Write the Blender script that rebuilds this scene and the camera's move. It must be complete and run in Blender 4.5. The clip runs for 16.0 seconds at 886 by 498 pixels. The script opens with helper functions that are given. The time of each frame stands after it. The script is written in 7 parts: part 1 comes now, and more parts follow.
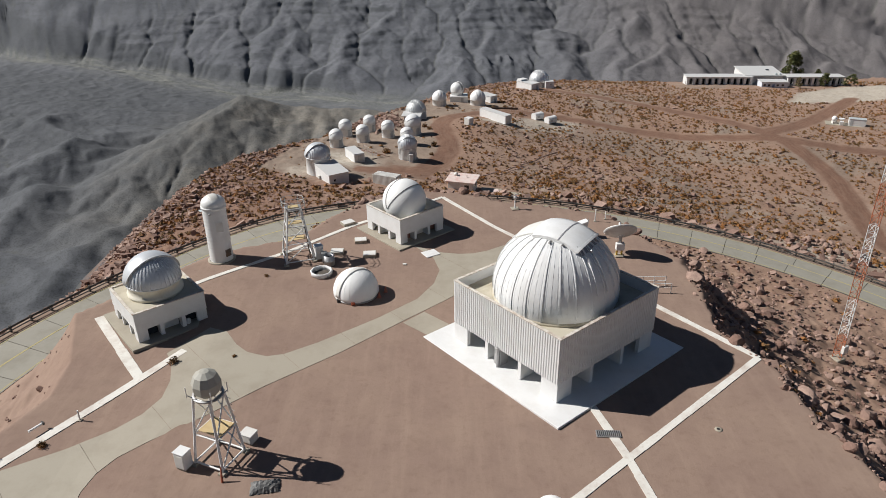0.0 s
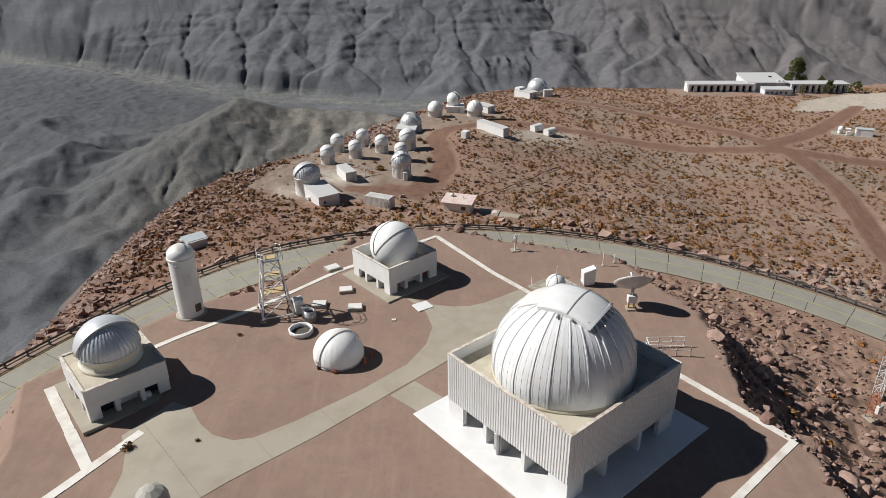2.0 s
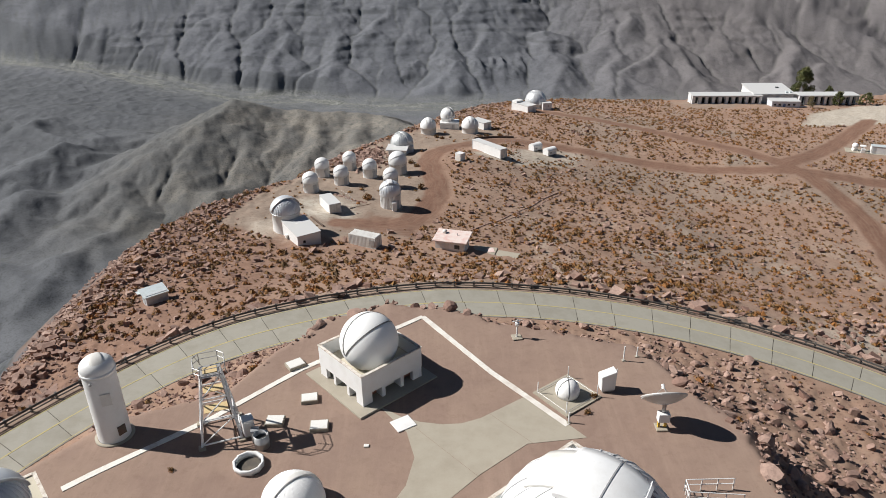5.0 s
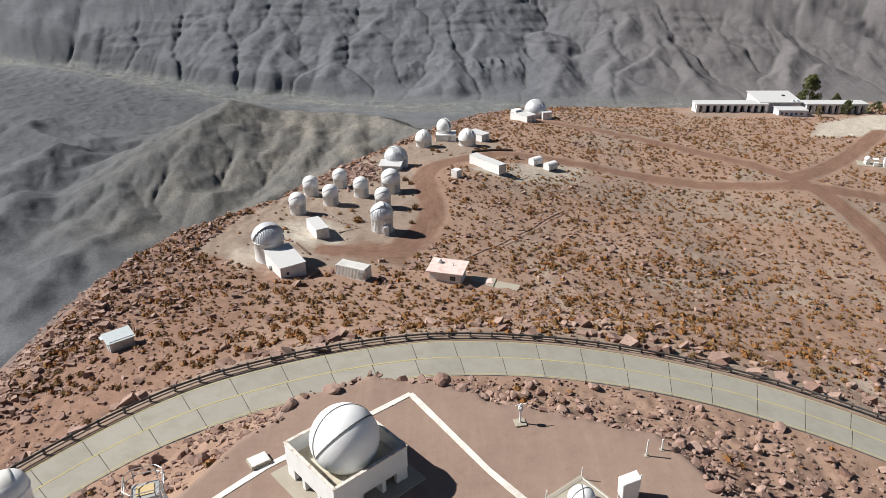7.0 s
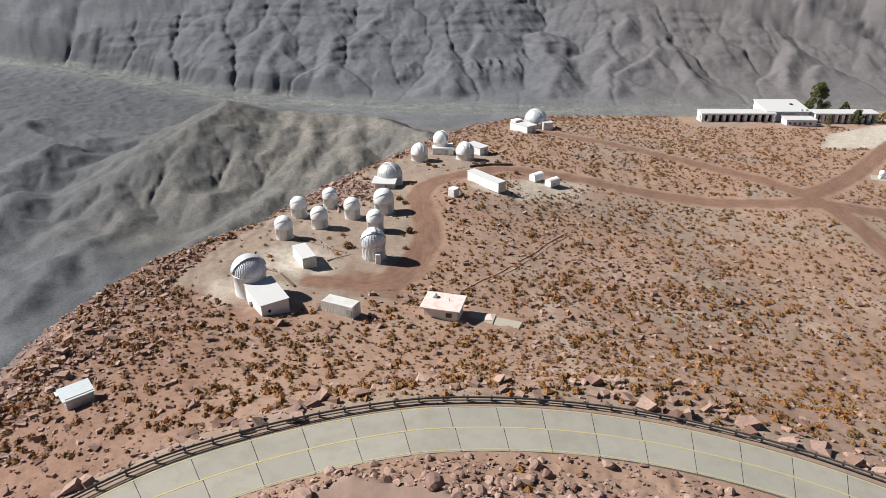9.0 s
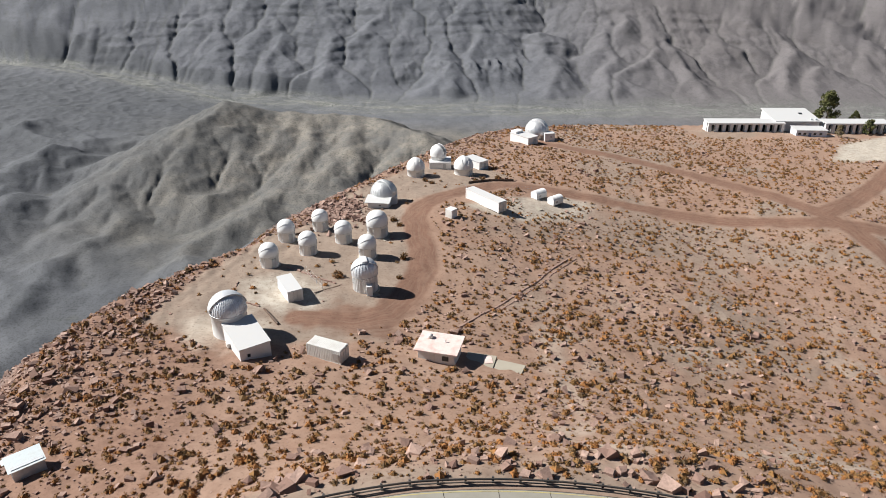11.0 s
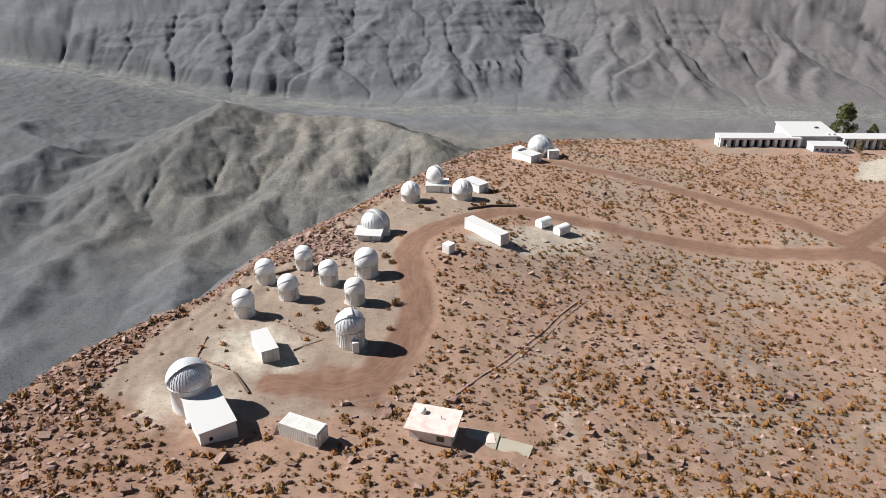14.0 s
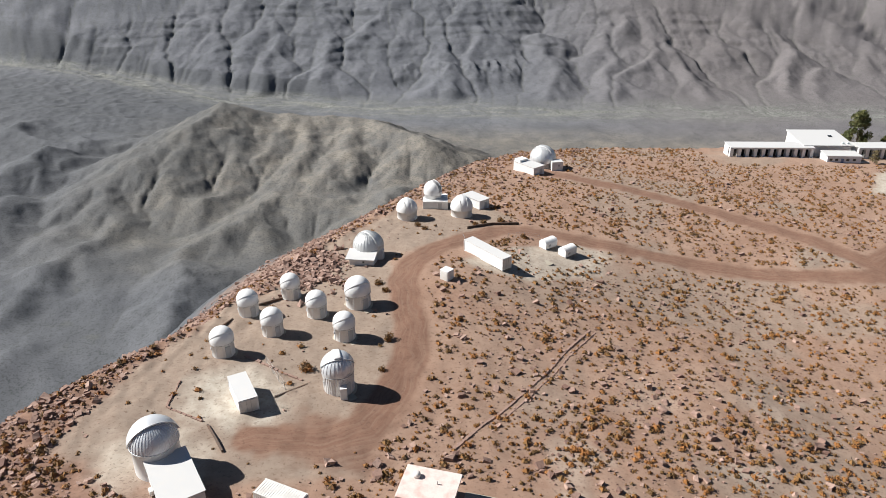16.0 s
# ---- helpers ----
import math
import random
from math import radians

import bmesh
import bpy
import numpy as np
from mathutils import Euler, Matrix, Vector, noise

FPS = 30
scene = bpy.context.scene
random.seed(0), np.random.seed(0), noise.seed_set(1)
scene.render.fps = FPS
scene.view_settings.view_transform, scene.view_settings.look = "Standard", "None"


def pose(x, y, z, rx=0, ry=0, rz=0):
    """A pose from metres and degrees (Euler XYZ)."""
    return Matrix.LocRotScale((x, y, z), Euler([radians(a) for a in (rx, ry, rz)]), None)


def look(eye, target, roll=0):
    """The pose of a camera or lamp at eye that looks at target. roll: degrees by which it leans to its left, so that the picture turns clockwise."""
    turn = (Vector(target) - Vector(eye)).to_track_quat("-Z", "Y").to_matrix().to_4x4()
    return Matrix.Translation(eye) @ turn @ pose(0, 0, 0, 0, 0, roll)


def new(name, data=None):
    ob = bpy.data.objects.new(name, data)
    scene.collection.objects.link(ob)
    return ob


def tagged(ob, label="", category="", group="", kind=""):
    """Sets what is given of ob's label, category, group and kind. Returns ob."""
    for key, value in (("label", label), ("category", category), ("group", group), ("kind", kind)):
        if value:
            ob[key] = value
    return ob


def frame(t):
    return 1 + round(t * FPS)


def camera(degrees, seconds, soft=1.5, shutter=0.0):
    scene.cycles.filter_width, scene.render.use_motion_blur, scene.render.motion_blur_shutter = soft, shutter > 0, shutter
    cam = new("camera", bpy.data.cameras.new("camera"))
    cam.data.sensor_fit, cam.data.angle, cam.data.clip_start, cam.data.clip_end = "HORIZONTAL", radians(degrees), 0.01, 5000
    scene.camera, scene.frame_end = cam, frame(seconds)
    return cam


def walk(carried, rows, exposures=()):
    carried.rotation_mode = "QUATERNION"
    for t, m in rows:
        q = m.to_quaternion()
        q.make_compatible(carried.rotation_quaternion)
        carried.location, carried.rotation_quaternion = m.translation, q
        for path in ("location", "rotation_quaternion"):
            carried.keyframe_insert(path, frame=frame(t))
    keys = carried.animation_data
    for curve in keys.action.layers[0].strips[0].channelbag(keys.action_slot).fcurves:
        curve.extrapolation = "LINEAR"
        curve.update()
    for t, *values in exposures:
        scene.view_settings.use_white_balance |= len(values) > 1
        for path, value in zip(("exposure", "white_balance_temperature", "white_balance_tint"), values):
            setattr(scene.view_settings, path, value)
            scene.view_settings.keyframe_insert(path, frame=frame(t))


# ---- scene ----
cam = camera(64.34, 16.0, soft=0.9)
PATH = [
    (0.0, look((0.000, 0.000, 33.158), (-1.340, 89.673, -11.081), -0.669)),
    (0.5, look((0.071, 1.943, 33.512), (-1.195, 91.635, -10.688), -0.708)),
    (1.0, look((0.157, 4.014, 33.839), (-1.030, 93.722, -10.332), -0.738)),
    (1.5, look((0.256, 6.200, 34.140), (-0.849, 95.920, -10.008), -0.758)),
    (2.0, look((0.366, 8.486, 34.421), (-0.653, 98.215, -9.712), -0.769)),
    (2.5, look((0.485, 10.860, 34.684), (-0.446, 100.595, -9.439), -0.773)),
    (3.0, look((0.611, 13.311, 34.931), (-0.231, 103.049, -9.186), -0.770)),
    (3.5, look((0.743, 15.827, 35.166), (-0.011, 105.567, -8.949), -0.762)),
    (4.0, look((0.879, 18.397, 35.390), (0.214, 108.138, -8.725), -0.748)),
    (4.5, look((1.017, 21.013, 35.607), (0.439, 110.753, -8.511), -0.729)),
    (5.0, look((1.157, 23.666, 35.817), (0.664, 113.405, -8.305), -0.707)),
    (5.5, look((1.296, 26.348, 36.022), (0.887, 116.085, -8.105), -0.682)),
    (6.0, look((1.434, 29.052, 36.223), (1.106, 118.787, -7.909), -0.654)),
    (6.5, look((1.571, 31.772, 36.422), (1.320, 121.504, -7.715), -0.625)),
    (7.0, look((1.705, 34.502, 36.618), (1.528, 124.232, -7.522), -0.594)),
    (7.5, look((1.836, 37.237, 36.813), (1.729, 126.966, -7.331), -0.562)),
    (8.0, look((1.963, 39.975, 37.007), (1.922, 129.703, -7.140), -0.531)),
    (8.5, look((2.087, 42.711, 37.199), (2.107, 132.438, -6.949), -0.499)),
    (9.0, look((2.206, 45.445, 37.389), (2.283, 135.172, -6.758), -0.468)),
    (9.5, look((2.322, 48.173, 37.577), (2.451, 137.901, -6.569), -0.439)),
    (10.0, look((2.434, 50.897, 37.761), (2.610, 140.626, -6.383), -0.411)),
    (10.5, look((2.543, 53.616, 37.941), (2.761, 143.346, -6.200), -0.385)),
    (11.0, look((2.648, 56.331, 38.115), (2.904, 146.063, -6.022), -0.361)),
    (11.5, look((2.751, 59.043, 38.281), (3.040, 148.778, -5.851), -0.339)),
    (12.0, look((2.853, 61.757, 38.436), (3.169, 151.494, -5.690), -0.321)),
    (12.5, look((2.954, 64.475, 38.580), (3.294, 154.214, -5.542), -0.305)),
    (13.0, look((3.054, 67.201, 38.710), (3.415, 156.942, -5.409), -0.293)),
    (13.5, look((3.157, 69.941, 38.822), (3.534, 159.682, -5.295), -0.283)),
    (14.0, look((3.262, 72.700, 38.913), (3.652, 162.442, -5.204), -0.278)),
    (14.5, look((3.371, 75.486, 38.981), (3.771, 165.226, -5.139), -0.276)),
    (15.0, look((3.486, 78.305, 39.021), (3.893, 168.042, -5.106), -0.277)),
    (15.5, look((3.608, 81.166, 39.030), (4.022, 170.897, -5.108), -0.283)),
    (16.0, look((3.740, 84.078, 39.003), (4.158, 173.801, -5.151), -0.292)),
]
walk(cam, PATH, [(0.0, 0.25), (3.0, 0.25), (5.0, 0.47), (7.0, 0.65), (10.0, 0.76), (16.0, 0.8)])

# ---- light ----
SUN = Vector((-7.2, 1.3, 6.35)).normalized()
world = bpy.data.worlds.new("world")
scene.world = world
world.use_nodes = True
wn = world.node_tree
sky = wn.nodes.new("ShaderNodeTexSky")
sky.sky_type, sky.sun_disc = "NISHITA", False
sky.sun_elevation, sky.sun_rotation = math.asin(SUN.z), math.atan2(SUN.x, SUN.y)
sky.altitude, sky.dust_density = 2200, 0.6
wn.links.new(sky.outputs[0], wn.nodes["Background"].inputs[0])
wn.nodes["Background"].inputs[1].default_value = 0.032
sun_data = bpy.data.lights.new("sun", "SUN")
sun_data.energy, sun_data.angle, sun_data.color = 4.95, radians(0.53), (1.0, 0.97, 0.925)
sun = new("sun", sun_data)
sun.matrix_world = look(SUN * 200, (0, 0, 0))


# ---- materials ----
def nodes_of(name):
    m = bpy.data.materials.new(name)
    m.use_nodes = True
    t = m.node_tree
    return m, t, t.nodes["Principled BSDF"]


def noise_node(t, scale, detail=4, rough=0.6, coord=None):
    n = t.nodes.new("ShaderNodeTexNoise")
    n.inputs["Scale"].default_value, n.inputs["Detail"].default_value, n.inputs["Roughness"].default_value = scale, detail, rough
    if coord:
        t.links.new(coord, n.inputs["Vector"])
    return n.outputs[0]


def ramp_node(t, fac, lo, hi, a=(0, 0, 0), b=(1, 1, 1)):
    r = t.nodes.new("ShaderNodeValToRGB")
    r.color_ramp.elements[0].position, r.color_ramp.elements[1].position = lo, hi
    r.color_ramp.elements[0].color, r.color_ramp.elements[1].color = (*a, 1), (*b, 1)
    t.links.new(fac, r.inputs[0])
    return r.outputs[0]


def mix_node(t, fac, a, b, mode="MIX"):
    m = t.nodes.new("ShaderNodeMix")
    m.data_type, m.blend_type = "RGBA", mode
    for socket, v in ((m.inputs[0], fac), (m.inputs[6], a), (m.inputs[7], b)):
        if isinstance(v, (int, float)):
            socket.default_value = v
        elif isinstance(v, tuple):
            socket.default_value = (*v, 1)
        else:
            t.links.new(v, socket)
    return m.outputs[2]


def math_node(t, op, a, b=0.0):
    m = t.nodes.new("ShaderNodeMath")
    m.operation = op
    for socket, v in zip(m.inputs, (a, b)):
        if isinstance(v, (int, float)):
            socket.default_value = v
        else:
            t.links.new(v, socket)
    return m.outputs[0]


def bump_node(t, height, strength, distance, bsdf):
    b = t.nodes.new("ShaderNodeBump")
    b.inputs["Strength"].default_value, b.inputs["Distance"].default_value = strength, distance
    t.links.new(height, b.inputs["Height"])
    t.links.new(b.outputs[0], bsdf.inputs["Normal"])


def plain(name, base, rough=0.6, metal=0.0, dirt=(0.25, 0.2, 0.15), amount=0.25, fine=14.0, coarse=1.1, bump=0.0, vary=0.0):
    """A worn surface: base colour, soft blotches of dirt at two sizes and a fine relief."""
    m, t, s = nodes_of(name)
    co = t.nodes.new("ShaderNodeTexCoord").outputs["Object"]
    big, small = noise_node(t, coarse, 5, 0.65, co), noise_node(t, fine, 4, 0.7, co)
    mask = math_node(t, "MULTIPLY", ramp_node(t, big, 0.45, 0.75), amount)
    col = mix_node(t, mask, base, dirt)
    col = mix_node(t, math_node(t, "MULTIPLY", ramp_node(t, small, 0.55, 0.8), amount * 0.6), col, dirt)
    if vary:
        info = t.nodes.new("ShaderNodeObjectInfo").outputs["Random"]
        col = mix_node(t, math_node(t, "MULTIPLY", info, vary), col, tuple(c * 0.55 for c in base))
    t.links.new(col, s.inputs["Base Color"])
    s.inputs["Metallic"].default_value = metal
    t.links.new(ramp_node(t, big, 0.3, 0.8, (rough * 0.85,) * 3, (min(1, rough * 1.25),) * 3), s.inputs["Roughness"])
    if bump:
        bump_node(t, small, bump, 0.02, s)
    return m


WHITE = plain("white_paint", (0.70, 0.70, 0.695), 0.5, dirt=(0.42, 0.37, 0.31), amount=0.22, coarse=0.7, bump=0.1)
WHITE_OLD = plain("weathered_white_paint", (0.66, 0.65, 0.62), 0.55, dirt=(0.38, 0.33, 0.28), amount=0.5, coarse=0.5, bump=0.15)
DOME_WHITE = plain("dome_paint", (0.74, 0.745, 0.745), 0.40, dirt=(0.50, 0.48, 0.45), amount=0.4, coarse=0.45, fine=5)
SILVER = plain("aluminium_paint", (0.64, 0.66, 0.685), 0.36, 0.28, dirt=(0.45, 0.45, 0.45), amount=0.3, coarse=0.6)
SILVER_MATT = plain("dull_aluminium", (0.62, 0.63, 0.63), 0.48, 0.45, dirt=(0.4, 0.4, 0.4), amount=0.3)
DARK = plain("dark_rubber", (0.03, 0.03, 0.032), 0.7, amount=0.3)
STEEL = plain("galvanised_steel", (0.42, 0.42, 0.42), 0.5, 0.6, amount=0.4)
RUST = plain("rusty_steel", (0.10, 0.075, 0.06), 0.75, 0.2, dirt=(0.22, 0.10, 0.05), amount=0.6)
CONCRETE = plain("pale_concrete", (0.335, 0.30, 0.24), 0.85, dirt=(0.235, 0.20, 0.155), amount=0.5, coarse=0.35, fine=6, bump=0.25)
ROADSLAB = plain("road_concrete", (0.315, 0.298, 0.252), 0.85, dirt=(0.22, 0.20, 0.155), amount=0.6, coarse=0.4, fine=6, bump=0.25, vary=0.25)
DECK = plain("roof_deck", (0.48, 0.44, 0.35), 0.85, dirt=(0.25, 0.20, 0.13), amount=0.7, coarse=0.5, bump=0.2)
LINE = plain("white_line", (0.66, 0.64, 0.59), 0.8, dirt=(0.36, 0.27, 0.22), amount=0.6, coarse=0.5, fine=4, bump=0.2)
YELLOW = plain("yellow_line", (0.45, 0.375, 0.15), 0.8, dirt=(0.36, 0.32, 0.22), amount=0.7, coarse=0.8)
PINK = plain("faded_red_roof", (0.62, 0.53, 0.49), 0.8, dirt=(0.52, 0.22, 0.18), amount=0.65, coarse=0.7, bump=0.2)
TAN = plain("plywood", (0.50, 0.38, 0.20), 0.8, dirt=(0.3, 0.2, 0.1), amount=0.4)
ORANGE = plain("orange_paint", (0.36, 0.09, 0.045), 0.55, amount=0.2)
GLASS_DARK = plain("window_dark", (0.03, 0.035, 0.04), 0.15, amount=0.1)
BARK = plain("bark", (0.12, 0.09, 0.06), 0.9, amount=0.4, bump=0.5)


def rock_material():
    m, t, s = nodes_of("broken_rock")
    g = t.nodes.new("ShaderNodeNewGeometry")
    co = t.nodes.new("ShaderNodeTexCoord").outputs["Object"]
    isl = g.outputs["Random Per Island"]
    col = ramp_node(t, isl, 0.0, 1.0, (0.165, 0.090, 0.068), (0.385, 0.265, 0.215))
    n = noise_node(t, 3.0, 5, 0.7, co)
    col = mix_node(t, ramp_node(t, n, 0.4, 0.7), col, mix_node(t, 0.5, col, (0.11, 0.07, 0.055)))
    t.links.new(col, s.inputs["Base Color"])
    s.inputs["Roughness"].default_value = 0.9
    bump_node(t, n, 0.6, 0.08, s)
    return m


def leaf_material(name, a, b, c):
    m, t, s = nodes_of(name)
    isl = t.nodes.new("ShaderNodeNewGeometry").outputs["Random Per Island"]
    co = t.nodes.new("ShaderNodeTexCoord").outputs["Object"]
    big = noise_node(t, 0.55, 3, 0.6, co)
    col = mix_node(t, isl, a, b)
    col = mix_node(t, ramp_node(t, big, 0.45, 0.6), col, mix_node(t, 0.6, col, c))
    t.links.new(col, s.inputs["Base Color"])
    s.inputs["Roughness"].default_value = 0.85
    return m


ROCK = rock_material()
SCRUB = leaf_material("dry_scrub", (0.075, 0.046, 0.02), (0.225, 0.115, 0.032), (0.31, 0.115, 0.024))
LEAF = leaf_material("tree_leaf", (0.05, 0.066, 0.02), (0.125, 0.135, 0.045), (0.15, 0.135, 0.045))


def ground_material():
    """Red stony soil on the summit, grey screes tinted blue for haze far below, ruled by the land's own zones."""
    m, t, s = nodes_of("ground_soil")
    pos = t.nodes.new("ShaderNodeNewGeometry").outputs["Position"]

    def zone(name):
        a = t.nodes.new("ShaderNodeAttribute")
        a.attribute_name = name
        return a.outputs["Fac"]

    n1, n2, n3 = noise_node(t, 0.06, 5, 0.6, pos), noise_node(t, 0.7, 6, 0.7, pos), noise_node(t, 6.0, 4, 0.7, pos)
    soil = ramp_node(t, n1, 0.3, 0.7, (0.268, 0.170, 0.122), (0.312, 0.216, 0.162))
    soil = mix_node(t, math_node(t, "MULTIPLY", ramp_node(t, n2, 0.45, 0.7), 0.42), soil, (0.19, 0.105, 0.072))
    soil = mix_node(t, math_node(t, "MULTIPLY", ramp_node(t, n3, 0.55, 0.75), 0.4), soil, (0.36, 0.27, 0.22))
    soil = mix_node(t, math_node(t, "MULTIPLY", zone("rust"), ramp_node(t, n1, 0.25, 0.6, (0.45,) * 3, (0.85,) * 3)), soil, mix_node(t, ramp_node(t, n2, 0.4, 0.65), (0.225, 0.135, 0.098), (0.150, 0.086, 0.062)))
    pale = mix_node(t, ramp_node(t, n2, 0.4, 0.7), (0.272, 0.214, 0.170), (0.222, 0.166, 0.129))
    soil = mix_node(t, zone("pale"), soil, pale)
    grit = mix_node(t, ramp_node(t, n2, 0.42, 0.68), (0.47, 0.425, 0.36), (0.345, 0.30, 0.245))
    soil = mix_node(t, zone("gravel"), soil, grit)
    dirt = mix_node(t, ramp_node(t, n2, 0.4, 0.7), (0.198, 0.114, 0.080), (0.156, 0.086, 0.061))
    lane = t.nodes.new("ShaderNodeCombineXYZ")
    t.links.new(zone("across"), lane.inputs[0])
    t.links.new(math_node(t, "MULTIPLY", zone("along"), 0.035), lane.inputs[1])
    ruts = noise_node(t, 1.7, 4, 0.65, lane.outputs[0])
    dirt = mix_node(t, math_node(t, "MULTIPLY", ramp_node(t, ruts, 0.44, 0.66), 0.5), dirt, (0.255, 0.172, 0.127))
    dirt = mix_node(t, math_node(t, "MULTIPLY", ramp_node(t, noise_node(t, 4.5, 3, 0.6, lane.outputs[0]), 0.52, 0.66), 0.3), dirt, (0.135, 0.076, 0.055))
    soil = mix_node(t, zone("track"), soil, dirt)
    yard = mix_node(t, ramp_node(t, n2, 0.4, 0.75), (0.245, 0.172, 0.138), (0.215, 0.148, 0.118))
    yard = mix_node(t, math_node(t, "MULTIPLY", ramp_node(t, noise_node(t, 0.12, 6, 0.7, pos), 0.42, 0.72), 0.65), yard, (0.305, 0.222, 0.170))
    drag = t.nodes.new("ShaderNodeMapping")
    drag.inputs["Rotation"].default_value = (0, 0, 0.6)
    drag.inputs["Scale"].default_value = (0.9, 0.10, 0.5)
    t.links.new(pos, drag.inputs["Vector"])
    streak = noise_node(t, 1.0, 5, 0.7, drag.outputs[0])
    yard = mix_node(t, math_node(t, "MULTIPLY", ramp_node(t, streak, 0.48, 0.75), 0.4), yard, (0.335, 0.245, 0.19))
    yard = mix_node(t, math_node(t, "MULTIPLY", ramp_node(t, noise_node(t, 1.6, 5, 0.75, pos), 0.52, 0.7), 0.35), yard, (0.175, 0.112, 0.086))
    soil = mix_node(t, zone("yard"), soil, yard)
    speck = ramp_node(t, noise_node(t, 2.2, 3, 0.6, pos), 0.58, 0.66)
    soil = mix_node(t, math_node(t, "MULTIPLY", speck, math_node(t, "SUBTRACT", 0.45, math_node(t, "MULTIPLY", zone("yard"), 0.4))), soil, (0.11, 0.066, 0.048))
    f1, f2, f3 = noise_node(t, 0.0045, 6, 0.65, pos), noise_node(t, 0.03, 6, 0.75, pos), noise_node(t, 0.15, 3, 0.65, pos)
    # The blue lean of these far greys paints distance haze into the ground.
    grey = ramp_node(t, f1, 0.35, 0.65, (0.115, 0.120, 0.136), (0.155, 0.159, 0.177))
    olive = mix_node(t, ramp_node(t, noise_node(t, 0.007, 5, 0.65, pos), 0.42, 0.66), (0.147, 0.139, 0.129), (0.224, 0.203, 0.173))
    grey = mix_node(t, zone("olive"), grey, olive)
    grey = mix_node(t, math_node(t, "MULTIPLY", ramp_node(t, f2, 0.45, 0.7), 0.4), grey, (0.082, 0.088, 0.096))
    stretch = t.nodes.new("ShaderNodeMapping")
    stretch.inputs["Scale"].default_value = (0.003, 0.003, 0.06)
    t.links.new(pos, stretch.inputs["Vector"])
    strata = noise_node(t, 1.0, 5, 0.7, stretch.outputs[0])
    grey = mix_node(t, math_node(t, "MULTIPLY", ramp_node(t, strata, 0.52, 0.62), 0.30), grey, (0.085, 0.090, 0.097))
    # Darker in the near valley and on the western plain.
    grey = mix_node(t, math_node(t, "MULTIPLY", zone("darker_valley"), 0.5), grey, (0.078, 0.082, 0.087))
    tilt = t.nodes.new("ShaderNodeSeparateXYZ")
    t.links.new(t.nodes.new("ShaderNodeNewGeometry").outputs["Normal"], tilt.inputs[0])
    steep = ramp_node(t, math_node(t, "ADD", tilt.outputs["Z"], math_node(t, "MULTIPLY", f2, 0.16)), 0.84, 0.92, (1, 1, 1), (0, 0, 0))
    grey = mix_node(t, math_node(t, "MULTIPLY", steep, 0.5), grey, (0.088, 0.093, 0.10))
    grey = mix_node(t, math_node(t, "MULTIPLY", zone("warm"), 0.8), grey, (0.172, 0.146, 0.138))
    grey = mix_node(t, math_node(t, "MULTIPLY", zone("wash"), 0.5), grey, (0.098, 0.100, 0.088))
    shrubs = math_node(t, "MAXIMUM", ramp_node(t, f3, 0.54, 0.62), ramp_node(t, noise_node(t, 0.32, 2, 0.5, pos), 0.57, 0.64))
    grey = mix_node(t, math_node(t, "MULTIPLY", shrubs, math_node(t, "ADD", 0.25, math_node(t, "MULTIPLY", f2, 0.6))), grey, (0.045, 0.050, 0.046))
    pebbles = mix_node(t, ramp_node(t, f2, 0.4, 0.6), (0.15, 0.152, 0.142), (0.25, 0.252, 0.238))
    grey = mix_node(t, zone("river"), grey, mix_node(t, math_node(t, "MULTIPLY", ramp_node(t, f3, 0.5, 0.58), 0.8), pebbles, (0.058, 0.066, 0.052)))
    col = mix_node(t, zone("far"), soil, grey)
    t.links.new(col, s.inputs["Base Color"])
    s.inputs["Roughness"].default_value = 0.95
    s.inputs["Specular IOR Level"].default_value = 0.15
    low = t.nodes.new("ShaderNodeBump")
    low.inputs["Strength"].default_value, low.inputs["Distance"].default_value = 0.7, 2.6
    t.links.new(math_node(t, "MULTIPLY", mix_node(t, 0.35, f2, f3), zone("far")), low.inputs["Height"])
    bump_node(t, mix_node(t, 0.5, n2, n3), 0.6, 0.05, s)
    t.links.new(low.outputs[0], s.inputs["Normal"].links[0].from_node.inputs["Normal"])
    return m


GROUND = ground_material()

from mathutils.geometry import delaunay_2d_cdt
# ---- the lie of the land ----
PLATFORM = [(-21, -8), (-33, 8), (-38.5, 27), (-34.0, 36.5), (-31.2, 43.5), (-31.8, 48), (-35.0, 55.5), (-28.5, 62.5), (-25, 67), (-17, 70.5), (-13.5, 77.5), (-10, 82.5),
            (-4, 84.8), (1.5, 84), (7, 80.6), (12.5, 78.8), (17.8, 76.8), (21, 71), (23.8, 66), (23.8, 58), (23.6, 52), (25.6, 46),
            (26.8, 40), (28.2, 34), (29, 12), (22, -7)]
CREST = [(-66, -80), (-62, 40), (-56, 85), (-54, 112), (-52, 130), (-53.5, 146), (-50, 161), (-45, 171), (-40, 179), (-35.5, 186), (-33.5, 193), (-32, 200), (-27.5, 212),
         (-22, 225), (-15, 242), (-9, 257), (4, 284), (16, 306), (34, 326), (70, 342), (200, 356), (420, 370)]
ROAD_AT = (13.5, 38.0)


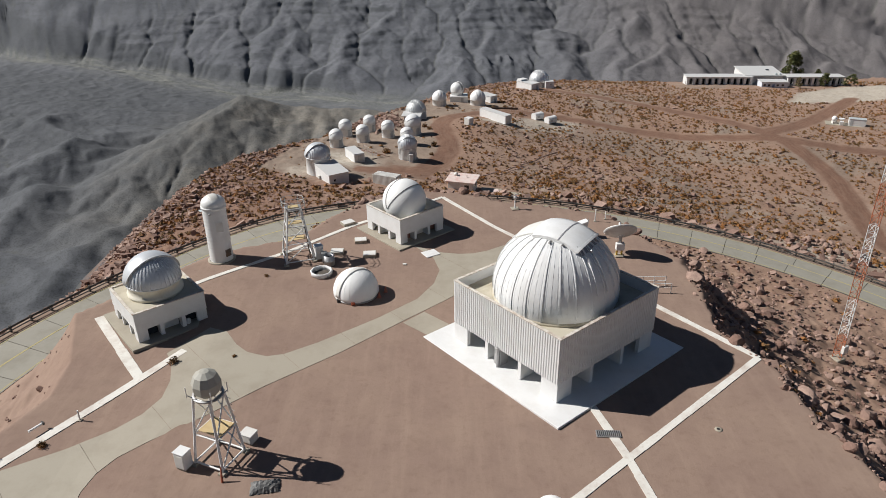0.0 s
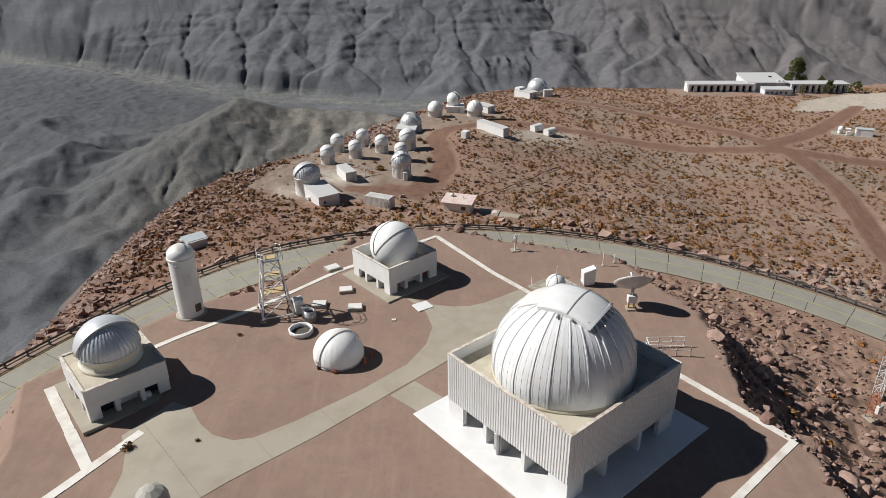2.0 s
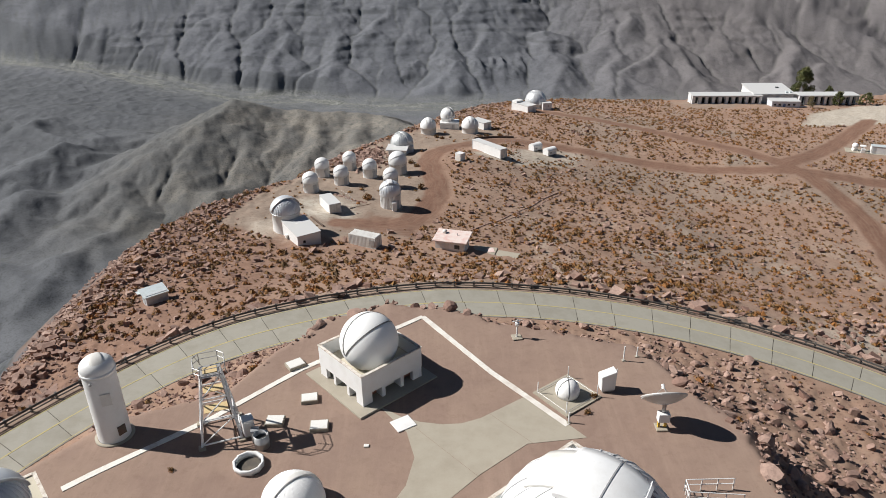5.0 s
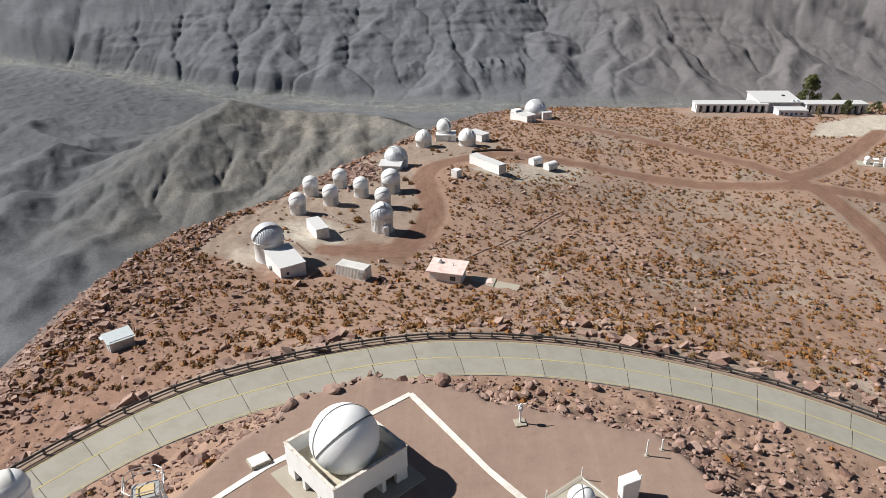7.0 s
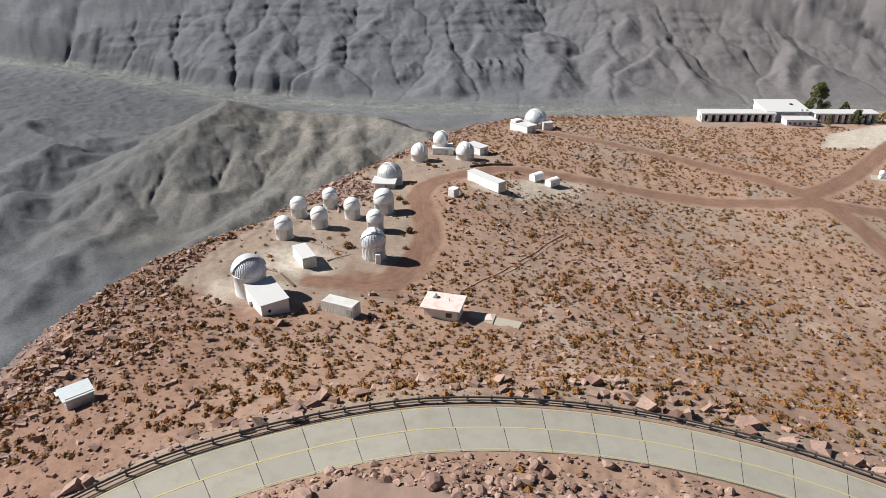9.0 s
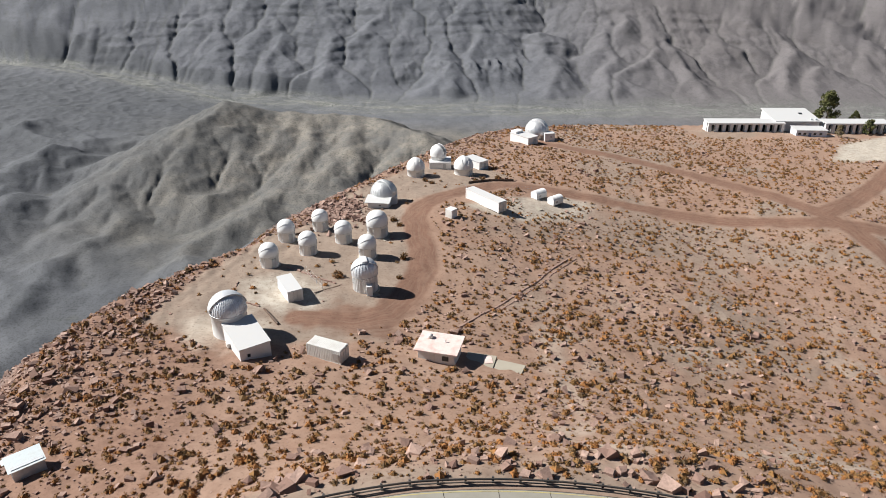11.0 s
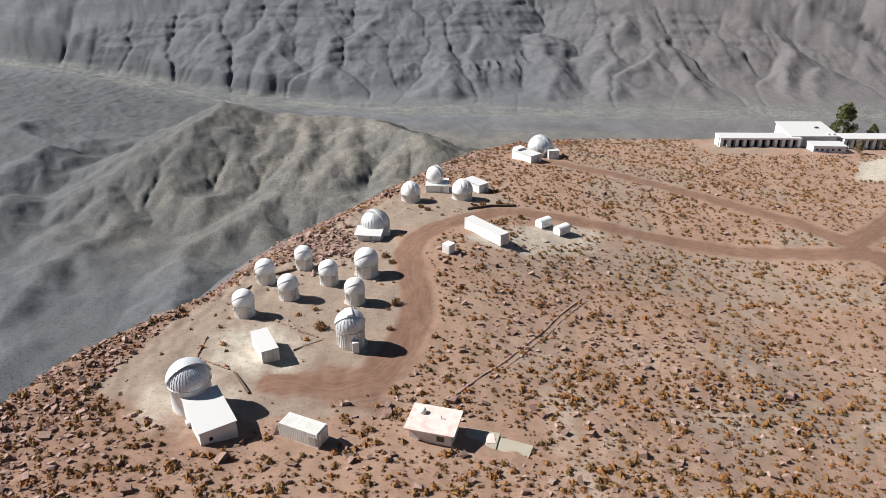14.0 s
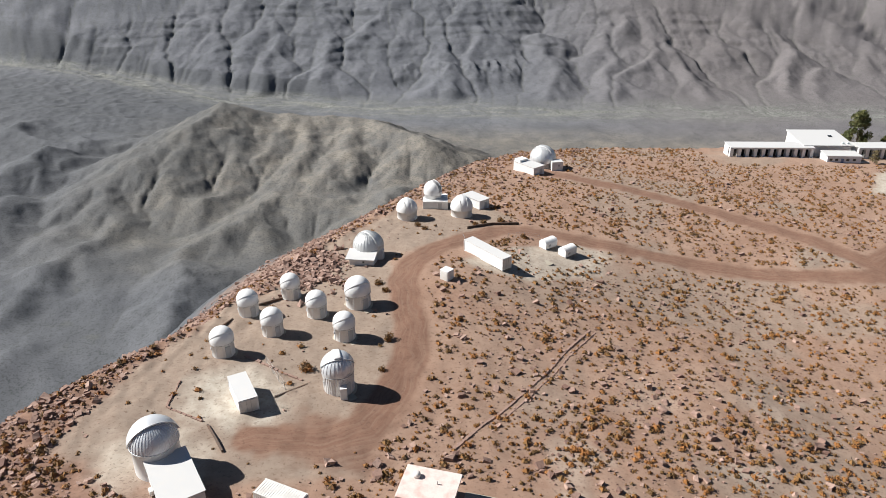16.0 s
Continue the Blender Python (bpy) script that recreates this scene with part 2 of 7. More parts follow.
def value_noise(x, y, seed=0):
    """Smooth noise of -1 to 1 on numpy arrays, one cell a unit."""
    tab = np.random.RandomState(seed).permutation(512)
    tab = np.concatenate([tab, tab, tab])
    grad = np.random.RandomState(seed + 7).rand(512) * 2 * np.pi
    xi, yi = np.floor(x).astype(int), np.floor(y).astype(int)
    fx, fy = x - xi, y - yi
    u, v = fx ** 3 * (fx * (fx * 6 - 15) + 10), fy ** 3 * (fy * (fy * 6 - 15) + 10)
    out = []
    for dx, dy in ((0, 0), (1, 0), (0, 1), (1, 1)):
        a = grad[tab[tab[(xi + dx) & 511] + ((yi + dy) & 511)] & 511]
        out.append(np.cos(a) * (fx - dx) + np.sin(a) * (fy - dy))
    return 1.5 * ((out[0] * (1 - u) + out[1] * u) * (1 - v) + (out[2] * (1 - u) + out[3] * u) * v)


def fractal(x, y, octaves, seed=0, gain=0.5):
    total, amp = 0 * x, 1.0
    for k in range(octaves):
        total = total + amp * value_noise(x * 2 ** k + 17.3 * k, y * 2 ** k + 5.1 * k, seed + k)
        amp *= gain
    return total


def ridged(x, y, octaves, seed=0, gain=0.5):
    total, amp, weight = 0 * x, 1.0, 1.0
    for k in range(octaves):
        n = (1 - np.abs(value_noise(x * 2 ** k + 9.7 * k, y * 2 ** k + 3.3 * k, seed + k))) ** 2
        total = total + amp * n * weight
        weight = np.clip(n * 1.6, 0, 1)
        amp *= gain
    return total


def smooth(a, b, v):  # rises from a to b, or falls where a is the greater
    t = np.clip((v - a) / (b - a), 0, 1)
    return t * t * (3 - 2 * t)


def line_distance(px, py, pts, closed=False):
    """Distance to a broken line and, for a closed one, negative inside; for an open one, negative on its left."""
    best, side, inside = np.full(np.shape(px), 1e9), np.zeros(np.shape(px)), np.zeros(np.shape(px), bool)
    for (ax, ay), (bx, by) in zip(pts, pts[1:] + pts[:1] if closed else pts[1:]):
        ex, ey = bx - ax, by - ay
        t = np.clip(((px - ax) * ex + (py - ay) * ey) / (ex * ex + ey * ey), 0, 1)
        d = np.hypot(px - ax - t * ex, py - ay - t * ey)
        near = d < best
        side = np.where(near, ex * (py - ay) - ey * (px - ax), side)
        best = np.where(near, d, best)
        if closed and ay != by:
            inside ^= ((ay > py) != (by > py)) & (px < ax + (py - ay) * ex / ey)
    return np.where(inside, -best, best) if closed else np.where(side > 0, -best, best)


def crest_inside(x, y):
    """How far inside the rim of the summit a place lies; negative beyond it."""
    return -line_distance(x, y, CREST + [(1200, 380), (1200, -600), (-66, -600)], True)


def plateau(x, y):
    u, v = np.clip(x, -80, 190) / 50, (np.clip(y, 112, 345) - 200) / 100
    e = np.exp(-(np.clip(y, 112, 345) - 115) / 20)
    z = (-27.78 - 4.25 * u - 6.16 * v - 1.83 * u * u + 6.24 * u * v - 2.74 * v * v + 0.58 * u ** 3 - 0.81 * u * u * v
         - 1.24 * u * v * v - 0.76 * v ** 3 + 9.13 * e + 11.61 * np.clip(u, -2, 0.5) * e)
    # a shallow hollow on the sunny side and the swell that carries the cluster of domes
    z = z + 2.2 * np.exp(-((x - 6) / 16) ** 2 - ((y - 206) / 22) ** 2) - 2.4 * np.exp(-((x - 62) / 26) ** 2 - ((y - 208) / 26) ** 2)
    z = z + 2.4 * np.exp(-((x - 135) / 45) ** 2 - ((y - 330) / 28) ** 2)
    return z + 2.0 * np.exp(-((x - 105) / 22) ** 2 - ((y - 226) / 25) ** 2) + 1.0 * np.exp(-((x - 51) / 12) ** 2 - ((y - 176) / 14) ** 2)


def road_level(x):
    return np.where(x > 0, -9.0 - 0.11 * x, -9.0 - 0.055 * x)


def road_outer(x, y):
    """How far outside the outer edge of the ring road a place lies."""
    r = np.hypot(x - ROAD_AT[0], y - ROAD_AT[1])
    return r - (66.3 - 3.4 * smooth(-22, -44, x))


def rim_distance(x, y):
    """Distance from the ragged rim of the platform, negative on it."""
    d = line_distance(x, y, PLATFORM, True)
    loose = np.maximum(smooth(19, 23, x), smooth(75, 80, y))
    return d + loose * np.exp(-np.abs(d) / 6) * (0.9 * fractal(x / 4.5, y / 4.5, 3, 15) + 0.5)


def near_land(x, y):
    """Height of the summit, without the small relief."""
    d, o = rim_distance(x, y), road_outer(x, y)
    zr = road_level(x)
    inner = np.clip(-6.6 - o, 0, None)
    w = np.clip(d, 0, None) / (np.clip(d, 0, None) + inner + 1e-6)
    w = 1 - (1 - w) * np.exp(-np.clip(d, 0, None) / 13.0)
    zd = np.clip((y - 75) * 0.012, -0.6, 0.1) - 0.45 * smooth(-19, -27, x) * smooth(62, 56, y)
    z_in = np.where(d < 0, zd, zd + (zr - zd) * w)
    out = smooth(1.0, 13.0, o)
    zp = plateau(x, y)
    z_out = zr * (1 - out) + zp * out
    return np.where(o > -6.6, np.where(o < 1.0, zr, z_out), z_in)


def land(x, y):
    """Height of the ground everywhere, from the summit to the far mountains."""
    x, y = np.asarray(x, float), np.asarray(y, float)
    d, o = rim_distance(x, y), road_outer(x, y)
    z = near_land(x, y)
    rough = smooth(0.5, 4, d) * (1 - smooth(-7.5, -6.6, o) * (1 - smooth(0.3, 2.0, o)))
    steep = smooth(1, 5, d) * smooth(-7.2, -10, o)
    z = z + rough * (0.22 * fractal(x / 6, y / 6, 3, 3) + 0.12 * steep * fractal(x / 1.3, y / 1.3, 3, 11))
    z = z + steep * 0.28 * fractal(x / 2.6, y / 2.6, 3, 23)
    # beyond the crest the summit falls away; its flank is stony
    c = crest_inside(x, y)
    z = z + rough * np.exp(-(c / 15) ** 2) * smooth(2, 6, o) * 0.22 * fractal(x / 1.9, y / 1.9, 3, 19, 0.6)
    fall = np.clip(-c, 0, None)
    drop = fall * 0.62 + 0.26 * fall * smooth(0, 60, fall)
    drop = drop + 0.35 * np.clip(drop, 0, 110) * fractal(x / 130, y / 130, 4, 31)
    z_side = z - drop + smooth(2, 40, fall) * (0.5 * fractal(x / 9, y / 9, 3, 5) + 6 * fractal(x / 55, y / 55, 3, 6) * smooth(10, 120, fall))
    z_side = z_side + 0.4 * (1 - smooth(1, 12, np.abs(c))) * fractal(x / 3.2, y / 3.2, 3, 41)
    return np.maximum(z_side, far_land(x, y))


HILL_BACKS = [
    [(-845, 2860, -670), (-765, 2900, -705), (-525, 2900, -735), (-305, 2860, -735), (-55, 2600, -740)],
    [(-845, 2860, -670), (-920, 2640, -700), (-1040, 2480, -750), (-1170, 2350, -805), (-1290, 2300, -850)],
    [(-765, 2900, -705), (-750, 2620, -755), (-825, 2560, -780), (-885, 2380, -850)],
    [(-585, 2880, -730), (-640, 2560, -780), (-735, 2420, -815), (-795, 2300, -860)],
    [(-525, 2900, -735), (-490, 2560, -780), (-520, 2420, -805), (-590, 2300, -850)],
    [(-305, 2860, -735), (-345, 2540, -775), (-415, 2350, -810)],
]
HILL_FEET = [
    [(-325, 2220, -825), (-540, 2260, -825), (-600, 2120, -840), (-685, 2040, -860), (-785, 1930, -885)],
    [(-775, 2250, -830), (-1040, 2330, -835), (-1020, 2120, -855), (-1055, 2000, -880)],
    [(-1505, 2700, -795), (-1555, 2500, -815), (-1655, 2350, -845)],
    [(-1440, 2250, -825), (-1415, 2000, -860)],
    [(-140, 2250, -795), (-260, 1950, -850)],
    [(-1055, 2000, -872), (-1100, 1850, -862), (-1095, 1720, -868), (-1095, 1600, -885)],
    [(-785, 1930, -885), (-685, 1780, -848), (-665, 1550, -860), (-675, 1380, -880)],
]
SPURS_WEST = [
    [(-3080, 4730, -490), (-2885, 4100, -770)], [(-2520, 4730, -495), (-2445, 4385, -645), (-2385, 4150, -770)],
    [(-2060, 4730, -495), (-2060, 4325, -670), (-2095, 3960, -830)], [(-1730, 4730, -500), (-1655, 4470, -615), (-1460, 3950, -830)],
    [(-1410, 4730, -500), (-1275, 4265, -695), (-1185, 3950, -830)], [(-1075, 4730, -505), (-915, 4385, -650), (-1015, 3800, -860)],
    [(-760, 4730, -505), (-635, 4385, -655), (-640, 3720, -885)], [(-300, 4730, -505), (-450, 4385, -655)],
]
SPURS_EAST = [
    [(-50, 4730, -510), (50, 4210, -725), (70, 3700, -890)], [(195, 4730, -510), (255, 4440, -635), (175, 4095, -765)],
    [(620, 4385, -660), (625, 4035, -785), (545, 3700, -890)], [(955, 4385, -665), (995, 4150, -750), (900, 3720, -885)],
    [(1190, 4730, -515), (1315, 4400, -660), (885, 3700, -890)], [(1315, 4400, -660), (1435, 3660, -900)],
    [(1545, 4730, -515), (1625, 4385, -665)], [(1890, 4730, -520), (1980, 4550, -600), (2040, 4280, -710), (1865, 3720, -890)],
    [(2280, 4645, -560), (2385, 4495, -625), (2550, 4190, -745)], [(2150, 4040, -795), (1945, 3660, -900)], [(3110, 4730, -525), (2915, 4035, -800)],
]


def side_spurs(lines, seed, spacing, reach, fall):
    """The ridges as single stretches, with shorter spurs that branch off down both flanks."""
    rnd, out = random.Random(seed), []
    for pts in lines:
        for (ax, ay, az), (bx, by, bz) in zip(pts, pts[1:]):
            out.append((ax, ay, az, bx, by, bz))
            n = math.hypot(bx - ax, by - ay)
            ux, uy = (bx - ax) / n, (by - ay) / n
            s = spacing * rnd.uniform(0.2, 0.8)
            while s < n:
                for side in (-1, 1):
                    long, lean = reach * rnd.uniform(0.5, 1.4), rnd.uniform(0.35, 1.0)
                    k = math.hypot(1, lean)
                    dx, dy = (-uy * side + ux * lean) / k, (ux * side + uy * lean) / k
                    px, py, pz = ax + ux * s, ay + uy * s, az + (bz - az) * s / n - 2
                    qx, qy = px + dx * long * 0.5 - dy * long * rnd.uniform(-0.12, 0.12), py + dy * long * 0.5 + dx * long * rnd.uniform(-0.12, 0.12)
                    out.append((px, py, pz, qx, qy, pz - fall * long * 0.42))
                    out.append((qx, qy, pz - fall * long * 0.42, px + dx * long, py + dy * long, pz - fall * long * 1.05))
                s += spacing * rnd.uniform(0.6, 1.4)
    return out


def backs(x, y, stretches, steep, round_top, wide=420.0):
    """The upper hull of ridges: each falls off to both sides from its crest."""
    shape = np.shape(x)
    x, y = np.ravel(x), np.ravel(y)
    best = np.full(len(x), -2000.0)
    for ax, ay, az, bx, by, bz in stretches:
        near = np.flatnonzero((x > min(ax, bx) - wide) & (x < max(ax, bx) + wide) & (y > min(ay, by) - wide) & (y < max(ay, by) + wide))
        ex, ey, px, py = bx - ax, by - ay, x[near], y[near]
        t = np.clip(((px - ax) * ex + (py - ay) * ey) / (ex * ex + ey * ey), 0, 1)
        d = np.hypot(px - ax - t * ex, py - ay - t * ey)
        best[near] = np.maximum(best[near], az + (bz - az) * t - steep * (np.sqrt(d * d + round_top ** 2) - round_top))
    return best.reshape(shape)


def risen(lines, top):
    """Carries the ridges that reach the upper edge on towards the summits."""
    rnd, out = random.Random(top), []
    for pts in lines:
        x, y, z = pts[0]
        if y > 4600:
            lean = (pts[0][0] - pts[1][0]) * 0.5
            pts = [(x + lean + rnd.uniform(-160, 160), 5900, z + 560), (x + lean * 0.5 + rnd.uniform(-60, 60), 5250, z + 250)] + pts
        out.append(pts)
    return out


HILL_SPURS = side_spurs(HILL_BACKS, 3, 210, 170, 0.30) + side_spurs(HILL_FEET, 4, 260, 130, 0.24)
WALL_SPURS = side_spurs(risen(SPURS_WEST, 5), 5, 400, 300, 0.42) + side_spurs(risen(SPURS_EAST, 6), 6, 400, 300, 0.42)


def soft_max(a, b, k):
    m = np.maximum(a, b)
    return m + k * np.log(np.exp((a - m) / k) + np.exp((b - m) / k))


def river_line(x):
    w = np.minimum(x, 0)
    return 3590 - 0.17 * w + 4.2e-5 * w * w - 0.05 * np.maximum(x, 0) + 60 * value_noise(x / 420, 0 * x + 0.5, 77)


def raw_valley(x, y):
    """The dry valley, its hills and the mountain wall behind the river, before water has cut them."""
    wx = x + 16 * fractal(x / 190, y / 190, 4, 51)
    wy = y + 16 * fractal(x / 190, y / 190, 4, 61)
    lift = 125 * smooth(-600, -2600, x) * smooth(2200, 3300, y)
    floor = -905 + lift + 5 * fractal(x / 150, y / 150, 5, 71) - 10 * np.exp(-((y - river_line(x)) / 120) ** 2)
    west = smooth(-700, -1100, x) * smooth(3350, 3000, y)
    floor = floor + west * (46 * np.clip(ridged(wx / 520 + wy / 900, wy / 420, 3, 73, 0.45) - 0.7, 0, 2) - 12 * np.exp(-((y - 2750 - 0.35 * x + 60 * fractal(x / 300, y / 300, 3, 75)) / 22) ** 2))
    floor = floor - 60 * smooth(1500, 500, y)
    hills = backs(wx, wy, HILL_SPURS, 0.45, 18) + 8 * fractal(x / 120, y / 120, 5, 85, 0.6) + 7 * (ridged(wx / 150, wy / 150, 3, 89) - 1)
    up = np.clip(y - river_line(x) - 110, 0, None)
    wall = -905 + lift + 0.13 * up + 0.33 * np.clip(up - 700, 0, None) - 60 * (up <= 0)
    bent = 45 * fractal(x / 340, y / 340, 3, 57)
    spurs = backs(wx + bent, wy - 0.5 * bent, WALL_SPURS, 0.47, 12, 620) + 3 - 0.55 * np.clip(river_line(x) + 190 - y, 0, None)
    high = soft_max(wall, spurs, 7.0)
    rise = np.clip((high + 895 - lift) / 150, 0, 1)
    high = high + rise * (6 * fractal(wx / 160, wy / 160, 5, 121, 0.6) + 16 * (ridged(wx / 420 + wy / 800, wy / 620 - wx / 900, 3, 111) - 1))
    return np.maximum(np.maximum(floor, hills), high)


CELL, GRID_X, GRID_Y = 10.0, -3500.0, 900.0


def water_worn(rounds=36):
    """Lets rain run down the raw valley: each round carves every cell by its slope and the ground that drains through it."""
    xs, ys = np.arange(GRID_X, 3501, CELL), np.arange(GRID_Y, 5701, CELL)
    X, Y = np.meshgrid(xs, ys)
    z = raw_valley(X, Y)
    rows, cols = z.shape
    ident = np.arange(rows * cols).reshape(rows, cols)
    rs = np.random.RandomState(91)
    steps = [(dy, dx) for dy in (-1, 0, 1) for dx in (-1, 0, 1) if dy or dx]
    drained, force = None, np.where(Y > river_line(X), 0.0022, 0.0105)
    for k in range(rounds):
        big = np.pad(z, 1, constant_values=1e6)
        best, goal, low = np.zeros_like(z), ident.copy(), np.full_like(z, 1e6)
        for dy, dx in steps:
            other = big[1 + dy:1 + dy + rows, 1 + dx:1 + dx + cols]
            slope = (z - other) / (CELL * math.hypot(dy, dx))
            lean = slope * (0.75 + 0.5 * rs.rand(rows, cols))
            steeper = lean > best
            best = np.where(steeper, lean, best)
            goal = np.where(steeper, ident + dy * cols + dx, goal)
            low = np.minimum(low, other)
        flow, to = np.ones(rows * cols), goal.ravel().copy()
        rest = to == ident.ravel()
        for _ in range(9):
            flow = flow + np.bincount(np.where(rest, 0, to), np.where(rest, 0, flow), rows * cols)
            nxt = to[to]
            rest, to = rest | (nxt == to), nxt
        flow = flow.reshape(rows, cols)
        drop = z - z.ravel()[goal]
        cut = np.minimum(force * CELL * np.sqrt(np.minimum(flow, 9000)) * best, 0.55 * np.clip(drop, 0, None))
        z = np.where(z <= low, low + 0.05, z - cut)
        mid = np.pad(z, 1, mode="edge")
        z = z + 0.018 * (mid[:-2, 1:-1] + mid[2:, 1:-1] + mid[1:-1, :-2] + mid[1:-1, 2:] - 4 * z)
        drained = flow if drained is None else 0.8 * drained + 0.2 * flow
    # ledges of harder rock, then crags that break out of the slope
    rise = np.clip((z + 850) / 120, 0, 1) * smooth(-200, 200, Y - river_line(X))
    layer = (z + 14 * fractal(X / 500, Y / 500, 3, 131)) / 46.0
    step = layer - np.floor(layer)
    z = z + rise * 11 * (smooth(0.35, 0.75, step) - step) * smooth(-0.3, 0.35, fractal(X / 350, Y / 350, 3, 135))
    crag = smooth(0.45, 0.9, 0.7 * fractal(X / 300, Y / 260, 3, 141) + 1.0 * np.exp(-((X - 330) / 330) ** 2 - ((Y - 4000) / 220) ** 2)) * rise
    z = z + crag * (24 * (ridged(X / 70 + Y / 300, Y / 210, 3, 145, 0.6) - 0.8))
    return z, np.log(np.maximum(drained, 1.0))


WORN, WASH = water_worn()


def on_grid(table, x, y):
    """Reads a table of the valley at any place."""
    gx = np.clip((x - GRID_X) / CELL, 0, table.shape[1] - 1.001)
    gy = np.clip((y - GRID_Y) / CELL, 0, table.shape[0] - 1.001)
    i, j = gx.astype(int), gy.astype(int)
    u, v = gx - i, gy - j
    return (table[j, i] * (1 - u) + table[j, i + 1] * u) * (1 - v) + (table[j + 1, i] * (1 - u) + table[j + 1, i + 1] * u) * v


def far_land(x, y):
    """The water-worn valley and mountains, with their small relief."""
    x, y = np.asarray(x, float), np.asarray(y, float)
    out = np.full(np.shape(x), -2000.0)
    far = np.hypot(x, y) > 700
    if np.any(far):
        x, y = x[far], y[far]
        out[far] = on_grid(WORN, x, y) + (1.7 * fractal(x / 42, y / 42, 4, 87, 0.65) + 3.0 * (ridged(x / 75 + y / 300, y / 110, 2, 97) - 1)) * (0.3 + 0.7 * np.clip((on_grid(WORN, x, y) + 905) / 60, 0, 1))
    return out


# ---- building helpers ----
def link_mesh(name, bm, mat):
    me = bpy.data.meshes.new(name)
    bm.to_mesh(me)
    bm.free()
    me.materials.append(mat)
    return new(name, me)


def part(name, bm, mat, parent, label=""):
    ob = link_mesh(name, bm, mat)
    ob.parent = parent
    return tagged(ob, label)


def thing(name, place, yaw, label, category, group="", kind=""):
    ob = new(name)
    ob.matrix_world = pose(*place, 0, 0, yaw)
    return tagged(ob, label, category, group, kind)


def height(x, y):
    return float(near_land(np.array(float(x)), np.array(float(y))))


def solid_box(cx, cy, cz, sx, sy, sz, bevel=0.0, bm=None, yaw=0.0):
    """A box with its middle at cx, cy and its underside at cz."""
    bm = bm or bmesh.new()
    m = Matrix.Translation((cx, cy, cz + sz / 2)) @ Matrix.Rotation(radians(yaw), 4, "Z") @ Matrix.Diagonal((sx, sy, sz, 1))
    made = bmesh.ops.create_cube(bm, size=1, matrix=m)["verts"]
    if bevel:
        edges = list({e for v in made for e in v.link_edges})
        bmesh.ops.bevel(bm, geom=edges, offset=bevel, segments=1, affect="EDGES")
    return bm


def rod(a, b, r, r2=None, sides=8, bm=None):
    bm = bm or bmesh.new()
    a, b = Vector(a), Vector(b)
    m = Matrix.Translation((a + b) / 2) @ (b - a).to_track_quat("Z", "Y").to_matrix().to_4x4()
    bmesh.ops.create_cone(bm, cap_ends=True, segments=sides, radius1=r, radius2=r if r2 is None else r2, depth=(b - a).length, matrix=m)
    return bm


def lathe(profile, sides=48, bm=None, turn=2 * math.pi, at=(0, 0)):
    """A surface of revolution about z from (radius, height) pairs."""
    bm = bm or bmesh.new()
    closed = turn > 6.28
    rings = []
    for k in range(sides if closed else sides + 1):
        a = turn * k / sides
        rings.append([bm.verts.new((at[0] + r * math.cos(a), at[1] + r * math.sin(a), z)) for r, z in profile])
    for k in range(sides):
        p, q = rings[k], rings[(k + 1) % len(rings)]
        for i in range(len(profile) - 1):
            bm.faces.new((p[i], q[i], q[i + 1], p[i + 1]))
    bmesh.ops.remove_doubles(bm, verts=bm.verts, dist=1e-4)
    for f in bm.faces:
        f.smooth = True
    return bm


def arc_profile(r, z0, a0, a1, n=16):
    return [(r * math.cos(a0 + (a1 - a0) * k / n), z0 + r * math.sin(a0 + (a1 - a0) * k / n)) for k in range(n + 1)]


def meridian_rib(r, zc, a0, a1, az, width, proud, n=14, bm=None):
    """A raised strip that runs up a dome along one meridian."""
    bm = bm or bmesh.new()
    side = Vector((-math.sin(az), math.cos(az), 0)) * width / 2
    rows = []
    for k in range(n + 1):
        a = a0 + (a1 - a0) * k / n
        d = Vector((math.cos(a) * math.cos(az), math.cos(a) * math.sin(az), math.sin(a)))
        s = side * max(0.35, math.cos(a))
        c = Vector((0, 0, zc))
        rows.append([bm.verts.new(c + d * (r - 0.03) - s), bm.verts.new(c + d * (r + proud) - s), bm.verts.new(c + d * (r + proud) + s), bm.verts.new(c + d * (r - 0.03) + s)])
    for p, q in zip(rows, rows[1:]):
        for i in range(3):
            bm.faces.new((p[i], p[i + 1], q[i + 1], q[i]))
    bm.faces.new(rows[0])
    bm.faces.new(rows[-1][::-1])
    return bm


